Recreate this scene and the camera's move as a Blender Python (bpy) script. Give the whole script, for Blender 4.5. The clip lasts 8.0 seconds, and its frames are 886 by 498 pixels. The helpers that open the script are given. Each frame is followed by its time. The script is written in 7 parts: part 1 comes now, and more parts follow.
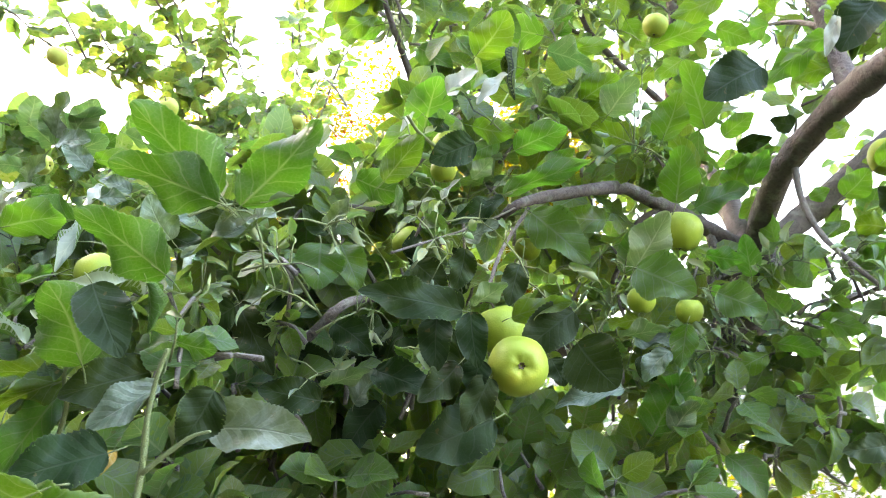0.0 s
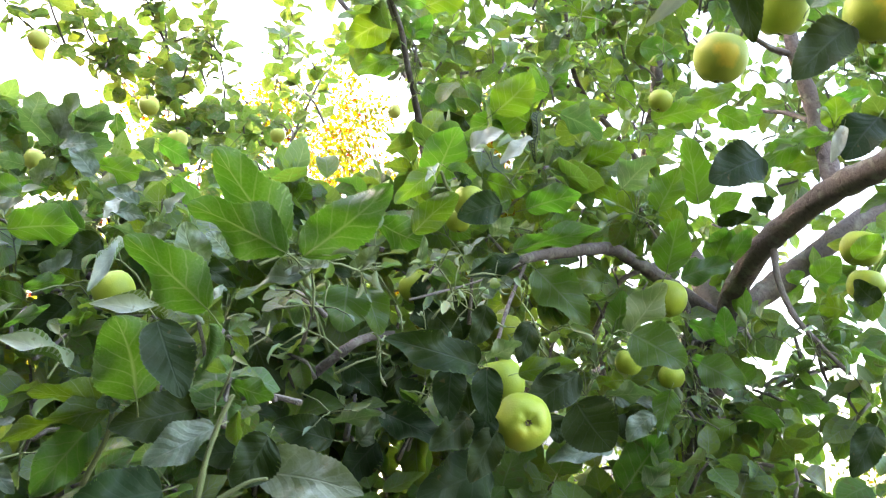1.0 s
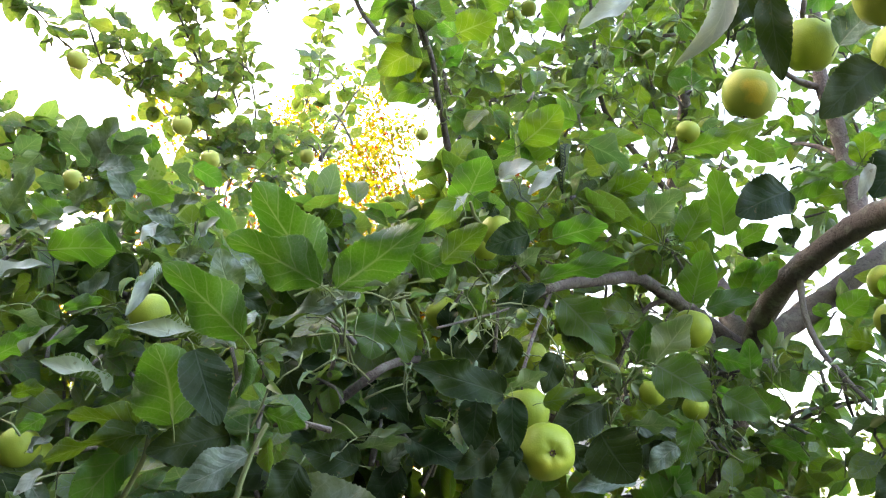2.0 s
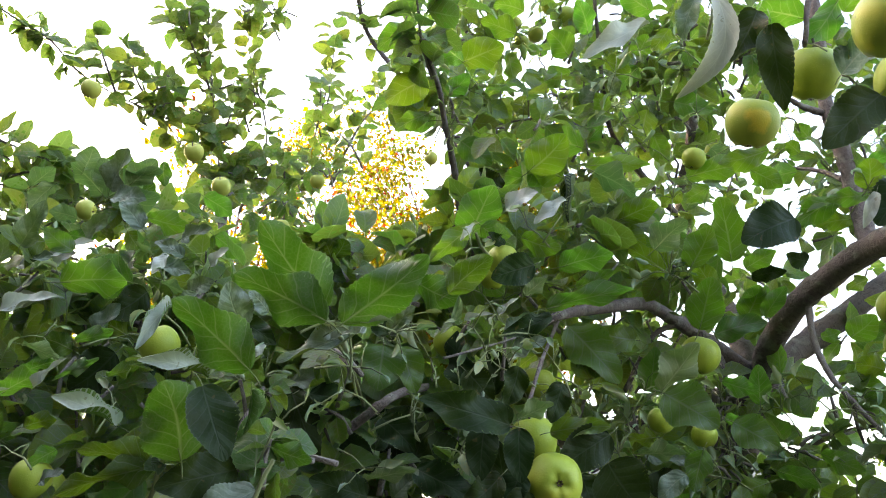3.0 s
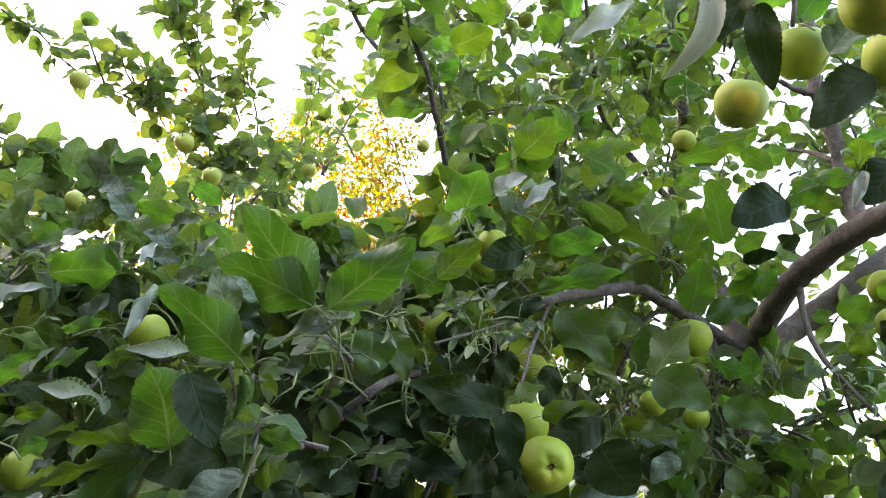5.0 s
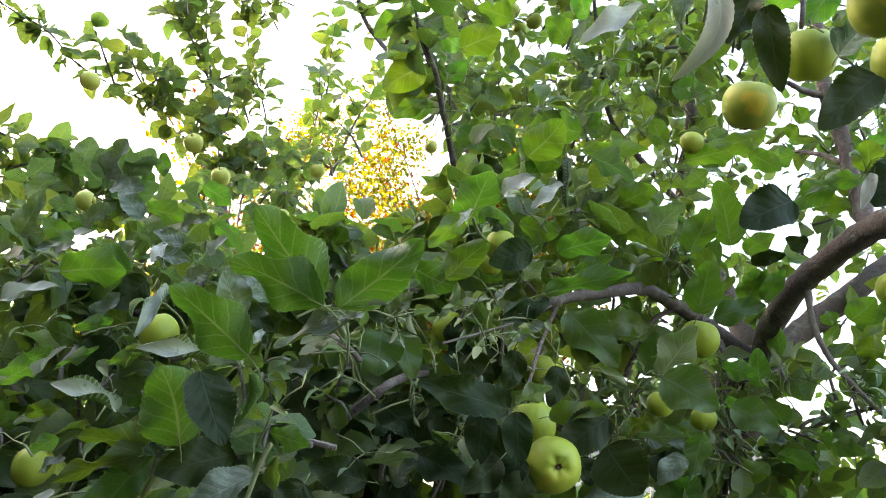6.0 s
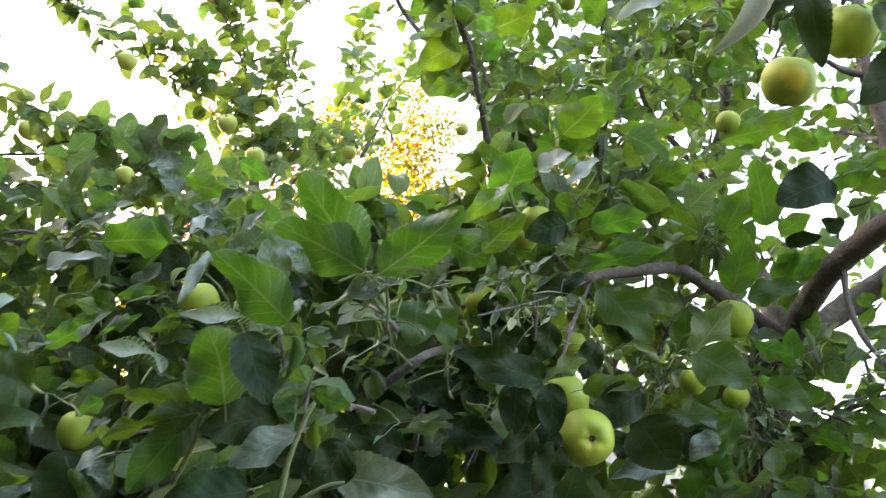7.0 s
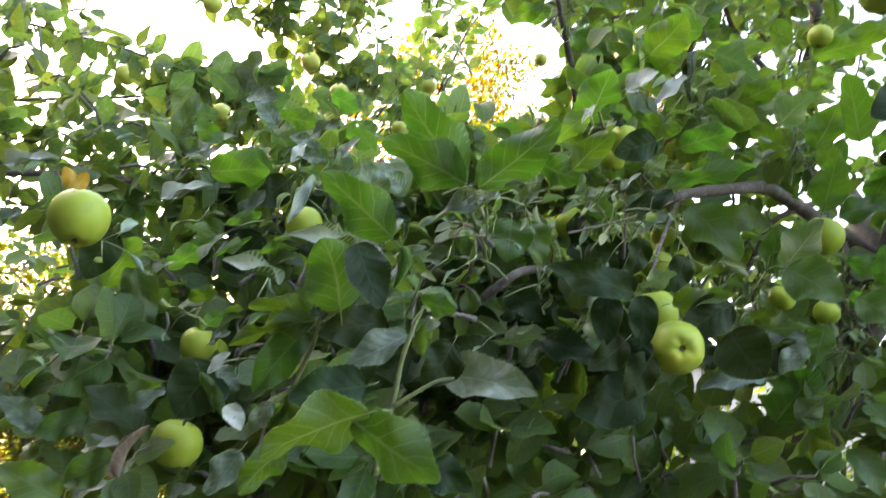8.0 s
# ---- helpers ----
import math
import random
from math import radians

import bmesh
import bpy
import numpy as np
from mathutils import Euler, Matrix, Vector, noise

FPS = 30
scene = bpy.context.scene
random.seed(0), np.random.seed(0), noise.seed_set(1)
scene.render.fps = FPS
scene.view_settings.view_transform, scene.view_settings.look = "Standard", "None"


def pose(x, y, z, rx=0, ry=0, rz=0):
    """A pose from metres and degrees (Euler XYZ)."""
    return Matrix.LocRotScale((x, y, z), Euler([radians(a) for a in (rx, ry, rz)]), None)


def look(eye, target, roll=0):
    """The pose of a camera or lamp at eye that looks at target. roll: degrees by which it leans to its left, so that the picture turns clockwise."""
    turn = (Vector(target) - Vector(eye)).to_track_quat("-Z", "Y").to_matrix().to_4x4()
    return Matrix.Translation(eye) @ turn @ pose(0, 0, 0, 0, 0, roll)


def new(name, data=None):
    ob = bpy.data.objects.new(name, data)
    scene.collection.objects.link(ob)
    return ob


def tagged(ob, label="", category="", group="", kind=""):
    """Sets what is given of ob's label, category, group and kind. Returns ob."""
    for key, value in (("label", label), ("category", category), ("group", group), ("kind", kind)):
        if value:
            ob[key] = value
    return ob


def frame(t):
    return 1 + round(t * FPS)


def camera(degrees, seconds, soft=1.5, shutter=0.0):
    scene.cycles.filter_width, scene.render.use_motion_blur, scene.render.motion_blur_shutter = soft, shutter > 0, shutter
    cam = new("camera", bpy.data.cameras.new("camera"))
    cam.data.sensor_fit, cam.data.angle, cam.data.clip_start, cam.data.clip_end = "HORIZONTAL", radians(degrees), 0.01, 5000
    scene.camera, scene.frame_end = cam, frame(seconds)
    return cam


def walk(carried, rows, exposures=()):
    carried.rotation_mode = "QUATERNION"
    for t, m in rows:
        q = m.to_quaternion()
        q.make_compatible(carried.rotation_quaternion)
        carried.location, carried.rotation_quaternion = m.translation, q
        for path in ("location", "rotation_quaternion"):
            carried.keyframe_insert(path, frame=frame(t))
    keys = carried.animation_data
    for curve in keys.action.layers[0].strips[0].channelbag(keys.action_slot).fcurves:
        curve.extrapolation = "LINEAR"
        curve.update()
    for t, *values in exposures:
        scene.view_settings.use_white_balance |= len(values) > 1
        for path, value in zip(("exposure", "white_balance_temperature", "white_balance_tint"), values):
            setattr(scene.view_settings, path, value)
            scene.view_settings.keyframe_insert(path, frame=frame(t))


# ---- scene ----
cam = camera(57.0, 8.0, soft=1.0, shutter=0.5)
PATH = [
    (0, (0.0887, 0.0908, 1.5437), (-0.0327, 1.4072, 2.0044), -3.47),
    (0.5, (0.0221, 0.0579, 1.5624), (-0.0095, 1.3838, 2.0106), -1.91),
    (1, (-0.0164, 0.0345, 1.5793), (-0.0152, 1.3505, 2.0567), 0.78),
    (1.5, (-0.0236, 0.0236, 1.5832), (-0.0421, 1.3354, 2.0717), 1.89),
    (3, (-0.0160, -0.0007, 1.6000), (-0.0762, 1.2935, 2.1305), 2.40),
    (3.5, (0.0000, 0.0000, 1.6000), (-0.0476, 1.2944, 2.1313), 2.00),
    (4, (0.0021, 0.0030, 1.5990), (-0.0412, 1.3007, 2.1226), 1.70),
    (4.5, (-0.0049, 0.0061, 1.5970), (-0.0516, 1.3073, 2.1115), 1.50),
    (6, (-0.0090, 0.0002, 1.5940), (-0.0739, 1.3004, 2.1092), 1.91),
    (6.5, (-0.0090, 0.0003, 1.5890), (-0.0761, 1.3002, 2.1043), 2.21),
    (7, (-0.0211, -0.0024, 1.5720), (-0.1294, 1.3027, 2.0671), 3.22),
    (7.5, (-0.0314, -0.0191, 1.5519), (-0.2060, 1.2919, 2.0111), 4.34),
    (8, (-0.0407, -0.0347, 1.5317), (-0.2712, 1.2893, 1.9240), 3.76),
]
EXPOSURES = [(0.0, 5.3, 7200, 20), (0.5, 5.35, 7200, 20), (1.0, 4.95, 7200, 20), (1.5, 4.74, 7200, 20), (3.0, 4.17, 7200, 20), (3.5, 4.09, 7200, 20), (4.5, 4.17, 7200, 20), (6.5, 4.24, 7200, 20), (7.5, 4.42, 7200, 20), (8.0, 4.45, 7200, 20)]
walk(cam, [(t, look(eye, target, roll)) for t, eye, target, roll in PATH], EXPOSURES)

# ---- light: low evening sun from the side, bright hazy sky ----
SUN_UP, SUN_TURN = 16.0, 285.0
world = bpy.data.worlds.new("sky")
scene.world = world
world.use_nodes = True
wn = world.node_tree.nodes
sky = wn.new("ShaderNodeTexSky")
sky.sky_type = "NISHITA"
sky.sun_disc = False
sky.sun_elevation = radians(SUN_UP)
sky.sun_rotation = radians(SUN_TURN)
sky.air_density, sky.dust_density, sky.ozone_density = 1.0, 6.0, 0.6
world.node_tree.links.new(sky.outputs[0], wn["Background"].inputs[0])
wn["Background"].inputs[1].default_value = 0.14
sun = new("sun", bpy.data.lights.new("sun", "SUN"))
sun.data.energy, sun.data.angle, sun.data.color = 2.2, radians(0.6), (1.0, 0.86, 0.66)
ce, se = math.cos(radians(SUN_UP)), math.sin(radians(SUN_UP))
SUN_DIR = Vector((math.sin(radians(SUN_TURN)) * ce, math.cos(radians(SUN_TURN)) * ce, se))
sun.matrix_world = look(SUN_DIR * 30, (0, 0, 0))


# ---- materials ----
class Nodes:
    """Short hand for node trees."""

    def __init__(self, name):
        self.mat = bpy.data.materials.new(name)
        self.mat.use_nodes = True
        self.tree = self.mat.node_tree
        self.tree.nodes.clear()

    def put(self, kind):
        return self.tree.nodes.new("ShaderNode" + kind)

    def join(self, a, b):
        self.tree.links.new(a, b)

    def value(self, socket, v):
        if isinstance(v, (int, float, tuple)):
            socket.default_value = v
        else:
            self.join(v, socket)

    def math(self, op, a, b=0.0, c=0.0, clamp=False):
        n = self.put("Math")
        n.operation, n.use_clamp = op, clamp
        for socket, v in zip(n.inputs, (a, b, c)):
            self.value(socket, v)
        return n.outputs[0]

    def mix(self, fac, a, b, kind="MIX"):
        n = self.put("MixRGB")
        n.blend_type = kind
        for socket, v in zip(n.inputs, (fac, a, b)):
            self.value(socket, v)
        return n.outputs[0]

    def noise(self, scale, detail=4.0, rough=0.55, vector=None, distortion=0.0):
        n = self.put("TexNoise")
        n.inputs["Scale"].default_value, n.inputs["Detail"].default_value = scale, detail
        n.inputs["Roughness"].default_value, n.inputs["Distortion"].default_value = rough, distortion
        if vector is not None:
            self.join(vector, n.inputs["Vector"])
        return n.outputs[0]

    def ramp(self, fac, *stops):
        n = self.put("ValToRGB")
        self.join(fac, n.inputs[0])
        while len(n.color_ramp.elements) < len(stops):
            n.color_ramp.elements.new(0.5)
        for e, (at, c) in zip(n.color_ramp.elements, stops):
            e.position = at
            e.color = (*c, 1) if isinstance(c, tuple) else (c, c, c, 1)
        return n.outputs[0]

    def bump(self, height, strength, distance):
        n = self.put("Bump")
        n.inputs["Strength"].default_value, n.inputs["Distance"].default_value = strength, distance
        self.join(height, n.inputs["Height"])
        return n.outputs[0]

    def principled(self, color, rough=0.5, normal=None, specular=0.5, sheen=0.0):
        n = self.put("BsdfPrincipled")
        self.value(n.inputs["Base Color"], color)
        self.value(n.inputs["Roughness"], rough)
        n.inputs["Specular IOR Level"].default_value = specular
        n.inputs["Sheen Weight"].default_value, n.inputs["Sheen Roughness"].default_value = sheen, 0.45
        if normal is not None:
            self.join(normal, n.inputs["Normal"])
        return n.outputs[0]

    def finish(self, shader):
        out = self.put("OutputMaterial")
        self.join(shader, out.inputs[0])
        return self.mat


def leaf_material(name, dark, light, vein, glow, through_share, rough, single, veins=True, specular=0.5, bumps=0.2, sheen=0.0, vein_share=0.9, painted_sheen=0.0, vary=1.0, sheen_tint=(0.13, 0.165, 0.135)):
    """A leaf: two greens, side veins along the blade, light that shines through. single: whether each leaf is an object."""
    k = Nodes(name)
    rnd = k.put("ObjectInfo").outputs["Random"] if single else k.put("NewGeometry").outputs["Random Per Island"]
    uv = k.put("UVMap").outputs[0]
    sep = k.put("SeparateXYZ")
    k.join(uv, sep.inputs[0])
    u, v = sep.outputs[0], sep.outputs[1]
    pos = k.put("NewGeometry").outputs["Position"]
    blot = k.noise(38.0, 3.0, 0.6, pos)
    grain = k.noise(420.0, 2.0, 0.6, pos)
    side = k.math("ABSOLUTE", k.math("MULTIPLY_ADD", u, 2.0, -1.0))
    shift = k.math("MULTIPLY", rnd, 7.31)
    tone = k.math("ADD", k.math("MULTIPLY", k.math("FRACT", shift), 0.6), k.math("MULTIPLY", blot, 0.4))
    base = k.mix(tone, (*dark, 1), (*light, 1))
    base = k.mix(k.math("MULTIPLY", grain, 0.35), base, k.mix(1.0, base, (0.6, 0.65, 0.5, 1), "MULTIPLY"))
    see = k.mix(k.math("MULTIPLY", grain, 0.3), (*glow, 1), k.mix(1.0, (*glow, 1), (0.7, 0.8, 0.6, 1), "MULTIPLY"))
    hue = k.math("FRACT", k.math("MULTIPLY", rnd, 23.7))
    tint = k.mix(hue, (1 - 0.18 * vary, 1.0, 1 + 0.14 * vary, 1), (1 + 0.16 * vary, 1.02, 1 - 0.16 * vary, 1))
    base = k.mix(1.0, base, tint, "MULTIPLY")
    see = k.mix(1.0, see, tint, "MULTIPLY")
    height = k.math("MULTIPLY", blot, 0.5)
    if veins:
        warp = k.math("MULTIPLY_ADD", k.noise(55.0, 2.0, 0.5, pos), 0.10, -0.05)
        mid = k.math("SUBTRACT", 1.0, k.math("DIVIDE", side, k.math("MULTIPLY_ADD", v, -0.045, 0.075)), clamp=True)
        slant = k.math("MULTIPLY_ADD", k.math("POWER", side, 0.75), -0.27, k.math("ADD", v, warp))
        along = k.math("FRACT", k.math("MULTIPLY", slant, 6.0))
        far = k.math("ABSOLUTE", k.math("SUBTRACT", along, 0.5))
        thin = k.math("SUBTRACT", 1.0, k.math("DIVIDE", far, k.math("MULTIPLY_ADD", side, -0.05, 0.10)), clamp=True)
        net = k.put("TexVoronoi")
        net.feature = "DISTANCE_TO_EDGE"
        net.inputs["Scale"].default_value = 230.0
        k.join(pos, net.inputs["Vector"])
        mesh_lines = k.math("SUBTRACT", 1.0, k.math("DIVIDE", net.outputs["Distance"], 0.12), clamp=True)
        lines = k.math("MAXIMUM", k.math("POWER", mid, 0.6), k.math("MAXIMUM", k.math("MULTIPLY", thin, 0.8), k.math("MULTIPLY", mesh_lines, 0.22)))
        base = k.mix(k.math("MULTIPLY", lines, vein_share), base, (*vein, 1))
        rim = k.math("MULTIPLY", k.math("SUBTRACT", side, 0.93), 14.0, clamp=True)
        base = k.mix(k.math("MULTIPLY", rim, 0.55), base, (*(0.5 * (a + b) + 0.05 for a, b in zip(vein, light)), 1))
        crinkle = k.noise(150.0, 3.0, 0.6, pos)
        height = k.math("MULTIPLY_ADD", crinkle, 0.8, height)
        see = k.mix(k.math("MULTIPLY", lines, 0.8), see, (0.78, 0.88, 0.48, 1))
        height = k.math("ADD", height, k.math("SUBTRACT", k.math("MULTIPLY", far, 1.8), k.math("MULTIPLY", mid, 0.9)))
    # mottled paler patches: the sheen of leaf tops put into the colour
    if painted_sheen:
        sheen_patches = k.ramp(k.noise(48.0, 5.0, 0.7, pos, 0.8), (0.46, 0.0), (0.66, 1.0))
        base = k.mix(k.math("MULTIPLY", sheen_patches, painted_sheen), base, (*sheen_tint, 1))
    spots = k.math("GREATER_THAN", k.noise(95.0, 2.0, 0.5, pos), 0.71)
    base = k.mix(k.math("MULTIPLY", spots, 0.5), base, (0.12, 0.08, 0.03, 1))
    nrm = k.bump(height, bumps, 0.002)
    skin = k.principled(base, k.math("MULTIPLY_ADD", blot, 0.12, rough - 0.06), nrm, specular, sheen)
    thru = k.put("BsdfTranslucent")
    k.join(see, thru.inputs[0])
    m = k.put("MixShader")
    m.inputs[0].default_value = through_share
    k.join(skin, m.inputs[1])
    k.join(thru.outputs[0], m.inputs[2])
    return k.finish(m.outputs[0])


TOP = ((0.034, 0.066, 0.022), (0.080, 0.130, 0.040), (0.13, 0.19, 0.09), (0.50, 0.74, 0.15), 0.50, 0.40)
UNDER = ((0.066, 0.096, 0.050), (0.120, 0.158, 0.084), (0.24, 0.29, 0.17), (0.52, 0.66, 0.21), 0.45, 0.55)
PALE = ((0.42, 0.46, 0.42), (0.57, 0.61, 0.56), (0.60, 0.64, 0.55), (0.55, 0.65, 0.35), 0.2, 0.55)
leaf_top = leaf_material("leaf_top", *TOP, True, specular=0.4, bumps=0.3, sheen=0.02, vein_share=0.3, painted_sheen=0.25)
# dark thick leaf tops; shade inside the crown is put into this colour
shaded_top = leaf_material("shaded_leaf_top", (0.010, 0.020, 0.008), (0.022, 0.041, 0.015), (0.045, 0.078, 0.036), (0.40, 0.66, 0.10), 0.06, 0.46, True, specular=0.08, bumps=0.32, sheen=0.0, vein_share=0.25, painted_sheen=0.05)
leaf_under = leaf_material("leaf_under", (0.028, 0.056, 0.014), (0.054, 0.096, 0.026), (0.16, 0.22, 0.08), (0.39, 0.64, 0.105), 0.33, 0.55, True, specular=0.2, bumps=0.45, vein_share=0.55)
# brighter copy of leaf_under, the backlight of lit sprays put into its colour
lit_under = leaf_material("lit_leaf_under", (0.048, 0.082, 0.028), (0.090, 0.140, 0.050), (0.20, 0.26, 0.12), (0.46, 0.74, 0.14), 0.58, 0.55, True, specular=0.25, bumps=0.4, vein_share=0.5)
soft_under = leaf_material("downy_leaf_under", (0.125, 0.165, 0.092), (0.200, 0.245, 0.145), (0.32, 0.36, 0.25), (0.45, 0.66, 0.27), 0.42, 0.6, True, specular=0.3, bumps=0.45, vein_share=0.6, vary=0.35)
mass_top = leaf_material("mass_leaf_top", *TOP, False, specular=0.4, bumps=0.3, sheen=0.02, vein_share=0.3, painted_sheen=0.25)
mass_under = leaf_material("mass_leaf_under", *UNDER, False, specular=0.25, vein_share=0.5)
# greyer and paler: haze against the bright sky is put into this colour
hazed_under = leaf_material("hazed_leaf_under", (0.095, 0.118, 0.080), (0.165, 0.190, 0.135), (0.26, 0.29, 0.21), (0.66, 0.70, 0.33), 0.66, 0.6, False, specular=0.25, vein_share=0.4)
mass_young = leaf_material("young_leaf", (0.19, 0.24, 0.16), (0.38, 0.43, 0.32), (0.36, 0.42, 0.28), (0.5, 0.7, 0.2), 0.35, 0.6, False, veins=False, specular=0.3)
# grey-green leaves, with silvery sky reflection painted in as base colour and streaks
grey_leaf = leaf_material("grey_green_leaf", (0.075, 0.110, 0.078), (0.135, 0.180, 0.130), (0.20, 0.25, 0.18), (0.5, 0.68, 0.3), 0.25, 0.55, True, specular=0.35, bumps=0.5, vein_share=0.5, painted_sheen=0.65, vary=0.5, sheen_tint=(0.36, 0.41, 0.37))
# pale leaves; the sky's sheen on their tops is put into the base colour
pale_sheen_leaf = leaf_material("pale_sheen_leaf", *PALE, True, specular=0.4, vein_share=0.4, vary=0.15)
autumn_leaf = leaf_material("autumn_leaf", (0.035, 0.038, 0.001), (0.095, 0.080, 0.002), (0.3, 0.3, 0.1), (0.26, 0.20, 0.002), 0.45, 0.65, False, veins=False, specular=0.03)
red_leaf = leaf_material("red_leaf", (0.075, 0.011, 0.003), (0.14, 0.028, 0.004), (0.3, 0.3, 0.1), (0.30, 0.04, 0.006), 0.4, 0.65, False, veins=False, specular=0.03)
bush_leaf = leaf_material("bush_leaf", (0.025, 0.050, 0.010), (0.055, 0.080, 0.016), (0.2, 0.2, 0.1), (0.24, 0.34, 0.03), 0.4, 0.65, False, veins=False, specular=0.06)
yellow_leaf = leaf_material("yellow_leaf", (0.45, 0.25, 0.02), (0.55, 0.33, 0.03), (0.5, 0.4, 0.1), (0.8, 0.5, 0.05), 0.4, 0.5, True)
dry_leaf = leaf_material("dry_leaf", (0.16, 0.10, 0.06), (0.24, 0.17, 0.11), (0.3, 0.22, 0.15), (0.3, 0.2, 0.1), 0.25, 0.7, True)


def plain_material(name, a, b, scale, rough, bump=0.4, dist=0.01):
    k = Nodes(name)
    pos = k.put("NewGeometry").outputs["Position"]
    big = k.noise(scale, 5.0, 0.6, pos)
    fine = k.noise(scale * 14, 4.0, 0.6, pos)
    col = k.mix(k.math("ADD", k.math("MULTIPLY", big, 0.65), k.math("MULTIPLY", fine, 0.35)), (*a, 1), (*b, 1))
    return k.finish(k.principled(col, rough, k.bump(k.math("ADD", big, fine), bump, dist), 0.3))


def bark_material(name, dark, light, scale):
    k = Nodes(name)
    pos = k.put("TexCoord").outputs["Object"]
    big = k.noise(scale, 5.0, 0.6, pos)
    fine = k.noise(scale * 7, 4.0, 0.65, pos, 0.6)
    patches = k.noise(scale * 1.7, 3.0, 0.5, pos)
    col = k.mix(k.math("ADD", k.math("MULTIPLY", big, 0.6), k.math("MULTIPLY", fine, 0.4)), (*dark, 1), (*light, 1))
    lichen = k.ramp(patches, (0.56, 0.0), (0.68, 1.0))
    col = k.mix(k.math("MULTIPLY", lichen, 0.45), col, (0.26, 0.27, 0.22, 1))
    cracks = k.ramp(fine, (0.30, 0.6), (0.48, 1.0))
    col = k.mix(1.0, col, cracks, "MULTIPLY")
    nrm = k.bump(k.math("ADD", fine, k.math("MULTIPLY", big, 0.7)), 0.8, 0.004)
    return k.finish(k.principled(col, 0.82, nrm, 0.3))


bark = bark_material("bark", (0.048, 0.040, 0.037), (0.200, 0.168, 0.152), 22.0)
twig_bark = bark_material("twig_bark", (0.085, 0.076, 0.068), (0.27, 0.245, 0.215), 60.0)
green_shoot = plain_material("green_shoot", (0.13, 0.17, 0.07), (0.24, 0.29, 0.13), 60.0, 0.6)


def apple_skin(cheek, hazed=False):
    k = Nodes("apple_skin")
    # the first, paler pair carries the sky glare on high apples in its colour
    dark, light = ((0.36, 0.38, 0.065), (0.50, 0.50, 0.11)) if hazed else ((0.185, 0.275, 0.020), (0.29, 0.37, 0.034))
    pos = k.put("TexCoord").outputs["Object"]
    rnd = k.put("ObjectInfo").outputs["Random"]
    sep = k.put("SeparateXYZ")
    k.join(pos, sep.inputs[0])
    soft = k.noise(1.1, 3.0, 0.5, pos)
    streak = k.put("Mapping")
    streak.inputs["Scale"].default_value = (5.0, 5.0, 0.7)
    k.join(pos, streak.inputs[0])
    lines = k.noise(1.6, 4.0, 0.6, streak.outputs[0])
    col = k.mix(k.ramp(soft, (0.30, 0.0), (0.72, 1.0)), (*dark, 1), (*light, 1))
    col = k.mix(k.math("MULTIPLY", lines, 0.4), col, (0.28, 0.37, 0.048, 1))
    col = k.mix(k.math("MULTIPLY", rnd, 0.4), col, (0.35, 0.40, 0.065, 1))
    blush = k.ramp(k.noise(0.75, 2.0, 0.45, pos), (0.60, 0.0), (0.74, 1.0))
    col = k.mix(k.math("MULTIPLY", blush, k.math("MULTIPLY", rnd, 0.55)), col, (0.60, 0.48, 0.045, 1))
    if cheek:
        spot = k.math("ADD", sep.outputs[0], k.math("MULTIPLY_ADD", k.noise(1.6, 3.0, 0.55, pos), 0.7, -0.35))
        col = k.mix(k.math("MULTIPLY", k.ramp(spot, (0.85, 0.0), (1.2, 1.0)), 0.7), col, (0.68, 0.52, 0.05, 1))
    dots = k.put("TexVoronoi")
    dots.inputs["Scale"].default_value = 8.5
    k.join(pos, dots.inputs["Vector"])
    speck = k.math("LESS_THAN", dots.outputs["Distance"], 0.09)
    col = k.mix(k.math("MULTIPLY", speck, 0.5), col, (0.46, 0.50, 0.16, 1))
    scab = k.math("GREATER_THAN", k.noise(3.3, 3.0, 0.6, pos), 0.715)
    col = k.mix(k.math("MULTIPLY", scab, 0.65), col, (0.17, 0.13, 0.05, 1))
    nrm = k.bump(k.noise(14.0, 3.0, 0.6, pos), 0.06, 0.05)
    n = k.put("BsdfPrincipled")
    k.join(col, n.inputs["Base Color"])
    k.join(nrm, n.inputs["Normal"])
    k.value(n.inputs["Roughness"], k.math("MULTIPLY_ADD", soft, 0.2, 0.38))
    n.inputs["Specular IOR Level"].default_value = 0.3
    n.inputs["Subsurface Weight"].default_value = 0.05
    n.inputs["Subsurface Radius"].default_value = (0.5, 0.4, 0.1)
    n.inputs["Subsurface Scale"].default_value = 0.008
    return k.finish(n.outputs[0])


apple_green, apple_cheek, apple_hazed = apple_skin(False), apple_skin(True), apple_skin(False, True)


plaster = plain_material("beige_plaster", (0.42, 0.38, 0.34), (0.58, 0.53, 0.48), 1.6, 0.9)
dark_block = plain_material("dark_block", (0.05, 0.048, 0.046), (0.092, 0.088, 0.084), 1.2, 0.9)
soil = plain_material("grassy_soil", (0.038, 0.040, 0.018), (0.095, 0.085, 0.050), 2.2, 0.95, 0.8, 0.03)
coping = plain_material("coping_stone", (0.30, 0.28, 0.25), (0.42, 0.39, 0.35), 5.0, 0.9)
calyx_mat = plain_material("dry_calyx", (0.07, 0.05, 0.03), (0.16, 0.12, 0.07), 300.0, 0.9)


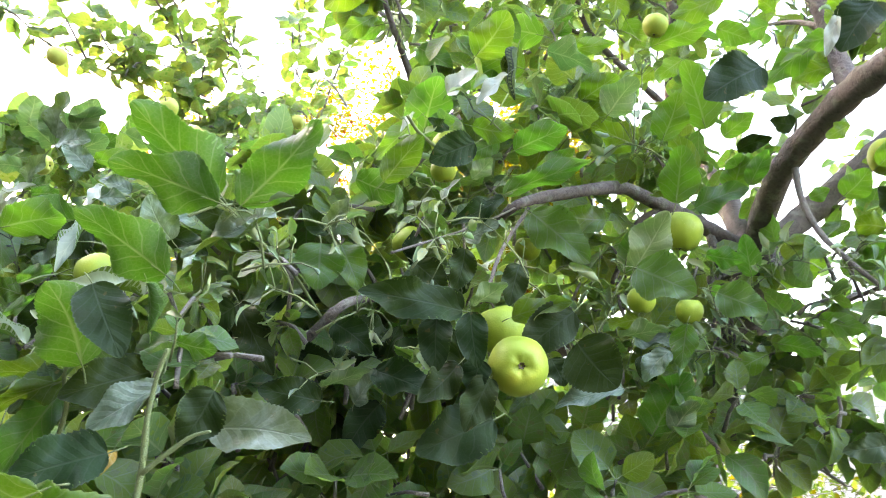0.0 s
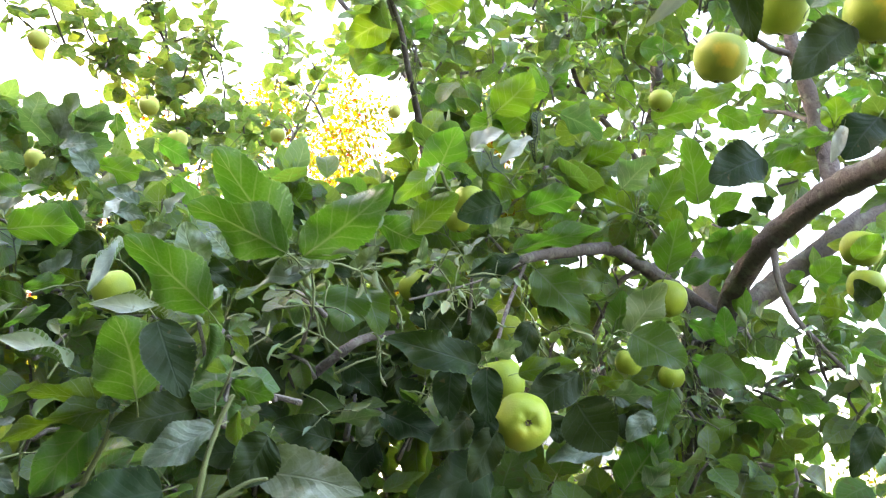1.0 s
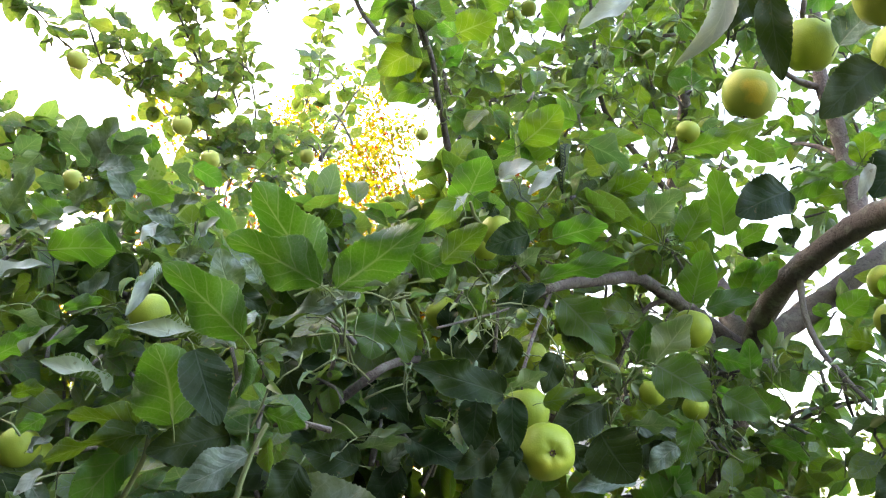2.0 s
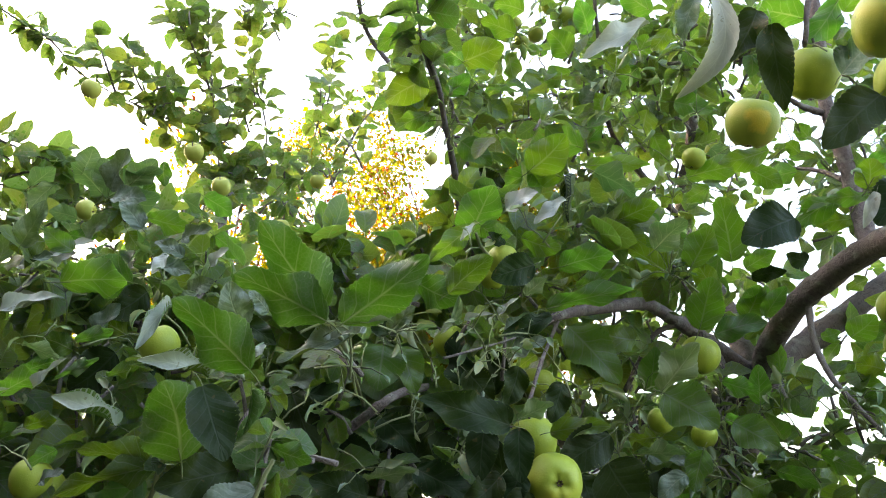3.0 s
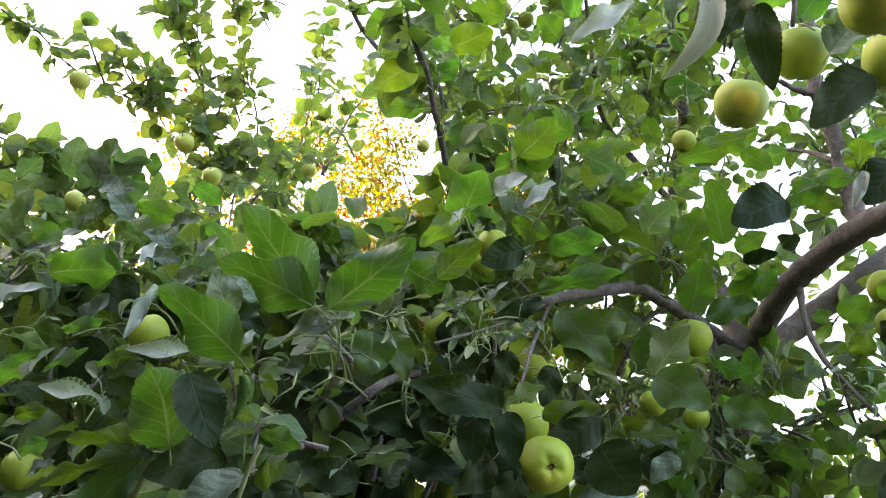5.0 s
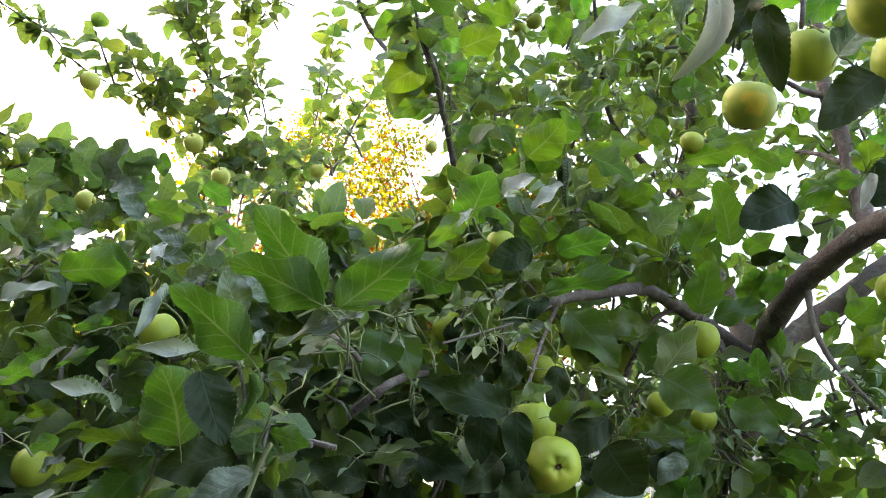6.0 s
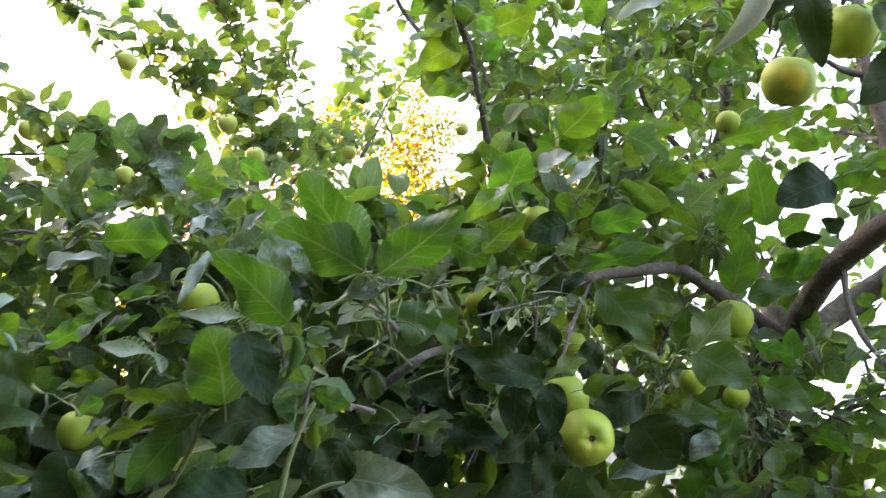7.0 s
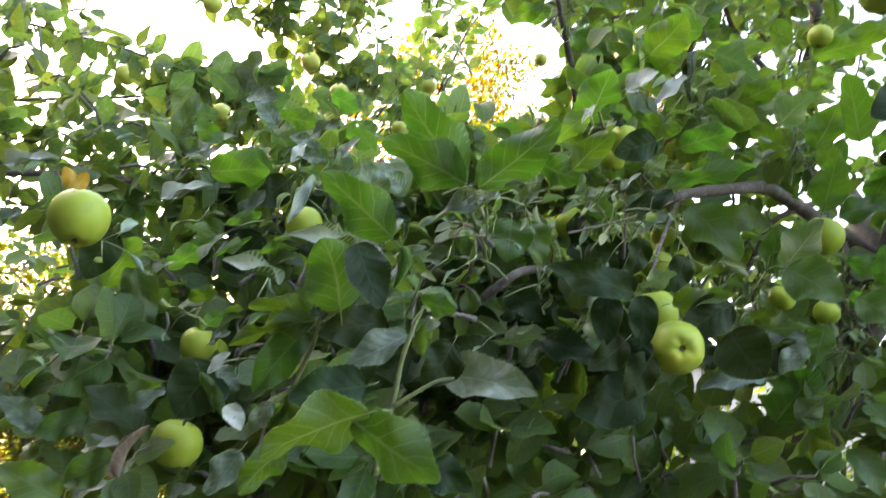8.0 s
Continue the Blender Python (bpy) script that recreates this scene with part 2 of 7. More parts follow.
# ---- building helpers ----
def mesh_from(name, verts, faces, mats, slots=None, uvs=None, smooth=True):
    me = bpy.data.meshes.new(name)
    me.from_pydata([tuple(v) for v in verts], [], [tuple(f) for f in faces])
    for m in mats:
        me.materials.append(m)
    if slots is not None:
        me.polygons.foreach_set("material_index", np.asarray(slots, dtype=np.int32))
    if smooth:
        me.polygons.foreach_set("use_smooth", np.ones(len(me.polygons), dtype=bool))
    if uvs is not None:
        layer = me.uv_layers.new(name="UVMap")
        idx = np.empty(len(me.loops), dtype=np.int32)
        me.loops.foreach_get("vertex_index", idx)
        layer.data.foreach_set("uv", np.asarray(uvs, dtype=np.float32)[idx].ravel())
    me.update()
    return me


def part_mesh(name, me, parent, label=""):
    ob = new(name, me)
    ob.parent = parent
    return tagged(ob, label) if label else ob


def part(name, bm, material, parent, label=""):
    me = bpy.data.meshes.new(name)
    bm.to_mesh(me)
    bm.free()
    me.materials.append(material)
    return part_mesh(name, me, parent, label)


def glide(points, steps=6):
    """A smooth line through a few points."""
    p = [Vector(q) for q in points]
    p = [p[0] * 2 - p[1]] + p + [p[-1] * 2 - p[-2]]
    line = []
    for i in range(1, len(p) - 2):
        for s in range(steps):
            t = s / steps
            a, b, c, d = p[i - 1], p[i], p[i + 1], p[i + 2]
            line.append(0.5 * (2 * b + (c - a) * t + (2 * a - 5 * b + 4 * c - d) * t * t + (3 * b - a - 3 * c + d) * t ** 3))
    line.append(p[-2])
    return line


def tube(line, r0, r1, sides=8, rough=0.10, seed=0, knots=0.0):
    """Verts and faces of a tapering, slightly uneven stem along a line."""
    rng = random.Random(seed)
    verts, faces = [], []
    up = Vector((0.3, 0.2, 0.93))
    n = len(line)
    for i, c in enumerate(line):
        way = (line[min(i + 1, n - 1)] - line[max(i - 1, 0)]).normalized()
        x = way.cross(up)
        if x.length < 0.1:
            x = way.cross(Vector((1, 0, 0)))
        x.normalize()
        y = way.cross(x)
        r = r0 + (r1 - r0) * i / (n - 1)
        if knots and rng.random() < 0.25:
            r *= 1 + knots * rng.random()
        for s in range(sides):
            a = 2 * math.pi * s / sides
            q = r * (1 + rough * (rng.random() - 0.5) * 2)
            verts.append(c + (x * math.cos(a) + y * math.sin(a)) * q)
    for i in range(n - 1):
        for s in range(sides):
            a, b = i * sides + s, i * sides + (s + 1) % sides
            faces.append((a, b, b + sides, a + sides))
    faces.append(tuple(range(sides - 1, -1, -1)))
    faces.append(tuple(range((n - 1) * sides, n * sides)))
    return verts, faces


def stem(name, points, r0, r1, parent, material=None, label="", sides=8, knots=0.15, steps=6):
    seed = int(abs(points[0][0]) * 1000 + abs(points[-1][2]) * 777)
    v, f = tube(glide(points, steps), r0, r1, sides, 0.09, seed, knots)
    me = mesh_from(name, v, f, [material or bark])
    return part_mesh(name, me, parent, label)


# ---- leaves: along +y from the stalk's end, upper side +z, length 1 ----
def blade(rows, cols, droop, fold, wave, twist, teeth, seed, width=0.62, curl=0.0, sway=0.0):
    """Top sheet of a leaf: verts, faces, uvs. droop bends it along its length, fold lifts both halves, curl rolls the rims in."""
    rng = random.Random(seed)
    ph = [rng.uniform(0, 6.28) for _ in range(4)]
    lean = rng.uniform(-0.06, 0.06) + sway
    verts, uvs, faces = [], [], []
    for i in range(rows):
        t = i / (rows - 1)
        w = width * 0.5 * (math.sin(math.pi * min(1.0, t ** 0.80 * 0.985 + 0.012)) ** 0.64) * (1.05 - 0.12 * t)
        w = max(w, 0.004)
        ang = droop * t
        cy = math.sin(ang) / droop if abs(droop) > 1e-3 else t
        cz = -(1 - math.cos(ang)) / droop if abs(droop) > 1e-3 else 0.0
        cx = lean * math.sin(t * 3.0)
        for j in range(cols):
            s = 2 * j / (cols - 1) - 1
            q = w * (1 + (teeth * (i % 3 - 1) if abs(s) > 0.99 and 0 < i < rows - 1 else 0))
            bend = fold + wave * 0.5 * math.sin(t * 7 + ph[0] + (2 if s > 0 else 0))
            a = bend * abs(s) + curl * s * s
            dx = q * abs(s) * math.cos(a) * (1 if s > 0 else -1)
            dz = q * abs(s) * math.sin(a) + wave * w * math.sin(t * 11 + ph[1] + s * 1.6) * abs(s)
            tw = twist * (t - 0.3)
            x = dx * math.cos(tw) - dz * math.sin(tw)
            z = dx * math.sin(tw) + dz * math.cos(tw)
            verts.append((cx + x, cy + z * math.sin(ang) * 0.7, cz + z * math.cos(ang)))
            uvs.append((0.5 + 0.5 * s, t))
    for i in range(rows - 1):
        for j in range(cols - 1):
            a = i * cols + j
            faces.append((a, a + 1, a + cols + 1, a + cols))
    return verts, faces, uvs


def two_sided(verts, faces, uvs, thick):
    """Adds the pale under side as a second sheet."""
    n = len(verts)
    v = np.array(verts)
    low = v.copy()
    low[:, 2] -= thick
    f = list(faces) + [tuple(n + q for q in reversed(face)) for face in faces]
    return np.vstack([v, low]), f, list(uvs) + list(uvs), [0] * len(faces) + [1] * len(faces)


def stalk(length, r, sides=5):
    """Leaf stalk, from behind the blade along its midrib."""
    line = [Vector((0.03, -length, -0.30 * length)), Vector((0.01, -length * 0.5, -0.07 * length)), Vector((0, 0, -0.004)), Vector((0, 0.16, -0.010))]
    return tube(line, r, r * 0.6, sides, 0.05, 3)


def hero_leaf_mesh(seed, droop, fold, wave, twist, curl=0.0, width=0.62, mats=None, sway=0.0):
    v, f, u = blade(52, 9, droop, fold, wave, twist, 0.03, seed, width, curl, sway)
    c, s = math.cos(droop / 2), math.sin(droop / 2)
    long = droop / (2 * math.sin(droop / 2))
    v = [(x * long, (y * c - z * s) * long, (y * s + z * c) * long) for x, y, z in v]
    v, f, u, slots = two_sided(v, f, u, 0.004)
    sv, sf = stalk(0.20, 0.010)
    n = len(v)
    v = np.vstack([v, np.array([tuple(q) for q in sv])])
    f = f + [tuple(n + i for i in face) for face in sf]
    u = u + [(0.5, 0.1)] * len(sv)
    slots = slots + [2] * len(sf)
    return mesh_from("leaf", v, f, mats or [leaf_top, leaf_under, green_shoot], slots, u)


HERO = [
    hero_leaf_mesh(1, 0.45, 0.28, 0.34, 0.20),
    hero_leaf_mesh(2, 0.25, 0.40, 0.36, -0.35),
    hero_leaf_mesh(3, 0.85, 0.30, 0.32, 0.30),
    hero_leaf_mesh(4, 0.15, 0.20, 0.40, 0.40),
    hero_leaf_mesh(5, -0.35, 0.40, 0.30, -0.25),
    hero_leaf_mesh(6, 1.15, 0.55, 0.22, 0.35),
    hero_leaf_mesh(7, 0.55, 0.75, 0.18, 0.55, 0.6),
    hero_leaf_mesh(8, 0.35, 0.25, 0.30, 0.15, 0.1, 0.76),
    hero_leaf_mesh(21, 0.30, 0.30, 0.42, 0.80),
    hero_leaf_mesh(33, 0.30, 0.14, 0.14, 0.08, 0.05, 0.76),
]

LIT = []
for me in HERO:
    me = me.copy()
    me.materials[1] = lit_under
    LIT.append(me)

SHADED = []
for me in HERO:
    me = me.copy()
    me.materials[0] = shaded_top
    SHADED.append(me)


def leaf_pose(base, tip, normal, width=1.0):
    b, t, z = Vector(base), Vector(tip), Vector(normal)
    y = t - b
    size = y.length
    y.normalize()
    z = z - y * z.dot(y)
    if z.length < 1e-4:
        z = Vector((0.1, 0.2, 1)) - y * y.z
    z.normalize()
    x = y.cross(z)
    m = Matrix((x * size * width, y * size, z * size)).transposed().to_4x4()
    m.translation = b
    return m


def hero(parent, base, tip, normal, kind=0, width=1.0, label="", mesh=None):
    ob = part_mesh("leaf", mesh or HERO[kind], parent, label)
    ob.matrix_basis = leaf_pose(base, tip, normal, width)
    return ob


class Foliage:
    """Gathers many small leaves and their spurs into joined meshes."""

    def __init__(self, templates, mats):
        self.templates, self.mats = templates, mats
        self.v, self.f, self.u, self.s = [], [], [], []
        self.count = 0
        self.tv, self.tf = [], []
        self.tn = 0

    def leaf(self, m, which, slot_shift=0):
        tv, tf, tu, ts = self.templates[which % len(self.templates)]
        a = np.array(m)
        self.v.append(tv @ a[:3, :3].T + a[:3, 3])
        self.f.extend([tuple(self.count + i for i in face) for face in tf])
        self.u.extend(tu)
        self.s.extend([q + slot_shift for q in ts])
        self.count += len(tv)

    def twig(self, line, r0, r1, sides=5, seed=0):
        v, f = tube(line, r0, r1, sides, 0.12, seed, 0.3)
        self.tv.extend(v)
        self.tf.extend([tuple(self.tn + i for i in face) for face in f])
        self.tn += len(v)

    def build(self, parent, name, label, twig_name="", twig_material=None):
        me = mesh_from(name, np.vstack(self.v), self.f, self.mats, self.s, self.u)
        ob = tagged(part_mesh(name, me, parent, label), kind="stuff")
        if self.tv and twig_name:
            tagged(part_mesh(twig_name, mesh_from(twig_name, self.tv, self.tf, [twig_material or twig_bark]), parent), kind="stuff")
        return ob


def small_template(seed, droop, fold, wave, width=0.68, rows=7, cols=5):
    v, f, u = blade(rows, cols, droop, fold, wave, 0.15, 0.0, seed, width)
    v, f, u, s = two_sided(v, f, u, 0.006)
    sv = [(-0.010, -0.26, -0.03), (0.010, -0.26, -0.03), (0.010, 0.04, -0.004), (-0.010, 0.04, -0.004)]
    n = len(v)
    return np.vstack([v, np.array(sv)]), f + [(n, n + 1, n + 2, n + 3)], u + [(0.5, 0.1)] * 4, s + [1]


SMALL = [small_template(11, 0.5, 0.2, 0.12, 0.76), small_template(12, 0.9, 0.3, 0.15, 0.74), small_template(13, 0.2, 0.35, 0.2, 0.78),
         small_template(14, -0.3, 0.25, 0.1, 0.72), small_template(15, 1.3, 0.5, 0.12, 0.76), small_template(16, 0.35, 0.1, 0.12, 0.86)]


def scatter_leaf(fol, rng, at, way, size, up=0.7, lean=-0.5):
    """One leaf that starts at a place and points a way, its upper side roughly to the sky."""
    way = Vector(way)
    way.normalize()
    z = Vector((rng.gauss(0, 0.5), rng.gauss(lean, 0.5), up * rng.uniform(0.6, 1.1)))
    s = size * rng.uniform(0.62, 1.15)
    stalked = at + way * s * 0.25
    fol.leaf(leaf_pose(stalked, stalked + way * s, z, rng.uniform(0.85, 1.12)), rng.randrange(99))


def shoot(fol, points, n, size, seed, r=0.004, spread=1.0, tuft=4):
    """A leafy shoot: a stem with leaves in turn all round it and a tuft at its end."""
    rng = random.Random(seed)
    line = glide(points, 7)
    fol.twig(line, r, r * 0.4, 6, seed)
    m = len(line)
    for i in range(n):
        q = (i + rng.random()) / n * (m - 1.01)
        k = int(q)
        at = line[k].lerp(line[k + 1], q - k)
        along = (line[k + 1] - line[k]).normalized()
        a = i * 2.4 + rng.uniform(-0.4, 0.4)
        x = along.orthogonal().normalized()
        y = along.cross(x)
        out = (x * math.cos(a) + y * math.sin(a)) * spread + along * rng.uniform(0.2, 0.9)
        for e in range(2 if rng.random() < 0.4 else 1):
            w = out + Vector((rng.gauss(0, 0.3), rng.gauss(0, 0.3), rng.gauss(-0.1, 0.3)))
            scatter_leaf(fol, rng, at, w, size)
    end, along = line[-1], (line[-1] - line[-2]).normalized()
    for i in range(tuft):
        scatter_leaf(fol, rng, end, along + Vector((rng.gauss(0, 0.6), rng.gauss(0, 0.6), rng.gauss(0, 0.4))), size * 0.8)


def clump(fol, centre, radii, n, size, seed, up=0.8, lean=-0.35):
    """Leaf rosettes on short spurs, spread through a rounded region of the crown."""
    rng = random.Random(seed)
    c = Vector(centre)
    left = n
    while left > 0:
        while True:
            d = Vector((rng.uniform(-1, 1), rng.uniform(-1, 1), rng.uniform(-1, 1)))
            if d.length < 1:
                break
        at = c + Vector((d.x * radii[0], d.y * radii[1], d.z * radii[2]))
        lead = Vector((rng.gauss(0, 0.7), rng.gauss(0, 0.7), rng.gauss(0.25, 0.6))).normalized()
        root = at - lead * rng.uniform(0.02, 0.06) + Vector((0, 0, -0.02))
        fol.twig([root, root.lerp(at, 0.5) + Vector((rng.gauss(0, 0.004), rng.gauss(0, 0.004), 0.004)), at], 0.0032, 0.0022, 4, seed)
        m = rng.randint(4, 7)
        for i in range(m):
            a = i * 2.4 + rng.random()
            x = lead.orthogonal().normalized()
            y = lead.cross(x)
            w = (x * math.cos(a) + y * math.sin(a)) + lead * rng.uniform(0.0, 0.7) + Vector((0, 0, rng.uniform(-0.5, 0.1)))
            scatter_leaf(fol, rng, at, w, size, up, lean)
        left -= m


YOUNG = [small_template(51, 1.2, 0.6, 0.2, 0.5), small_template(52, 0.6, 0.8, 0.25, 0.45), small_template(53, -0.5, 0.6, 0.2, 0.5), small_template(54, 1.8, 0.9, 0.2, 0.5)]


def sprig(fol, centre, n, size, seed):
    """A bud on a spur with bare stalks and a few young leaves, half unfolded."""
    rng = random.Random(seed)
    c = Vector(centre)
    lead = Vector((rng.gauss(0, 0.6), rng.gauss(0, 0.6), rng.gauss(0.5, 0.5))).normalized()
    fol.twig([c - lead * 0.05, c - lead * 0.025 + Vector((0.002, 0, 0.003)), c], 0.0013, 0.0010, 5, seed)
    for i in range(n):
        a = i * 2.4 + rng.random()
        x = lead.orthogonal().normalized()
        y = lead.cross(x)
        w = (x * math.cos(a) + y * math.sin(a) + lead * rng.uniform(0.2, 1.6) + Vector((0, 0, rng.uniform(-0.4, 0.3)))).normalized()
        long = size * rng.uniform(0.5, 1.3)
        sag = Vector((0, 0, rng.uniform(0.0, 0.2) * long))
        end = c + w * long
        fol.twig([c, c + w * long * 0.5 + sag, end], 0.0009, 0.0007, 4, seed + i)
        z = Vector((rng.gauss(0, 0.8), rng.gauss(-0.2, 0.8), rng.uniform(0.2, 1.0)))
        s = size * rng.uniform(0.4, 1.0)
        v = (w + Vector((rng.gauss(0, 0.5), rng.gauss(0, 0.5), rng.gauss(-0.2, 0.5)))).normalized()
        fol.leaf(leaf_pose(end, end + v * s, z, rng.uniform(0.7, 1.1)), rng.randrange(99))


# ---- apples ----
def apple_meshes(seed, flat):
    """Body, dried calyx and stalk of an apple of radius 1; stalk along +z."""
    rng = random.Random(seed)
    rings, sides = 22, 28
    ph = rng.uniform(0, 6.28)
    verts, faces = [], []
    for i in range(rings + 1):
        t = math.pi * i / rings
        for s in range(sides):
            a = 2 * math.pi * s / sides
            rib = 1 + 0.022 * math.cos(5 * a + ph) * (1 - math.cos(t)) * 0.6 + 0.02 * math.cos(a + ph)
            r = math.sin(t) ** 0.86 * rib * (1 + 0.05 * math.cos(t))
            z = flat * math.cos(t) - 0.05
            rr = math.sin(t)
            if t < 1.0:
                z -= 0.30 * math.exp(-(rr / 0.25) ** 2)
            if t > 2.1:
                z += 0.24 * math.exp(-(rr / 0.24) ** 2) + 0.03 * math.cos(5 * a + ph) * math.exp(-((rr - 0.35) / 0.2) ** 2)
            verts.append((r * math.cos(a), r * math.sin(a), z))
    for i in range(rings):
        for s in range(sides):
            a, b = i * sides + s, i * sides + (s + 1) % sides
            faces.append((a, a + sides, b + sides, b))
    body = mesh_from("body", verts, faces, [apple_green])
    v, f = [], []
    for i in range(6):
        a = i * math.pi / 3 + ph
        c, d = math.cos(a), math.sin(a)
        n = len(v)
        zb = -flat + 0.17
        v += [(c * 0.03 - d * 0.05, d * 0.03 + c * 0.05, zb), (c * 0.03 + d * 0.05, d * 0.03 - c * 0.05, zb),
              (c * 0.12 + d * 0.03, d * 0.12 - c * 0.03, zb - 0.10), (c * 0.09, d * 0.09, zb - 0.20), (c * 0.12 - d * 0.03, d * 0.12 + c * 0.03, zb - 0.10)]
        f += [(n, n + 1, n + 2, n + 4), (n + 4, n + 2, n + 3)]
    calyx = mesh_from("calyx", v, f, [calyx_mat])
    line = [Vector((0, 0, flat - 0.42)), Vector((0.02, 0, flat - 0.05)), Vector((0.05, 0.03, flat + 0.08)), Vector((0.09, 0.05, flat + 0.2))]
    v, f = tube(line, 0.045, 0.055, 7, 0.08, seed, 0.2)
    return body, calyx, mesh_from("stalk", v, f, [twig_bark])


APPLES = [apple_meshes(s, flat) for s, flat in ((1, 0.97), (2, 1.03), (3, 0.93))]


def reskinned(skin):
    out = []
    for trio in APPLES:
        me = trio[0].copy()
        me.materials[0] = skin
        out.append((me, trio[1], trio[2]))
    return out


CHEEKED, HAZED = reskinned(apple_cheek), reskinned(apple_hazed)


def apple(place, radius, axis, kind=0, label="", cheek=False, hazed=False):
    """axis: the way its stalk points. cheek: a yellow cheek on the side to the open garden. Last switch: pale yellow
    all over, haze put into the colour.
    """
    z = Vector(axis).normalized()
    x = z.orthogonal().normalized()
    spin = Matrix.Rotation(sum(place) * 9.0, 3, z)
    x = spin @ x
    if cheek:
        x = Vector((0.05, -1, -0.25))
        x = (x - z * x.dot(z)).normalized()
    y = z.cross(x)
    root = new("apple")
    m = Matrix((x * radius, y * radius, z * radius)).transposed().to_4x4()
    m.translation = Vector(place)
    root.matrix_basis = m
    for name, me in zip(("body", "calyx", "stalk"), (CHEEKED if cheek else HAZED if hazed else APPLES)[kind % 3]):
        part_mesh(name, me, root)
    return tagged(root, label or "green apple with a yellowish tinge hanging on a leafy twig", "apple", "apples on the tree")


PALE_FLAT = hero_leaf_mesh(22, 0.40, 0.35, 0.25, 0.30, mats=[pale_sheen_leaf, pale_sheen_leaf, green_shoot])
PALE_CURLED = hero_leaf_mesh(23, 0.95, 0.60, 0.40, 0.90, 0.3, mats=[pale_sheen_leaf, leaf_under, green_shoot])
GREY = [hero_leaf_mesh(25 + i, d, 0.35, 0.34, w, mats=[grey_leaf, leaf_under, green_shoot]) for i, (d, w) in enumerate(((0.45, 0.3), (0.25, -0.4), (0.70, 0.2)))]
SOFT = [hero_leaf_mesh(28 + i, d, 0.28, 0.30, w, width=0.68, mats=[soft_under, soft_under, green_shoot]) for i, (d, w) in enumerate(((0.35, 0.2), (0.55, -0.3), (0.20, 0.3)))]
PALE_GREY = hero_leaf_mesh(22, 0.40, 0.35, 0.25, 0.30, mats=[grey_leaf, grey_leaf, green_shoot])
PALE_BENT = hero_leaf_mesh(24, 0.7, 0.25, 0.18, 0.6, 0.2, width=0.24, mats=[pale_sheen_leaf, pale_sheen_leaf, green_shoot], sway=-0.22)
YELLOW = hero_leaf_mesh(9, 0.7, 0.3, 0.12, 0.2, mats=[yellow_leaf, yellow_leaf, green_shoot])
DRY = hero_leaf_mesh(10, 1.2, 0.9, 0.2, 0.6, 0.8, mats=[dry_leaf, dry_leaf, twig_bark])

# ---- the place: ground, walls, far trees ----
def box(bm, x0, y0, z0, x1, y1, z1):
    m = Matrix.Translation(((x0 + x1) / 2, (y0 + y1) / 2, (z0 + z1) / 2)) @ Matrix.Diagonal((x1 - x0, y1 - y0, z1 - z0, 1))
    bmesh.ops.create_cube(bm, size=1.0, matrix=m)


def setting(name, bm, material, label, category):
    ob = part(name, bm, material, None, label)
    return tagged(ob, category=category, kind="structure")


def ground_height(x, y):
    return 0.05 * noise.noise(Vector((x * 0.35, y * 0.35, 0.0))) * min(1.0, max(abs(x), abs(y)) / 3.0)


bm = bmesh.new()
grid = [-900, -300, -120, -60] + [i * 1.5 for i in range(-20, 21)] + [60, 120, 300, 900]
rows_of = [[bm.verts.new((x, y, ground_height(x, y) if abs(x) < 31 and abs(y) < 31 else 0.0)) for x in grid] for y in grid]
for a, b in zip(rows_of, rows_of[1:]):
    for i in range(len(grid) - 1):
        bm.faces.new((a[i], a[i + 1], b[i + 1], b[i]))
setting("ground", bm, soil, "grassy garden soil under the trees", "ground")

# unseen walls added beside and behind the viewer; low sun misses the near tree
bm = bmesh.new()
box(bm, -7.0, -2.0, -0.2, -6.5, 5.6, 7.2)
setting("added_wall_west", bm, dark_block, "plain dark wall, unseen, added to block sun and sky", "wall")
# added to cut the skylight from behind the viewer
bm = bmesh.new()
box(bm, -6.5, -2.0, -0.2, 1.5, -1.7, 5.6)
setting("added_wall_south", bm, dark_block, "plain dark wall, unseen, added to block sun and sky", "wall")

bm = bmesh.new()
box(bm, 0.25, 6.2, -0.2, 2.6, 6.45, 2.50)
garden_wall = setting("garden_wall", bm, plaster, "beige plastered garden wall beyond the tree", "wall")
for i in range(4):
    bm = bmesh.new()
    x = 0.21 + i * 0.61
    box(bm, x, 6.14, 2.504, x + 0.60, 6.51, 2.56)
    bmesh.ops.bevel(bm, geom=bm.edges[:], offset=0.012, segments=1, affect="EDGES")
    part("coping_stone", bm, coping, garden_wall)


def far_template(seed, w):
    v, f, u = blade(3, 3, 0.5, 0.3, 0.1, 0.1, 0.0, seed, w)
    return np.array(v), f, u, [0] * len(f)


FAR = [far_template(31, 0.6), far_template(32, 0.75), far_template(33, 0.5)]


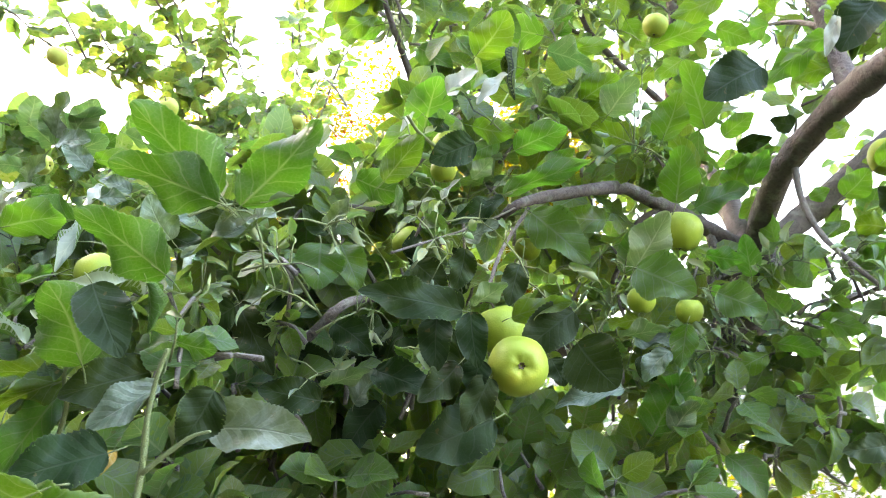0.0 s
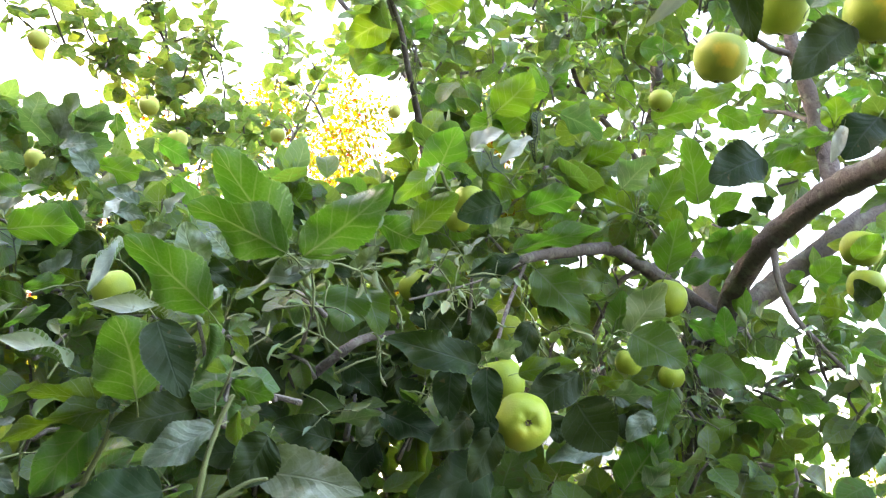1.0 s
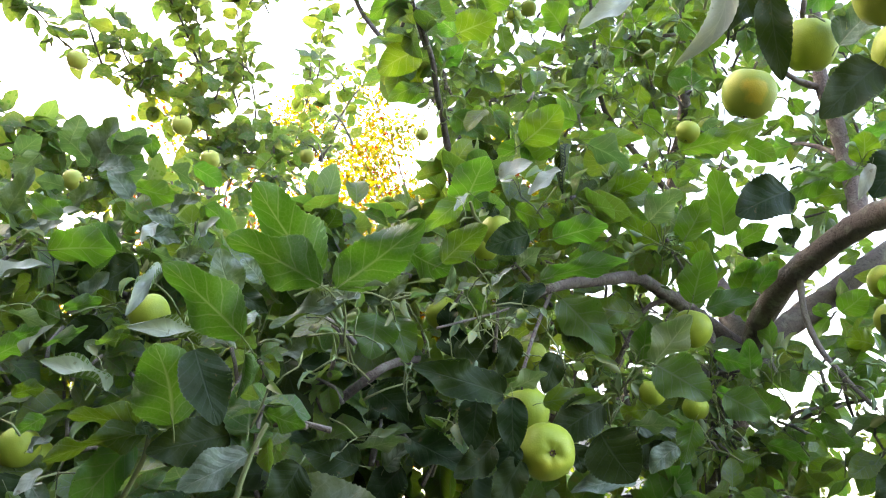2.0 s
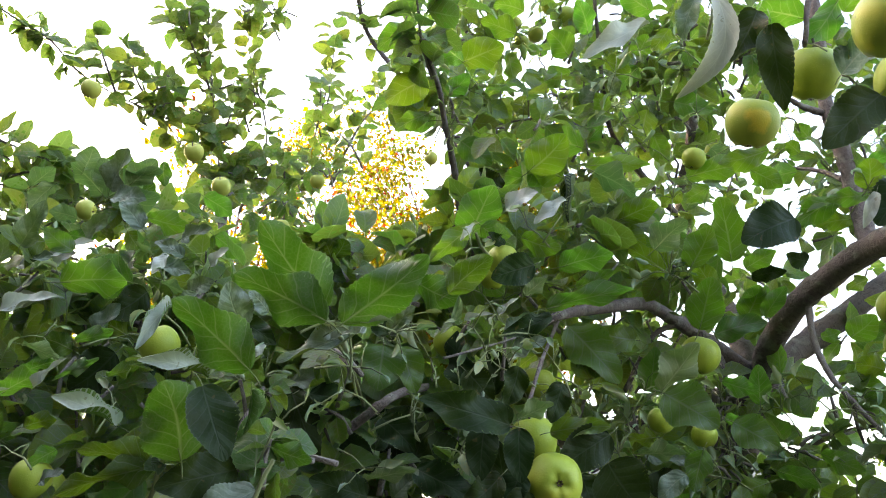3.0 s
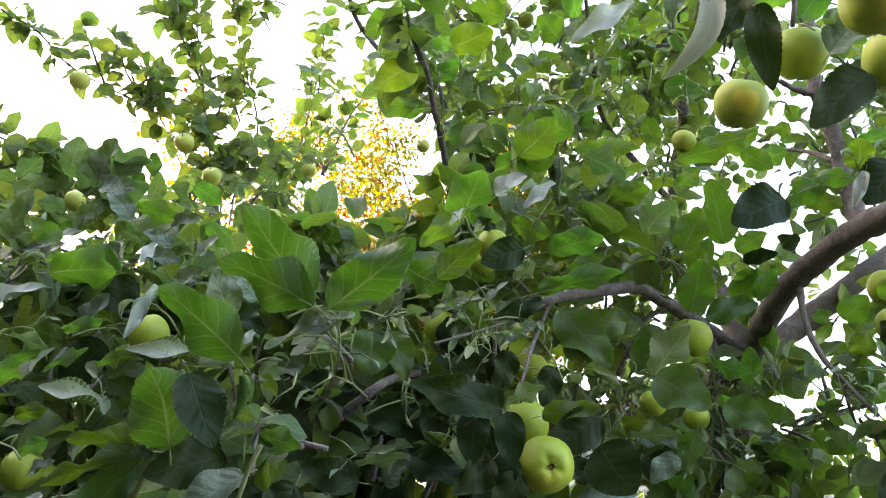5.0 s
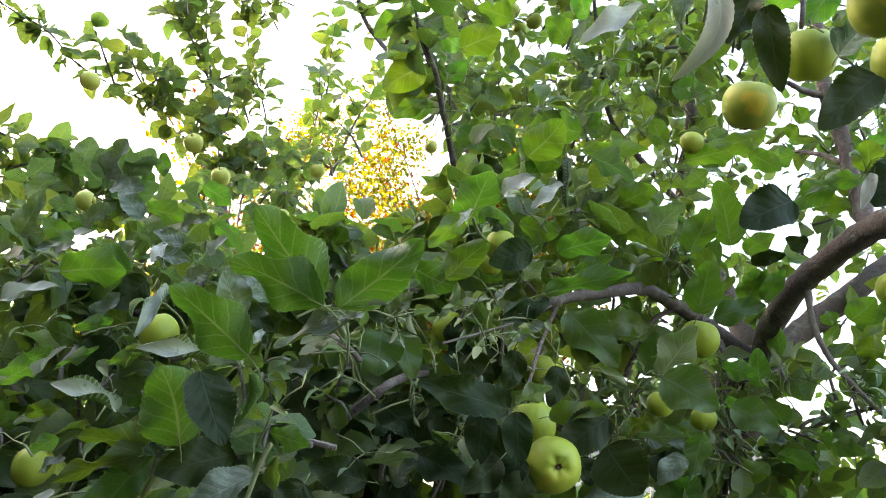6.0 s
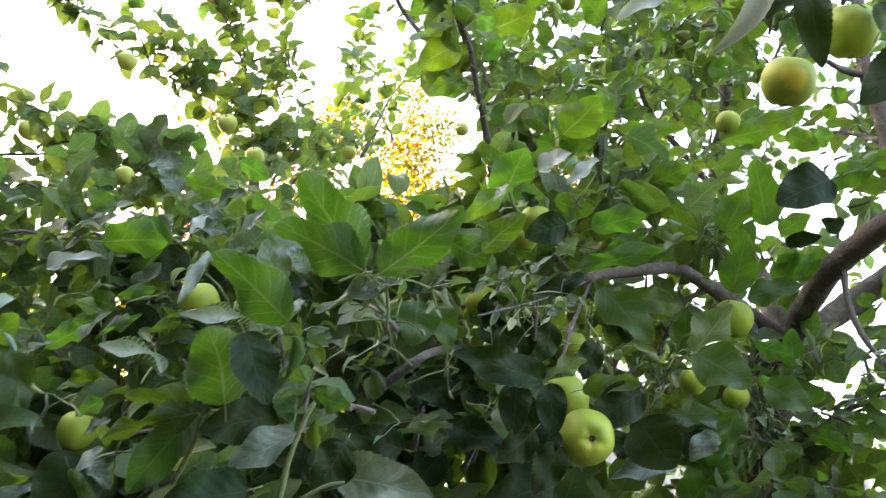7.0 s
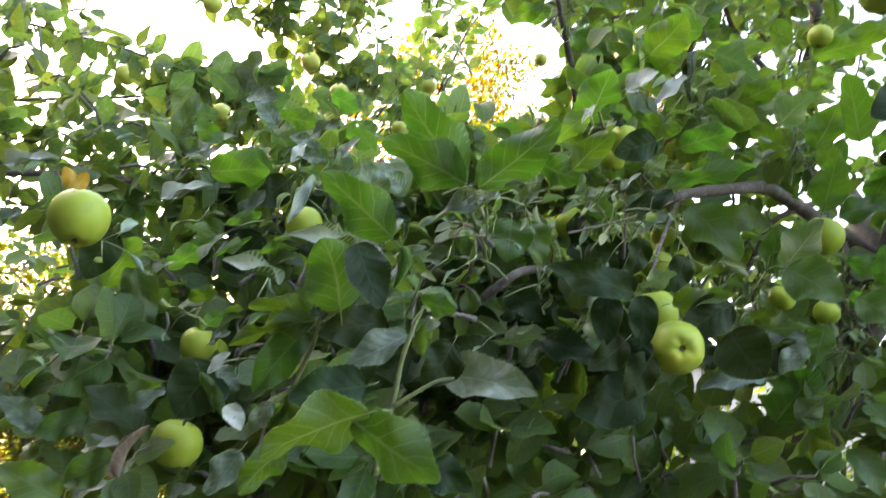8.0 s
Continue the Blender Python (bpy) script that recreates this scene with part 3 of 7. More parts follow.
def far_tree(place, height, spread, trunk_r, n, size, mats, weights, seed, label, low=0.25):
    """A tree some way off: tapered trunk, limbs, and a loose crown of small leaves in sprays."""
    rng = random.Random(seed)
    root = new("tree")
    root.location = place
    tagged(root, label, "tree")
    top = Vector((rng.uniform(-0.2, 0.2), rng.uniform(-0.2, 0.2), height * 0.76))
    stem("trunk", [(0, 0, -0.1), (0.05, 0.02, height * 0.3), tuple(top * 0.65), tuple(top)], trunk_r, trunk_r * 0.15, root, sides=9)
    fol = Foliage(FAR, mats)
    ends = []
    for i in range(46):
        z = height * rng.uniform(low, 0.8)
        a = i * 2.4 + rng.random() * 0.6
        reach = spread * rng.uniform(0.55, 1.0) * math.sin(math.pi * min(1, max(0.12, (z / height - low * 0.5) / (1.15 - low * 0.5)))) ** 0.6
        start = Vector((0.03, 0.02, z * 0.8))
        tip = Vector((math.cos(a) * reach, math.sin(a) * reach, z + reach * rng.uniform(0.1, 0.6)))
        mid = start.lerp(tip, 0.5) + Vector((0, 0, 0.12 * reach))
        stem("limb", [tuple(start), tuple(mid), tuple(tip)], trunk_r * 0.2, 0.004, root, sides=6)
        line = glide([start, mid, tip], 5)
        for k in range(9):
            q = line[rng.randrange(3, len(line))]
            ends.append((q, q + Vector((rng.gauss(0, 0.35), rng.gauss(0, 0.35), rng.gauss(0.12, 0.3))) * spread * 0.42))
    for s, e in ends:
        fol.twig([s, s.lerp(e, 0.5) + Vector((0, 0, 0.03)), e], 0.004, 0.0015, 4, seed)
    for i in range(n):
        s, e = ends[rng.randrange(len(ends))]
        at = s.lerp(e, rng.uniform(0.15, 1.1)) + Vector((rng.gauss(0, 0.10), rng.gauss(0, 0.10), rng.gauss(0, 0.08)))
        way = Vector((rng.gauss(0, 1), rng.gauss(0, 1), rng.gauss(-0.4, 0.6)))
        if way.length < 0.1:
            continue
        way.normalize()
        z = Vector((rng.gauss(0, 0.6), rng.gauss(0, 0.6), 0.8))
        s2 = size * rng.uniform(0.6, 1.2)
        pick = rng.random()
        tint = 0 if pick < weights[0] else (1 if pick < weights[1] else 2)
        fol.leaf(leaf_pose(at, at + way * s2, z, rng.uniform(0.8, 1.2)), rng.randrange(3), tint)
    fol.build(root, "crown", "", "twig_growth", twig_bark)
    return root


TINTS = [autumn_leaf, bush_leaf, red_leaf]
far_tree((-0.25, 6.5, 0), 6.0, 1.35, 0.05, 90000, 0.044, TINTS, (0.66, 0.93), 41, "sunlit tree with yellow and red autumn leaves", 0.45)
far_tree((-2.2, 6.3, 0), 6.2, 1.1, 0.04, 7000, 0.060, TINTS, (0.70, 0.82), 52, "slender sunlit tree with golden and red leaves", 0.35)
far_tree((-3.8, 6.0, 0), 4.0, 1.9, 0.08, 22000, 0.055, TINTS, (0.40, 0.94), 42, "sunlit bushy tree turning yellow", 0.1)
far_tree((-2.0, 4.9, 0), 2.3, 1.2, 0.05, 5000, 0.055, TINTS, (0.15, 0.97), 43, "green bush with a few yellow leaves", 0.05)
far_tree((1.2, 5.2, 0), 2.3, 1.3, 0.05, 6500, 0.055, TINTS, (0.06, 0.99), 44, "green bush before the beige wall", 0.05)
far_tree((3.6, 5.0, 0), 2.8, 1.5, 0.05, 9000, 0.06, TINTS, (0.06, 0.99), 45, "dense green garden bush", 0.05)
far_tree((-3.2, 4.3, 0), 2.75, 1.5, 0.05, 26000, 0.050, TINTS, (0.14, 0.97), 46, "garden bush with green, yellow and red leaves", 0.05)

# ---- the apple tree ----
apple_tree = tagged(new("apple_tree"), "apple tree full of broad green leaves and ripening apples", "tree")
far_fol = Foliage(SMALL, [mass_top, hazed_under])
mid_fol = Foliage(SMALL, [mass_top, mass_under])
young_fol = Foliage(YOUNG, [mass_young, mass_young])

trunk = stem("trunk", [(0.410, 1.963, -0.1), (0.380, 1.913, 0.8), (0.410, 1.913, 1.593), (0.506, 1.705, 1.878), (0.509, 1.493, 1.970)], 0.08, 0.040, apple_tree, label="grey-brown trunk with rough bark", sides=14)
limb_a = stem("limb", [(0.509, 1.494, 1.966), (0.509, 1.438, 2.012), (0.519, 1.333, 2.052), (0.544, 1.245, 2.076), (0.571, 1.157, 2.090), (0.591, 1.053, 2.081), (0.630, 0.959, 2.096)], 0.0215, 0.0185, apple_tree, label="smooth grey-brown limb", sides=14)
stem("limb", [(0.524, 1.530, 1.975), (0.587, 1.558, 2.030), (0.681, 1.567, 2.098), (0.794, 1.566, 2.183), (0.936, 1.569, 2.281), (1.058, 1.507, 2.381)], 0.024, 0.021, apple_tree, label="thick brown limb", sides=14)
limb_c = stem("limb", [(0.504, 1.495, 1.968), (0.440, 1.481, 2.014), (0.392, 1.484, 2.053), (0.325, 1.411, 2.061), (0.267, 1.320, 2.050), (0.193, 1.219, 2.009), (0.124, 1.154, 1.977), (0.089, 1.132, 1.957), (0.060, 1.197, 1.955)], 0.0165, 0.005, apple_tree, label="bent grey limb", sides=10)
stem("limb", [(0.522, 1.530, 1.979), (0.531, 1.768, 2.229), (0.510, 1.904, 2.458), (0.511, 1.906, 2.572), (0.537, 1.875, 2.722), (0.515, 1.824, 2.989), (0.479, 1.775, 3.294)], 0.026, 0.01, apple_tree, sides=10)
stem("limb", [(0.521, 1.535, 1.957), (0.325, 1.742, 1.913), (-0.035, 1.921, 1.934), (-0.445, 2.052, 2.060), (-0.660, 2.104, 2.253), (-0.767, 2.200, 2.507), (-0.817, 2.241, 2.684)], 0.034, 0.014, apple_tree, sides=10)
branch_g = stem("branch", [(0.510, 1.904, 2.458), (0.401, 1.831, 2.547), (0.329, 1.762, 2.595), (0.293, 1.732, 2.656), (0.272, 1.690, 2.816), (0.251, 1.636, 3.049)], 0.009, 0.004, apple_tree)
stem("branch", [(0.325, 1.760, 2.599), (0.225, 1.742, 2.656), (0.142, 1.742, 2.671), (0.059, 1.752, 2.663)], 0.005, 0.002, apple_tree)
branch_a = stem("branch", [(0.574, 1.156, 2.089), (0.578, 1.173, 2.154), (0.576, 1.179, 2.193), (0.567, 1.173, 2.258), (0.551, 1.172, 2.357), (0.554, 1.167, 2.457), (0.559, 1.172, 2.618)], 0.015, 0.01, apple_tree, sides=10)
stem("branch", [(0.567, 1.182, 2.220), (0.553, 1.228, 2.260), (0.527, 1.281, 2.295)], 0.005, 0.003, apple_tree)
stem("branch", [(0.547, 1.173, 2.338), (0.513, 1.162, 2.341), (0.479, 1.138, 2.341)], 0.006, 0.004, apple_tree)
stem("branch", [(0.530, 1.296, 2.049), (0.526, 1.284, 1.984), (0.539, 1.273, 1.925), (0.562, 1.253, 1.875), (0.589, 1.228, 1.824)], 0.006, 0.0035, apple_tree, twig_bark, label="grey hanging twig")
stem("branch", [(0.564, 1.261, 1.883), (0.570, 1.276, 1.852), (0.592, 1.305, 1.818)], 0.004, 0.002, apple_tree)
stem("branch", [(0.541, 1.601, 1.781), (0.563, 1.567, 1.825), (0.592, 1.530, 1.855), (0.632, 1.489, 1.873), (0.688, 1.438, 1.885)], 0.007, 0.004, apple_tree)
branch_i = stem("branch", [(0.431, 1.482, 2.022), (0.433, 1.460, 1.938), (0.434, 1.464, 1.868), (0.424, 1.490, 1.784), (0.427, 1.541, 1.664)], 0.0085, 0.007, apple_tree, twig_bark, label="grey hanging twig")
stem("branch", [(0.384, 1.467, 2.076), (0.346, 1.441, 2.054), (0.303, 1.427, 2.027), (0.274, 1.426, 1.976), (0.246, 1.423, 1.922)], 0.006, 0.004, apple_tree)
stem("branch", [(-0.219, 1.087, 1.754), (-0.199, 1.069, 1.768), (-0.164, 1.051, 1.788), (-0.126, 1.050, 1.819), (-0.104, 1.167, 1.858), (-0.070, 1.461, 1.934)], 0.0062, 0.006, apple_tree, label="thin grey branch")
branch_m = stem("branch", [(-1.479, 1.266, 2.057), (-1.298, 1.307, 2.066), (-1.127, 1.327, 2.078), (-0.976, 1.379, 2.090), (-0.857, 1.400, 2.070), (-0.777, 1.389, 2.045), (-0.696, 1.378, 2.024), (-0.553, 1.446, 2.003), (-0.475, 1.636, 1.999)], 0.0062, 0.008, apple_tree)
branch_n = stem("branch", [(-0.047, 1.424, 2.209), (-0.056, 1.343, 2.266), (-0.068, 1.295, 2.314), (-0.081, 1.247, 2.355), (-0.092, 1.196, 2.397), (-0.120, 1.134, 2.446)], 0.007, 0.004, apple_tree)
stem("branch", [(0.030, 1.429, 2.055), (-0.006, 1.714, 2.420), (-0.033, 1.767, 2.536), (-0.055, 1.777, 2.718), (-0.046, 1.754, 2.927)], 0.012, 0.006, apple_tree)
stem("branch", [(-0.055, 0.985, 1.858), (-0.014, 1.022, 1.881), (0.030, 1.056, 1.905), (0.079, 1.106, 1.941), (0.137, 1.187, 1.999)], 0.0016, 0.0013, apple_tree, twig_bark)
stem("branch", [(-0.033, 1.767, 2.536), (-0.147, 1.862, 2.762), (-0.280, 1.907, 2.944), (-0.352, 1.881, 3.048), (-0.387, 1.815, 3.200)], 0.009, 0.005, apple_tree)
spray_a = stem("branch", [(-0.161, 1.067, 1.811), (-0.162, 0.938, 1.832), (-0.160, 0.794, 1.825), (-0.150, 0.692, 1.815)], 0.0022, 0.0014, apple_tree, green_shoot)
spray_b = stem("branch", [(-0.221, 0.718, 1.539), (-0.212, 0.705, 1.579), (-0.204, 0.696, 1.607), (-0.197, 0.685, 1.639), (-0.186, 0.675, 1.670), (-0.177, 0.670, 1.687)], 0.0032, 0.0016, apple_tree, green_shoot)
stem("branch", [(-0.203, 0.693, 1.599), (-0.181, 0.690, 1.613), (-0.163, 0.688, 1.623), (-0.149, 0.689, 1.626)], 0.0022, 0.0012, apple_tree, green_shoot)
spray_c = stem("branch", [(-0.331, 0.783, 1.625), (-0.306, 0.758, 1.663), (-0.288, 0.720, 1.687), (-0.275, 0.713, 1.694)], 0.0024, 0.0016, apple_tree, green_shoot)
spray_d = stem("branch", [(0.115, 1.233, 1.995), (0.073, 1.081, 1.882), (0.056, 1.034, 1.825), (0.044, 1.010, 1.795)], 0.003, 0.002, apple_tree)
spray_e = stem("branch", [(0.466, 0.907, 2.407), (0.420, 0.895, 2.348), (0.407, 0.897, 2.285), (0.407, 0.907, 2.272)], 0.005, 0.003, apple_tree)
spray_f = stem("branch", [(0.309, 0.896, 2.415), (0.293, 0.907, 2.328), (0.289, 0.931, 2.300)], 0.004, 0.002, apple_tree, green_shoot)
spray_g = stem("branch", [(0.022, 1.075, 2.009), (-0.010, 0.971, 2.000), (-0.019, 0.917, 1.998)], 0.0026, 0.0018, apple_tree, green_shoot)
hero(branch_m, (-0.812, 1.531, 2.329), (-0.760, 1.489, 2.415), (-0.408, 0.700, 0.586), 7, 1.12)
hero(branch_m, (-0.788, 1.526, 2.314), (-0.701, 1.523, 2.358), (-0.153, 0.917, 0.367), 7, 0.99)
hero(branch_m, (-0.822, 1.568, 2.344), (-0.749, 1.548, 2.408), (-0.270, 0.791, 0.549), 7, 1.05)
hero(branch_m, (-0.876, 1.547, 2.400), (-0.849, 1.518, 2.437), (-0.278, 0.638, 0.718), 7, 1.25)
hero(branch_m, (-0.889, 1.536, 2.408), (-0.931, 1.483, 2.411), (-0.772, 0.625, 0.118), 1, 0.89)
hero(branch_m, (-0.744, 1.639, 2.472), (-0.732, 1.650, 2.414), (0.010, 0.983, 0.182), 3, 0.97)
hero(branch_m, (-0.864, 1.543, 2.294), (-0.909, 1.504, 2.268), (-0.666, 0.746, 0.014), 1, 1.05)
hero(branch_m, (-0.656, 1.093, 2.045), (-0.686, 1.059, 2.021), (-0.752, 0.660, -0.001), 7, 1.05)
hero(branch_m, (-0.788, 1.390, 2.180), (-0.735, 1.395, 2.181), (-0.077, 0.738, 0.671), 3, 0.89)
hero(branch_m, (-0.654, 1.344, 2.170), (-0.613, 1.358, 2.126), (-0.196, 0.974, 0.116), 3, 0.97)
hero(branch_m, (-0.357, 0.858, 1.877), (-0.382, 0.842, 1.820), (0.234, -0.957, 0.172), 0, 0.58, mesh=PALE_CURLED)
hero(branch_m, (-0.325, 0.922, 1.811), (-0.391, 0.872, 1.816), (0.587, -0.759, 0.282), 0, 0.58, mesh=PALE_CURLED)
hero(branch_m, (-0.477, 1.077, 1.827), (-0.446, 1.062, 1.856), (0.204, -0.750, -0.629), 7, 0.92, mesh=SHADED[7])
hero(spray_c, (-0.229, 0.751, 1.688), (-0.287, 0.712, 1.665), (0.514, -0.844, 0.154), 0, 0.97, mesh=SHADED[0])
hero(spray_c, (-0.282, 0.700, 1.687), (-0.285, 0.678, 1.677), (0.663, -0.371, 0.650), 3, 1.13, mesh=SHADED[3])
hero(spray_a, (-0.224, 1.097, 2.033), (-0.207, 1.071, 2.051), (0.097, 0.606, 0.790), 7, 1.18)
hero(spray_a, (-0.229, 1.096, 2.032), (-0.239, 1.065, 2.048), (-0.419, 0.510, 0.751), 7, 1.05)
hero(spray_a, (-0.050, 0.924, 1.922), (0.001, 0.891, 1.957), (0.074, 0.775, 0.627), 2, 0.84)
hero(spray_a, (-0.224, 1.006, 1.985), (-0.188, 1.000, 1.962), (-0.343, -0.884, -0.317), 0, 0.97, mesh=SHADED[0])
hero(spray_g, (0.059, 1.103, 2.184), (0.109, 1.056, 2.221), (0.242, 0.740, 0.627), 7, 1.05, mesh=LIT[7])
hero(spray_g, (0.209, 1.213, 2.154), (0.265, 1.173, 2.169), (0.292, 0.654, 0.698), 0, 1.05, mesh=LIT[0])
hero(spray_g, (0.213, 1.216, 2.146), (0.250, 1.203, 2.109), (0.590, 0.735, 0.335), 7, 0.92, mesh=LIT[7])
hero(spray_g, (-0.027, 1.119, 2.033), (0.023, 1.114, 1.989), (0.336, 0.899, 0.281), 7, 0.92, mesh=LIT[7])
hero(spray_g, (0.080, 1.109, 2.050), (0.031, 1.099, 2.027), (-0.162, 0.984, -0.079), 0, 0.97, mesh=LIT[0])
hero(spray_g, (0.047, 1.102, 2.073), (0.103, 1.086, 2.050), (0.421, 0.754, 0.504), 3, 0.97, mesh=LIT[3])
hero(spray_g, (-0.012, 1.096, 2.088), (0.038, 1.090, 2.050), (0.369, 0.863, 0.345), 7, 0.92, mesh=LIT[7])
hero(spray_g, (0.117, 1.013, 2.131), (0.107, 1.025, 2.063), (-0.679, -0.734, -0.023), 6, 0.65, mesh=SHADED[6])
hero(spray_g, (0.020, 1.014, 2.025), (-0.003, 0.990, 2.032), (0.637, -0.695, -0.334), 3, 0.81, mesh=SHADED[3])
hero(spray_d, (0.017, 0.973, 1.718), (-0.028, 0.956, 1.678), (0.132, -0.961, 0.244), 3, 0.97, mesh=SHADED[3])
hero(spray_d, (0.050, 0.993, 1.703), (0.018, 0.979, 1.645), (-0.041, -0.963, 0.267), 0, 0.97, mesh=SHADED[0])
hero(spray_d, (-0.132, 1.024, 1.789), (-0.087, 1.016, 1.747), (-0.194, -0.981, -0.009), 7, 0.92, mesh=SHADED[7])
hero(spray_e, (0.462, 0.793, 2.207), (0.472, 0.752, 2.215), (0.477, 0.281, 0.832), 7, 0.92, mesh=LIT[7])
hero(spray_e, (0.426, 0.832, 2.270), (0.441, 0.785, 2.282), (0.397, 0.354, 0.847), 0, 0.97, mesh=LIT[0])
hero(spray_f, (0.260, 1.009, 2.378), (0.235, 1.016, 2.342), (0.137, 0.985, 0.108), 0, 0.97, mesh=LIT[0])
hero(spray_f, (0.234, 0.998, 2.400), (0.180, 0.969, 2.417), (-0.200, 0.748, 0.633), 0, 0.97, mesh=LIT[0])
hero(spray_f, (0.236, 0.728, 2.212), (0.190, 0.763, 2.097), (-0.330, -0.932, -0.150), label="long curled pale leaf, sky sheen put into its colour", mesh=PALE_BENT)
hero(branch_a, (0.383, 1.006, 2.173), (0.315, 1.016, 2.156), (0.068, 0.964, 0.255), 1, 0.81, mesh=LIT[1])
hero(branch_a, (0.552, 1.169, 2.187), (0.481, 1.198, 2.142), (0.333, 0.940, 0.074), 3, 0.74, mesh=LIT[3])
hero(branch_a, (0.564, 1.106, 2.156), (0.499, 1.115, 2.151), (0.132, 0.988, 0.073), 3, 0.65, mesh=LIT[3])
hero(branch_a, (0.583, 1.202, 2.163), (0.523, 1.211, 2.152), (0.129, 0.987, 0.098), 3, 0.81, mesh=LIT[3])
hero(branch_a, (0.556, 1.095, 2.161), (0.544, 1.059, 2.193), (0.259, 0.588, 0.766), 7, 1.18, mesh=LIT[7])
hero(branch_a, (0.573, 1.118, 2.218), (0.606, 1.077, 2.213), (0.572, 0.387, 0.723), 0, 0.73, mesh=LIT[0])
hero(branch_a, (0.569, 1.289, 2.358), (0.538, 1.269, 2.372), (-0.056, 0.639, 0.767), 7, 1.05, mesh=LIT[7])
hero(branch_a, (0.555, 1.307, 2.338), (0.527, 1.288, 2.348), (-0.146, 0.616, 0.774), 7, 1.05, mesh=LIT[7])
hero(limb_c, (0.390, 1.316, 2.068), (0.349, 1.287, 2.118), (-0.046, 0.877, 0.479), 0, 0.97, mesh=LIT[0])
hero(limb_a, (0.604, 1.325, 1.959), (0.552, 1.328, 1.947), (0.083, 0.993, -0.090), 0, 0.81, mesh=LIT[0])
hero(limb_a, (0.607, 1.198, 1.996), (0.629, 1.155, 2.018), (0.528, 0.584, 0.616), 7, 0.92, mesh=LIT[7])
hero(limb_a, (0.576, 1.383, 2.161), (0.535, 1.373, 2.169), (0.109, -0.857, -0.504), 7, 1.05, mesh=SHADED[7])
hero(limb_a, (0.488, 1.424, 2.142), (0.537, 1.384, 2.141), (-0.548, -0.663, -0.511), 3, 0.81, mesh=SHADED[3])
hero(limb_a, (0.610, 1.162, 1.917), (0.576, 1.148, 1.945), (-0.085, -0.850, -0.519), 7, 1.05, mesh=SHADED[7])
hero(branch_i, (0.472, 1.358, 1.787), (0.521, 1.322, 1.759), (0.657, 0.719, 0.229), 1, 0.81, mesh=LIT[1])
hero(branch_i, (0.514, 1.286, 1.805), (0.561, 1.248, 1.776), (0.690, 0.682, 0.244), 3, 0.81, mesh=LIT[3])
hero(branch_i, (0.443, 1.318, 1.764), (0.388, 1.317, 1.737), (0.082, 0.978, -0.193), 3, 0.97, mesh=LIT[3])
hero(branch_i, (0.429, 1.319, 1.790), (0.446, 1.294, 1.773), (-0.846, -0.516, -0.137), 3, 0.65, mesh=SHADED[3])
hero(branch_n, (-0.135, 1.144, 2.481), (-0.194, 1.146, 2.433), (-0.231, 0.916, 0.328), 3, 1.0, mesh=LIT[3])
hero(branch_n, (-0.109, 1.173, 2.393), (-0.177, 1.172, 2.344), (-0.261, 0.897, 0.356), 7, 0.95, mesh=LIT[7])
hero(branch_n, (-0.115, 1.273, 2.386), (-0.136, 1.233, 2.407), (-0.280, 0.573, 0.770), 7, 1.05, mesh=LIT[7])
hero(branch_n, (-0.107, 1.229, 2.361), (-0.165, 1.224, 2.321), (-0.205, 0.964, 0.167), 3, 0.77, mesh=LIT[3])
hero(branch_n, (-0.100, 1.276, 2.383), (-0.139, 1.270, 2.348), (-0.235, 0.968, 0.093), 0, 0.81, mesh=LIT[0])
hero(branch_n, (-0.045, 1.243, 2.607), (-0.119, 1.238, 2.574), (-0.199, 0.922, 0.332), 3, 0.97, mesh=LIT[3])
hero(branch_n, (-0.054, 1.306, 2.523), (-0.109, 1.267, 2.537), (-0.383, 0.747, 0.544), 3, 1.05, mesh=LIT[3])
hero(branch_n, (0.053, 1.395, 2.383), (0.019, 1.362, 2.401), (-0.267, 0.665, 0.698), 7, 0.92, mesh=LIT[7])
hero(branch_n, (-0.080, 1.257, 2.414), (-0.040, 1.219, 2.438), (0.070, 0.578, 0.813), 3, 0.97, mesh=LIT[3])
hero(branch_n, (0.168, 1.187, 2.501), (0.143, 1.138, 2.535), (-0.176, 0.615, 0.769), 3, 0.97, mesh=LIT[3])
hero(branch_n, (0.024, 1.250, 2.230), (-0.017, 1.218, 2.248), (0.393, -0.780, -0.487), 3, 0.97, mesh=SHADED[3])
hero(spray_b, (-0.198, 0.704, 1.666), (-0.249, 0.692, 1.635), (0.12, -0.90, 0.42), 0, 0.95, mesh=PALE_GREY)
hero(spray_b, (-0.161, 0.727, 1.633), (-0.076, 0.703, 1.615), (0.05, -0.97, 0.20), 0, 0.82, mesh=PALE_GREY)
hero(spray_b, (-0.276, 0.788, 1.629), (-0.282, 0.775, 1.607), (0.3, -0.9, 0.3), 0, 0.8, mesh=YELLOW)
hero(spray_b, (-0.209, 0.694, 1.749), (-0.218, 0.719, 1.714), (0.597, 0.722, 0.351), 6, 0.8)
hero(spray_b, (-0.231, 0.694, 1.616), (-0.291, 0.661, 1.597), (0.411, -0.879, 0.243), 0, 1.1, mesh=SHADED[0])
hero(spray_b, (-0.162, 0.581, 1.551), (-0.118, 0.609, 1.531), (0.312, -0.837, -0.450), 3, 0.8, mesh=SHADED[3])
hero(spray_b, (-0.209, 0.738, 1.689), (-0.227, 0.772, 1.743), (-0.307, 0.758, -0.576), 7)
hero(spray_d, (0.046, 1.069, 1.667), (-0.042, 1.024, 1.630), (0.379, -0.906, 0.191), 0, 1.1, mesh=SHADED[0])
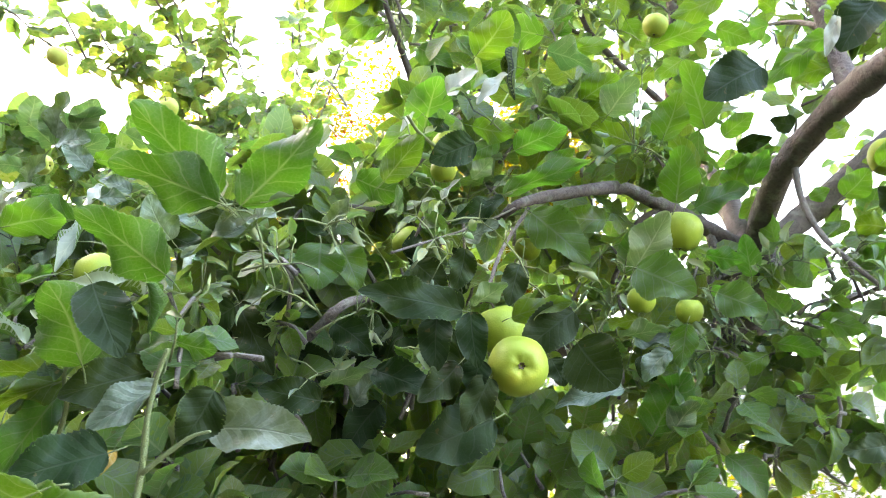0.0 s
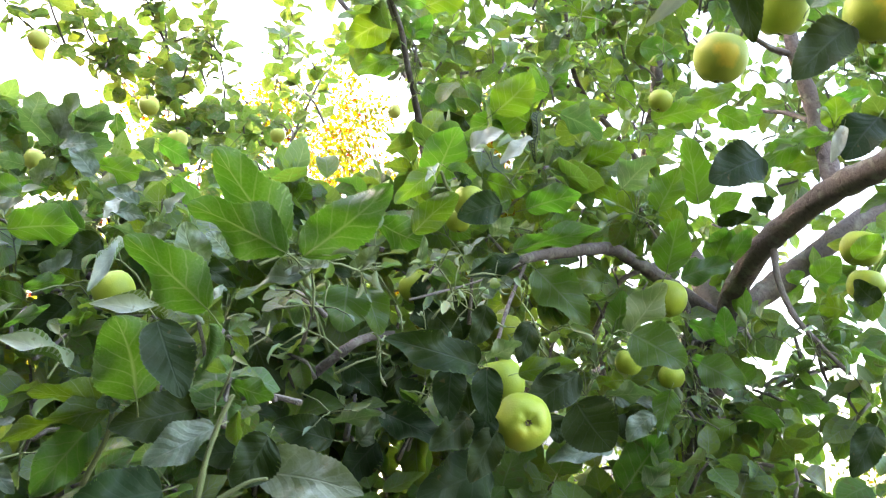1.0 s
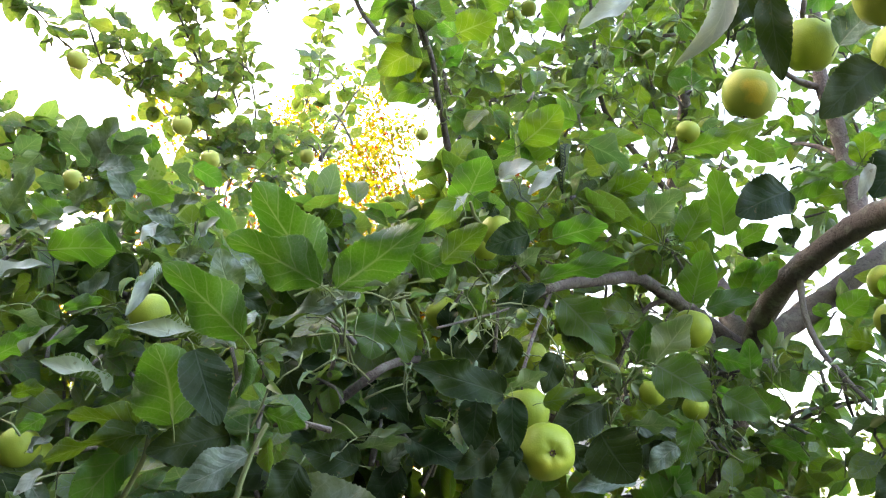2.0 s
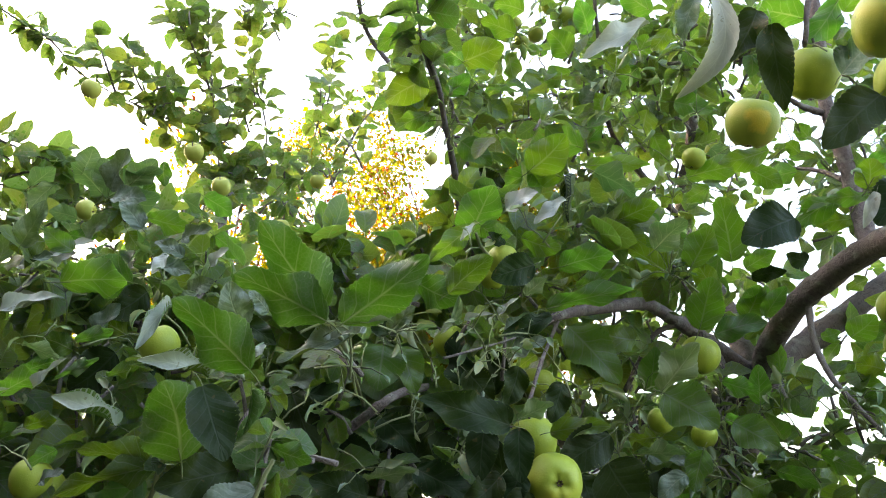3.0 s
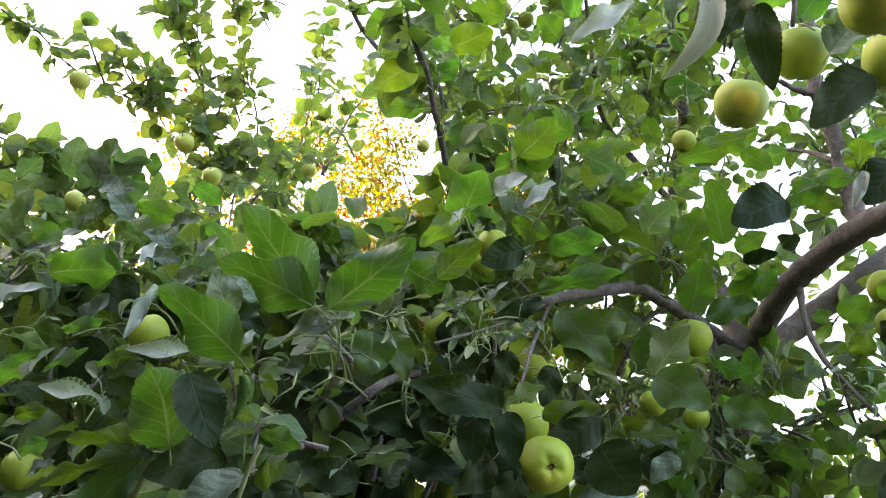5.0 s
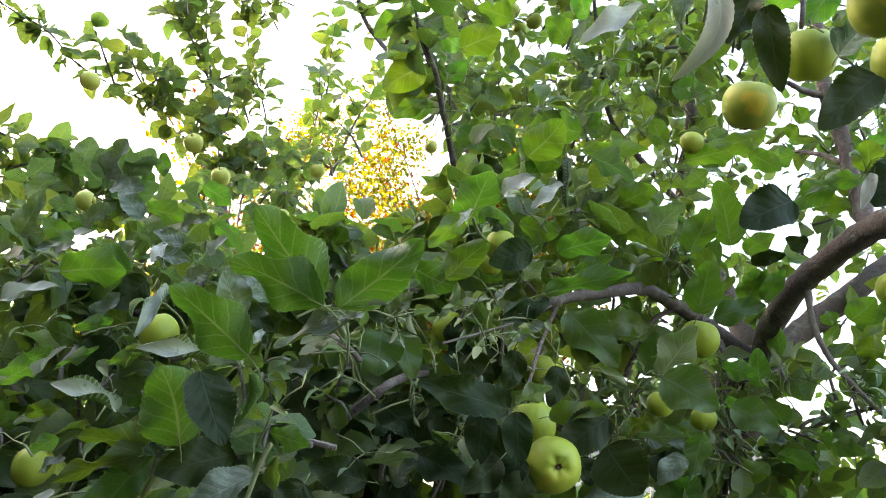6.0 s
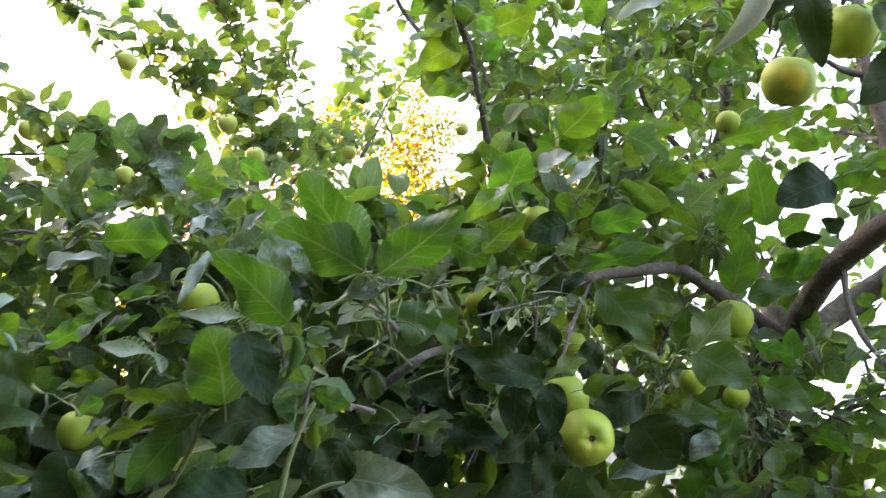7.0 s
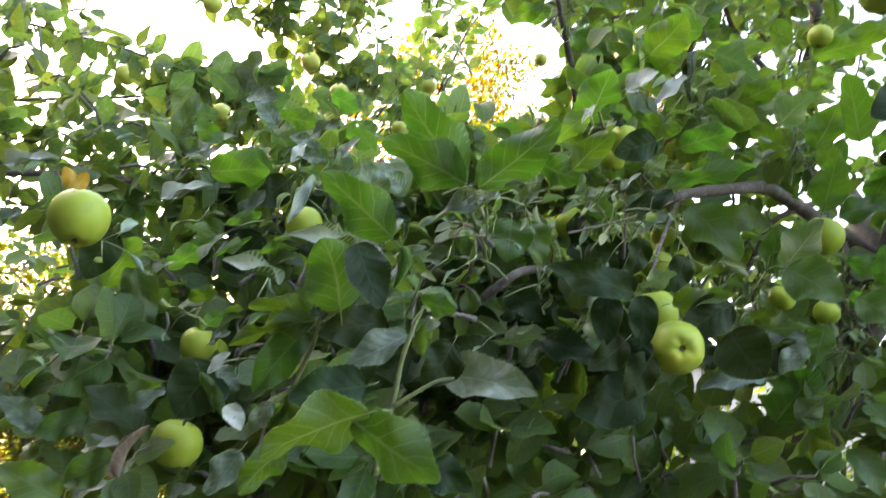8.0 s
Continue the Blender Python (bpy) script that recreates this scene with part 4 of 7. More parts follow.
hero(spray_c, (-0.526, 0.835, 1.569), (-0.577, 0.802, 1.614), (0.738, -0.415, 0.532), 0, 1.2, mesh=SHADED[0])
hero(spray_c, (-0.613, 0.893, 1.658), (-0.661, 0.866, 1.611), (-0.222, 0.926, -0.305), 7, 1.1)
hero(spray_c, (-0.399, 0.839, 1.607), (-0.419, 0.832, 1.581), (0.129, -0.979, 0.158), 7, mesh=SHADED[7])
hero(spray_c, (-0.518, 0.632, 1.784), (-0.525, 0.621, 1.801), (-0.688, 0.699, 0.196), 0, 1.2, label="small yellowed leaf", mesh=YELLOW)
hero(spray_c, (-0.517, 0.633, 1.784), (-0.508, 0.633, 1.801), (-0.661, 0.657, 0.361), 0, 1.2, label="small yellowed leaf", mesh=YELLOW)
hero(spray_c, (-0.495, 0.761, 1.521), (-0.476, 0.771, 1.574), (-0.890, 0.376, 0.257), 6, 0.6, label="withered brown leaf", mesh=DRY)
hero(spray_a, (-0.149, 0.688, 1.811), (-0.223, 0.644, 1.836), (-0.084, 0.677, 0.731), 0, 0.91)
hero(spray_a, (-0.156, 0.708, 1.828), (-0.204, 0.638, 1.884), (0.000, 0.658, 0.753), 1, 0.87)
hero(spray_a, (-0.138, 0.711, 1.816), (-0.061, 0.679, 1.872), (0.115, 0.732, 0.671), 8, 0.79)
hero(spray_a, (-0.123, 0.759, 1.827), (-0.202, 0.740, 1.785), (0.009, -0.948, 0.320), 1, 0.49, mesh=GREY[1])
hero(spray_a, (-0.153, 0.774, 1.825), (-0.199, 0.751, 1.836), (-0.079, -0.992, -0.104), 0, 1.02, mesh=SHADED[0])
hero(spray_a, (-0.286, 0.901, 1.867), (-0.301, 0.872, 1.911), (0.033, -0.924, 0.380), 7, 1.32, mesh=GREY[1])
hero(spray_a, (-0.299, 0.921, 1.880), (-0.249, 0.914, 1.849), (0.337, -0.917, -0.214), 3, 0.78, mesh=SHADED[3])
hero(spray_c, (-0.245, 0.805, 1.793), (-0.319, 0.762, 1.852), (-0.114, 0.849, 0.515), 0, 0.89)
hero(branch_m, (-0.510, 1.086, 1.982), (-0.596, 1.063, 1.988), (-0.159, 0.756, 0.635), 0, 1.14)
hero(branch_m, (-0.474, 1.058, 1.959), (-0.518, 1.044, 1.918), (0.598, -0.787, -0.155), 7, 1.07, mesh=SHADED[7])
hero(branch_m, (-0.499, 1.077, 1.901), (-0.544, 1.051, 1.916), (-0.533, 0.591, 0.606), 3, 1.05)
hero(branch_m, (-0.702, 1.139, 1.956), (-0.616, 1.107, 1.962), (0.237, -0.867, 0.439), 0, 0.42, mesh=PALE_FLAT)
hero(branch_m, (-0.564, 1.062, 1.874), (-0.608, 1.043, 1.885), (-0.616, 0.648, 0.448), 3, 1.08)
hero(branch_m, (-0.496, 1.045, 1.867), (-0.553, 1.052, 1.818), (0.476, -0.874, -0.098), 7, 1.11, mesh=SHADED[7])
hero(spray_c, (-0.351, 0.761, 1.725), (-0.409, 0.742, 1.747), (0.475, -0.816, 0.329), 1, 0.62, mesh=PALE_CURLED)
hero(spray_c, (-0.266, 0.708, 1.689), (-0.277, 0.664, 1.747), (-0.383, 0.782, 0.492), 7, 1.19)
hero(spray_c, (-0.248, 0.681, 1.748), (-0.220, 0.682, 1.686), (0.539, -0.834, -0.118), 9, 0.85, mesh=SHADED[9])
hero(spray_c, (-0.310, 0.760, 1.692), (-0.376, 0.746, 1.699), (-0.226, 0.748, 0.624), 0, 0.74)
hero(spray_c, (-0.307, 0.757, 1.689), (-0.395, 0.755, 1.658), (-0.492, 0.675, 0.550), 3, 0.48)
hero(spray_c, (-0.325, 0.779, 1.681), (-0.370, 0.774, 1.614), (0.137, -0.986, -0.090), 0, 0.85)
hero(spray_b, (-0.188, 0.709, 1.702), (-0.153, 0.707, 1.692), (-0.365, 0.682, 0.634), 3, 1.00)
hero(spray_b, (-0.155, 0.709, 1.660), (-0.180, 0.704, 1.620), (0.389, -0.902, 0.189), 7, 1.12, mesh=SHADED[7])
hero(spray_d, (-0.137, 0.974, 1.689), (-0.202, 0.952, 1.704), (0.162, -0.987, -0.003), 0, 0.99, mesh=SHADED[0])
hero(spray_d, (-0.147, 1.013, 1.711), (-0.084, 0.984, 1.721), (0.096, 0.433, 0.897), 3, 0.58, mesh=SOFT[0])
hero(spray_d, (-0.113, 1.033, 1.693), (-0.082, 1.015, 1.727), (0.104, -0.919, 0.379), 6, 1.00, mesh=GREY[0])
hero(spray_d, (-0.085, 1.022, 1.728), (-0.008, 1.000, 1.689), (0.260, -0.966, -0.010), 0, 0.78, mesh=SHADED[0])
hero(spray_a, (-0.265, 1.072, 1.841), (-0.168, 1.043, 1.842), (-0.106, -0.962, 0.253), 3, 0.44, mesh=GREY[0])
hero(spray_a, (-0.239, 1.090, 1.830), (-0.168, 1.084, 1.819), (0.402, -0.916, 0.011), 0, 0.80, mesh=SHADED[0])
hero(spray_a, (-0.234, 0.961, 1.802), (-0.278, 0.958, 1.785), (0.479, -0.860, -0.174), 7, 1.21, mesh=SHADED[7])
hero(spray_a, (-0.249, 1.015, 1.822), (-0.206, 1.019, 1.731), (0.039, -0.997, -0.059), 0, 0.72, mesh=SHADED[0])
hero(spray_a, (-0.123, 0.957, 1.878), (-0.145, 0.932, 1.907), (0.080, -0.996, -0.046), 3, 0.96, mesh=SHADED[3])
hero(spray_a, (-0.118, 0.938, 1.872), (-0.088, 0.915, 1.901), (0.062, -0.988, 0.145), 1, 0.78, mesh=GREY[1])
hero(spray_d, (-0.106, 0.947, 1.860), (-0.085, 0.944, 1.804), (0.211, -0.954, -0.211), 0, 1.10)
hero(spray_d, (0.026, 0.956, 1.773), (-0.077, 0.896, 1.788), (0.181, -0.983, 0.017), 0, 0.62, mesh=SHADED[0])
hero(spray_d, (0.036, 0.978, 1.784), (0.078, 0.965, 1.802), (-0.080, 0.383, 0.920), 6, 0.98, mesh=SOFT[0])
hero(spray_d, (0.035, 0.937, 1.838), (0.019, 0.941, 1.792), (0.157, -0.983, 0.096), 3, 1.03, mesh=SHADED[3])
hero(spray_d, (0.093, 0.999, 1.834), (0.077, 0.994, 1.784), (-0.090, -0.994, -0.056), 0, 1.01, mesh=SHADED[0])
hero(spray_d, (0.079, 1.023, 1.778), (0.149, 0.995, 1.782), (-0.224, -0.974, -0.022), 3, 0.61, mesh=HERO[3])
hero(spray_d, (0.036, 0.945, 1.768), (0.039, 0.953, 1.708), (-0.112, -0.989, -0.097), 9, 0.79, mesh=SHADED[9])
hero(spray_d, (0.121, 1.071, 1.735), (0.134, 1.067, 1.700), (-0.043, -0.983, 0.181), 0, 1.48, mesh=SHADED[0])
hero(spray_d, (0.152, 1.043, 1.746), (0.192, 1.043, 1.690), (-0.393, -0.919, -0.023), 9, 1.45, mesh=SHADED[9])
hero(spray_d, (0.205, 1.103, 1.697), (0.120, 1.091, 1.678), (0.012, -0.912, 0.409), 3, 0.58, mesh=GREY[0])
hero(spray_g, (0.116, 1.123, 1.945), (0.184, 1.116, 1.865), (-0.033, -0.999, -0.031), 0, 0.96, mesh=HERO[0])
hero(limb_c, (0.219, 1.175, 1.944), (0.154, 1.146, 1.948), (-0.032, -0.987, -0.160), 7, 0.78, mesh=HERO[7])
hero(limb_c, (0.246, 1.142, 1.861), (0.291, 1.101, 1.921), (0.043, 0.385, 0.922), 0, 1.01, mesh=SOFT[0])
hero(limb_c, (0.242, 1.111, 1.851), (0.307, 1.093, 1.805), (-0.183, -0.983, 0.014), 0, 1.31, mesh=HERO[0])
hero(limb_a, (0.364, 1.266, 1.983), (0.444, 1.252, 2.002), (-0.409, -0.907, -0.103), 3, 0.83, mesh=HERO[3])
hero(limb_a, (0.515, 1.524, 1.928), (0.617, 1.477, 1.946), (0.478, 0.694, 0.539), 0, 1.00, mesh=LIT[0])
hero(branch_i, (0.354, 1.184, 1.829), (0.411, 1.175, 1.793), (-0.357, -0.931, 0.078), 0, 1.22, mesh=HERO[0])
hero(limb_a, (0.364, 1.249, 1.904), (0.415, 1.237, 1.887), (0.425, 0.660, 0.620), 3, 0.94, mesh=LIT[3])
hero(limb_c, (0.327, 1.218, 1.976), (0.338, 1.170, 2.045), (0.392, 0.601, 0.696), 0, 1.12, mesh=LIT[0])
hero(limb_a, (0.446, 1.359, 2.041), (0.461, 1.317, 2.089), (0.456, 0.549, 0.700), 7, 1.08, mesh=LIT[7])
hero(branch_a, (0.431, 1.066, 2.098), (0.350, 1.056, 2.053), (-0.476, -0.856, -0.203), 9, 0.99, mesh=SHADED[9])
hero(spray_g, (0.219, 1.013, 2.022), (0.255, 0.978, 2.050), (0.225, 0.315, 0.922), 7, 1.23, mesh=SOFT[1])
hero(spray_g, (0.164, 1.152, 2.210), (0.225, 1.144, 2.165), (0.160, 0.321, 0.933), 7, 1.07, mesh=SOFT[1])
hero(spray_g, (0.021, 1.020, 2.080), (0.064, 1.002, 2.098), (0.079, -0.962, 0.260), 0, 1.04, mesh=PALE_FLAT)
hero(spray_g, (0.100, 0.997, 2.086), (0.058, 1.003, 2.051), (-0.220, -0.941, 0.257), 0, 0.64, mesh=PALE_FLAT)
hero(spray_g, (-0.029, 1.152, 2.091), (0.005, 1.095, 2.154), (-0.255, 0.626, 0.737), 0, 1.28, mesh=LIT[0])
hero(spray_g, (0.172, 1.329, 2.353), (0.091, 1.299, 2.362), (-0.171, 0.668, 0.724), 0, 1.15, mesh=LIT[0])
hero(spray_g, (0.104, 1.339, 2.314), (0.027, 1.340, 2.271), (-0.141, 0.681, 0.719), 3, 1.07, mesh=LIT[3])
hero(spray_g, (0.134, 1.328, 2.290), (0.061, 1.305, 2.307), (0.037, 0.740, 0.672), 7, 1.13, mesh=LIT[7])
hero(branch_a, (0.328, 1.220, 2.240), (0.421, 1.192, 2.253), (0.267, 0.584, 0.767), 0, 0.73, mesh=LIT[0])
hero(branch_a, (0.508, 1.217, 2.253), (0.429, 1.211, 2.223), (0.011, 0.542, 0.840), 3, 0.66, mesh=LIT[3])
hero(spray_e, (0.440, 0.811, 2.137), (0.367, 0.814, 2.066), (-0.439, -0.810, -0.389), 9, 0.71, mesh=SHADED[9])
hero(spray_e, (0.337, 0.833, 2.251), (0.351, 0.861, 2.145), (-0.392, -0.877, -0.278), 9, 0.51, mesh=SHADED[9])
hero(spray_e, (0.329, 0.849, 2.284), (0.294, 0.866, 2.218), (-0.489, -0.793, -0.363), 7, 0.80, mesh=SHADED[7])
hero(spray_f, (0.227, 1.000, 2.380), (0.129, 0.991, 2.309), (0.050, -0.963, 0.265), 0, 0.48, mesh=PALE_FLAT)
hero(spray_f, (0.283, 0.941, 2.380), (0.263, 0.951, 2.312), (-0.426, -0.905, 0.018), 0, 0.78, mesh=GREY[0])
hero(spray_e, (0.435, 0.879, 2.211), (0.482, 0.840, 2.246), (-0.278, -0.912, 0.303), 7, 1.30, mesh=GREY[1])
hero(branch_a, (0.513, 0.911, 2.076), (0.466, 0.917, 2.020), (-0.617, -0.781, -0.098), 9, 1.08, mesh=SHADED[9])
hero(branch_a, (0.469, 0.912, 2.063), (0.451, 0.922, 2.019), (-0.304, -0.945, 0.124), 0, 0.56, mesh=PALE_FLAT)
hero(spray_e, (0.420, 0.919, 2.327), (0.342, 0.889, 2.318), (0.230, 0.520, 0.823), 0, 0.93, mesh=LIT[0])
hero(spray_e, (0.463, 0.904, 2.351), (0.415, 0.915, 2.284), (0.498, 0.480, 0.722), 1, 0.83, mesh=LIT[1])
hero(limb_a, (0.707, 1.480, 2.021), (0.717, 1.452, 2.060), (-0.179, -0.982, 0.058), 7, 1.54, mesh=HERO[7])
hero(spray_g, (0.054, 0.949, 1.971), (0.001, 0.939, 1.948), (0.251, -0.934, -0.255), 9, 0.95, mesh=SHADED[9])
hero(spray_g, (0.081, 1.082, 1.958), (0.195, 1.042, 1.976), (0.005, 0.753, 0.658), 0, 0.42, mesh=LIT[0])
hero(spray_g, (0.101, 1.089, 2.023), (0.171, 1.051, 2.030), (-0.018, 0.709, 0.705), 0, 0.93, mesh=LIT[0])
hero(spray_g, (-0.026, 1.059, 2.069), (-0.082, 1.057, 2.015), (0.019, 0.777, 0.629), 0, 0.68, mesh=LIT[0])
hero(spray_a, (-0.096, 0.991, 1.960), (-0.038, 0.987, 1.934), (0.093, 0.772, 0.629), 3, 1.18)
hero(spray_d, (-0.124, 0.927, 1.856), (-0.128, 0.926, 1.802), (0.150, -0.961, -0.232), 0, 1.67)
hero(spray_g, (0.081, 1.011, 1.925), (0.016, 1.006, 1.896), (0.107, -0.994, 0.013), 3, 0.61, mesh=SHADED[3])
hero(branch_i, (0.258, 1.289, 1.658), (0.312, 1.241, 1.734), (0.026, 0.901, 0.433), 0, 1.11, mesh=LIT[0])
hero(branch_i, (0.279, 1.239, 1.656), (0.310, 1.201, 1.689), (0.272, 0.508, 0.817), 7, 1.03, mesh=SOFT[1])
hero(branch_i, (0.249, 1.292, 1.797), (0.310, 1.275, 1.784), (-0.263, -0.855, 0.448), 3, 0.94, mesh=GREY[0])
hero(branch_i, (0.655, 1.287, 1.825), (0.560, 1.273, 1.786), (0.306, 0.411, 0.859), 0, 0.86, mesh=SOFT[0])
hero(branch_i, (0.577, 1.155, 1.738), (0.536, 1.161, 1.671), (-0.379, -0.915, 0.140), 0, 0.87, mesh=SHADED[0])
hero(limb_a, (0.439, 1.310, 1.882), (0.431, 1.280, 1.940), (0.290, 0.786, 0.546), 0, 0.91, mesh=LIT[0])
hero(limb_a, (0.357, 1.228, 1.844), (0.422, 1.204, 1.809), (0.310, 0.679, 0.665), 3, 0.86, mesh=LIT[3])
hero(branch_i, (0.248, 1.255, 1.734), (0.287, 1.239, 1.764), (-0.252, -0.961, 0.111), 3, 1.22, mesh=SHADED[3])
hero(limb_a, (0.613, 1.417, 1.902), (0.669, 1.383, 1.929), (0.448, 0.643, 0.621), 7, 0.95, mesh=LIT[7])
hero(spray_c, (-0.436, 0.823, 1.646), (-0.470, 0.813, 1.587), (0.333, -0.922, 0.196), 9, 1.32, mesh=SHADED[9])
hero(spray_c, (-0.444, 0.801, 1.635), (-0.411, 0.806, 1.587), (-0.544, 0.645, 0.537), 1, 0.45)
hero(spray_b, (-0.186, 0.536, 1.579), (-0.255, 0.517, 1.544), (-0.520, 0.690, 0.503), 0, 0.90)
hero(spray_b, (-0.199, 0.540, 1.574), (-0.131, 0.532, 1.536), (-0.259, 0.823, 0.506), 7, 0.78)
hero(spray_b, (-0.254, 0.561, 1.551), (-0.282, 0.556, 1.517), (-0.126, 0.838, 0.531), 3, 0.96)
hero(spray_c, (-0.635, 0.953, 1.795), (-0.608, 0.970, 1.703), (0.504, -0.863, -0.023), 0, 0.78)
hero(spray_c, (-0.659, 1.032, 1.709), (-0.733, 1.004, 1.666), (0.330, -0.944, -0.028), 3, 0.92)
hero(spray_c, (-0.698, 0.905, 1.568), (-0.733, 0.870, 1.601), (0.588, -0.697, 0.410), 0, 1.01, mesh=GREY[0])
hero(spray_c, (-0.638, 0.913, 1.588), (-0.686, 0.885, 1.560), (0.271, -0.948, 0.168), 0, 0.98)
hero(spray_c, (-0.518, 0.870, 1.621), (-0.560, 0.850, 1.581), (0.116, -0.842, 0.526), 1, 0.64, mesh=GREY[1])
hero(spray_c, (-0.640, 0.921, 1.549), (-0.585, 0.909, 1.557), (0.407, -0.702, 0.584), 3, 0.73, mesh=PALE_FLAT)
hero(spray_c, (-0.574, 0.787, 1.495), (-0.630, 0.757, 1.524), (0.704, -0.700, 0.118), 0, 1.01)
hero(spray_c, (-0.545, 0.830, 1.542), (-0.596, 0.820, 1.511), (0.446, -0.873, 0.196), 7, 0.88)
hero(spray_c, (-0.380, 0.735, 1.596), (-0.364, 0.740, 1.573), (0.247, -0.892, 0.379), 0, 1.17, mesh=PALE_FLAT)
hero(spray_c, (-0.354, 0.790, 1.605), (-0.374, 0.791, 1.573), (0.404, -0.753, 0.520), 3, 0.94, mesh=GREY[0])
hero(spray_c, (-0.399, 0.768, 1.653), (-0.419, 0.766, 1.630), (0.289, -0.832, 0.473), 0, 0.71, mesh=PALE_FLAT)
hero(spray_c, (-0.420, 0.793, 1.642), (-0.393, 0.790, 1.617), (0.107, -0.860, 0.499), 0, 0.83, mesh=GREY[0])
hero(branch_m, (-0.537, 0.982, 1.816), (-0.473, 0.954, 1.837), (-0.225, 0.742, 0.632), 3, 0.28, mesh=LIT[3])
hero(branch_m, (-0.608, 1.025, 1.831), (-0.551, 1.005, 1.844), (-0.571, 0.600, 0.561), 0, 0.62, mesh=LIT[0])
hero(branch_m, (-0.536, 1.010, 1.873), (-0.480, 0.992, 1.884), (-0.304, 0.760, 0.574), 3, 0.60, mesh=LIT[3])
hero(branch_m, (-0.572, 1.000, 1.759), (-0.527, 0.986, 1.768), (-0.602, 0.700, 0.384), 0, 0.82, mesh=LIT[0])
hero(branch_m, (-0.471, 0.978, 1.821), (-0.427, 0.965, 1.831), (-0.538, 0.605, 0.587), 3, 0.63, mesh=LIT[3])
hero(branch_m, (-0.480, 0.912, 1.721), (-0.505, 0.905, 1.701), (-0.642, 0.601, 0.475), 0, 1.12, mesh=LIT[0])
hero(branch_m, (-0.457, 1.022, 1.986), (-0.401, 1.012, 1.970), (0.134, -0.937, 0.323), 1, 0.74, mesh=GREY[1])
hero(branch_m, (-0.437, 1.016, 1.999), (-0.453, 1.012, 1.969), (0.024, -0.926, 0.376), 0, 0.97, mesh=PALE_FLAT)
hero(branch_m, (-0.362, 0.941, 1.920), (-0.385, 0.936, 1.905), (0.313, -0.854, 0.416), 1, 0.94, mesh=GREY[1])
hero(branch_m, (-0.582, 0.915, 1.967), (-0.545, 0.884, 2.014), (0.510, -0.801, 0.312), 0, 0.78, mesh=GREY[0])
hero(branch_m, (-0.540, 0.963, 1.980), (-0.574, 0.944, 2.004), (0.389, -0.911, -0.137), 3, 1.05)
hero(branch_m, (-0.596, 1.094, 2.052), (-0.557, 1.073, 2.083), (0.296, -0.928, 0.227), 1, 0.87, mesh=GREY[1])
hero(spray_a, (-0.130, 0.732, 1.812), (-0.111, 0.724, 1.825), (0.065, -0.918, 0.391), 0, 0.56, mesh=PALE_FLAT)
hero(spray_a, (-0.154, 0.745, 1.810), (-0.129, 0.734, 1.815), (0.244, -0.909, 0.338), 0, 0.38, mesh=PALE_FLAT)
hero(spray_a, (-0.254, 0.889, 1.842), (-0.266, 0.889, 1.827), (-0.052, -0.967, 0.249), 0, 0.94, mesh=PALE_FLAT)
hero(spray_a, (-0.260, 0.906, 1.886), (-0.280, 0.884, 1.903), (0.214, -0.967, 0.141), 0, 1.27, mesh=GREY[0])
hero(spray_a, (-0.168, 0.819, 1.868), (-0.174, 0.800, 1.886), (-0.078, -0.958, 0.277), 1, 0.96, mesh=GREY[1])
hero(spray_a, (-0.043, 0.962, 1.893), (-0.038, 0.943, 1.925), (0.153, 0.444, 0.883), 0, 0.51, mesh=SOFT[0])
hero(spray_g, (0.031, 1.025, 1.880), (0.074, 1.013, 1.894), (-0.171, -0.962, 0.212), 0, 1.04, mesh=GREY[0])
hero(spray_g, (0.022, 1.027, 1.904), (0.070, 1.011, 1.922), (-0.106, -0.907, 0.407), 1, 0.87, mesh=GREY[1])
hero(limb_c, (0.265, 1.307, 1.897), (0.265, 1.250, 1.956), (-0.094, -0.995, -0.016), 0, 0.95, mesh=HERO[0])
hero(branch_i, (0.253, 1.226, 1.811), (0.205, 1.216, 1.798), (-0.058, 0.731, 0.680), 3, 0.92, mesh=LIT[3])
hero(branch_i, (0.218, 1.188, 1.780), (0.280, 1.166, 1.780), (-0.042, 0.417, 0.908), 0, 0.85, mesh=SOFT[0])
hero(branch_i, (0.308, 1.182, 1.788), (0.294, 1.194, 1.732), (0.082, 0.918, 0.388), 0, 1.03, mesh=LIT[0])
hero(branch_i, (0.277, 1.163, 1.751), (0.240, 1.169, 1.714), (-0.261, -0.890, 0.373), 0, 1.12, mesh=GREY[0])
hero(spray_d, (0.150, 1.013, 1.776), (0.085, 1.007, 1.730), (0.023, -0.998, -0.051), 9, 0.88, mesh=SHADED[9])
hero(spray_d, (-0.003, 0.966, 1.773), (-0.007, 0.968, 1.710), (-0.147, -0.985, -0.094), 9, 0.84, mesh=SHADED[9])
hero(spray_d, (0.023, 1.015, 1.707), (0.011, 0.972, 1.758), (0.057, -0.986, 0.155), 0, 0.82, mesh=SHADED[0])
hero(spray_d, (0.041, 0.993, 1.724), (0.028, 0.997, 1.688), (-0.282, -0.945, 0.167), 9, 1.25, mesh=SHADED[9])
hero(spray_d, (-0.028, 0.984, 1.843), (0.005, 0.994, 1.804), (-0.044, -0.999, 0.028), 7, 0.97, mesh=SHADED[7])
hero(branch_a, (0.389, 1.224, 2.092), (0.362, 1.172, 2.182), (0.459, 0.588, 0.666), 0, 1.00, mesh=LIT[0])
hero(branch_a, (0.324, 1.229, 2.082), (0.349, 1.185, 2.137), (-0.003, 0.722, 0.692), 7, 1.01, mesh=LIT[7])
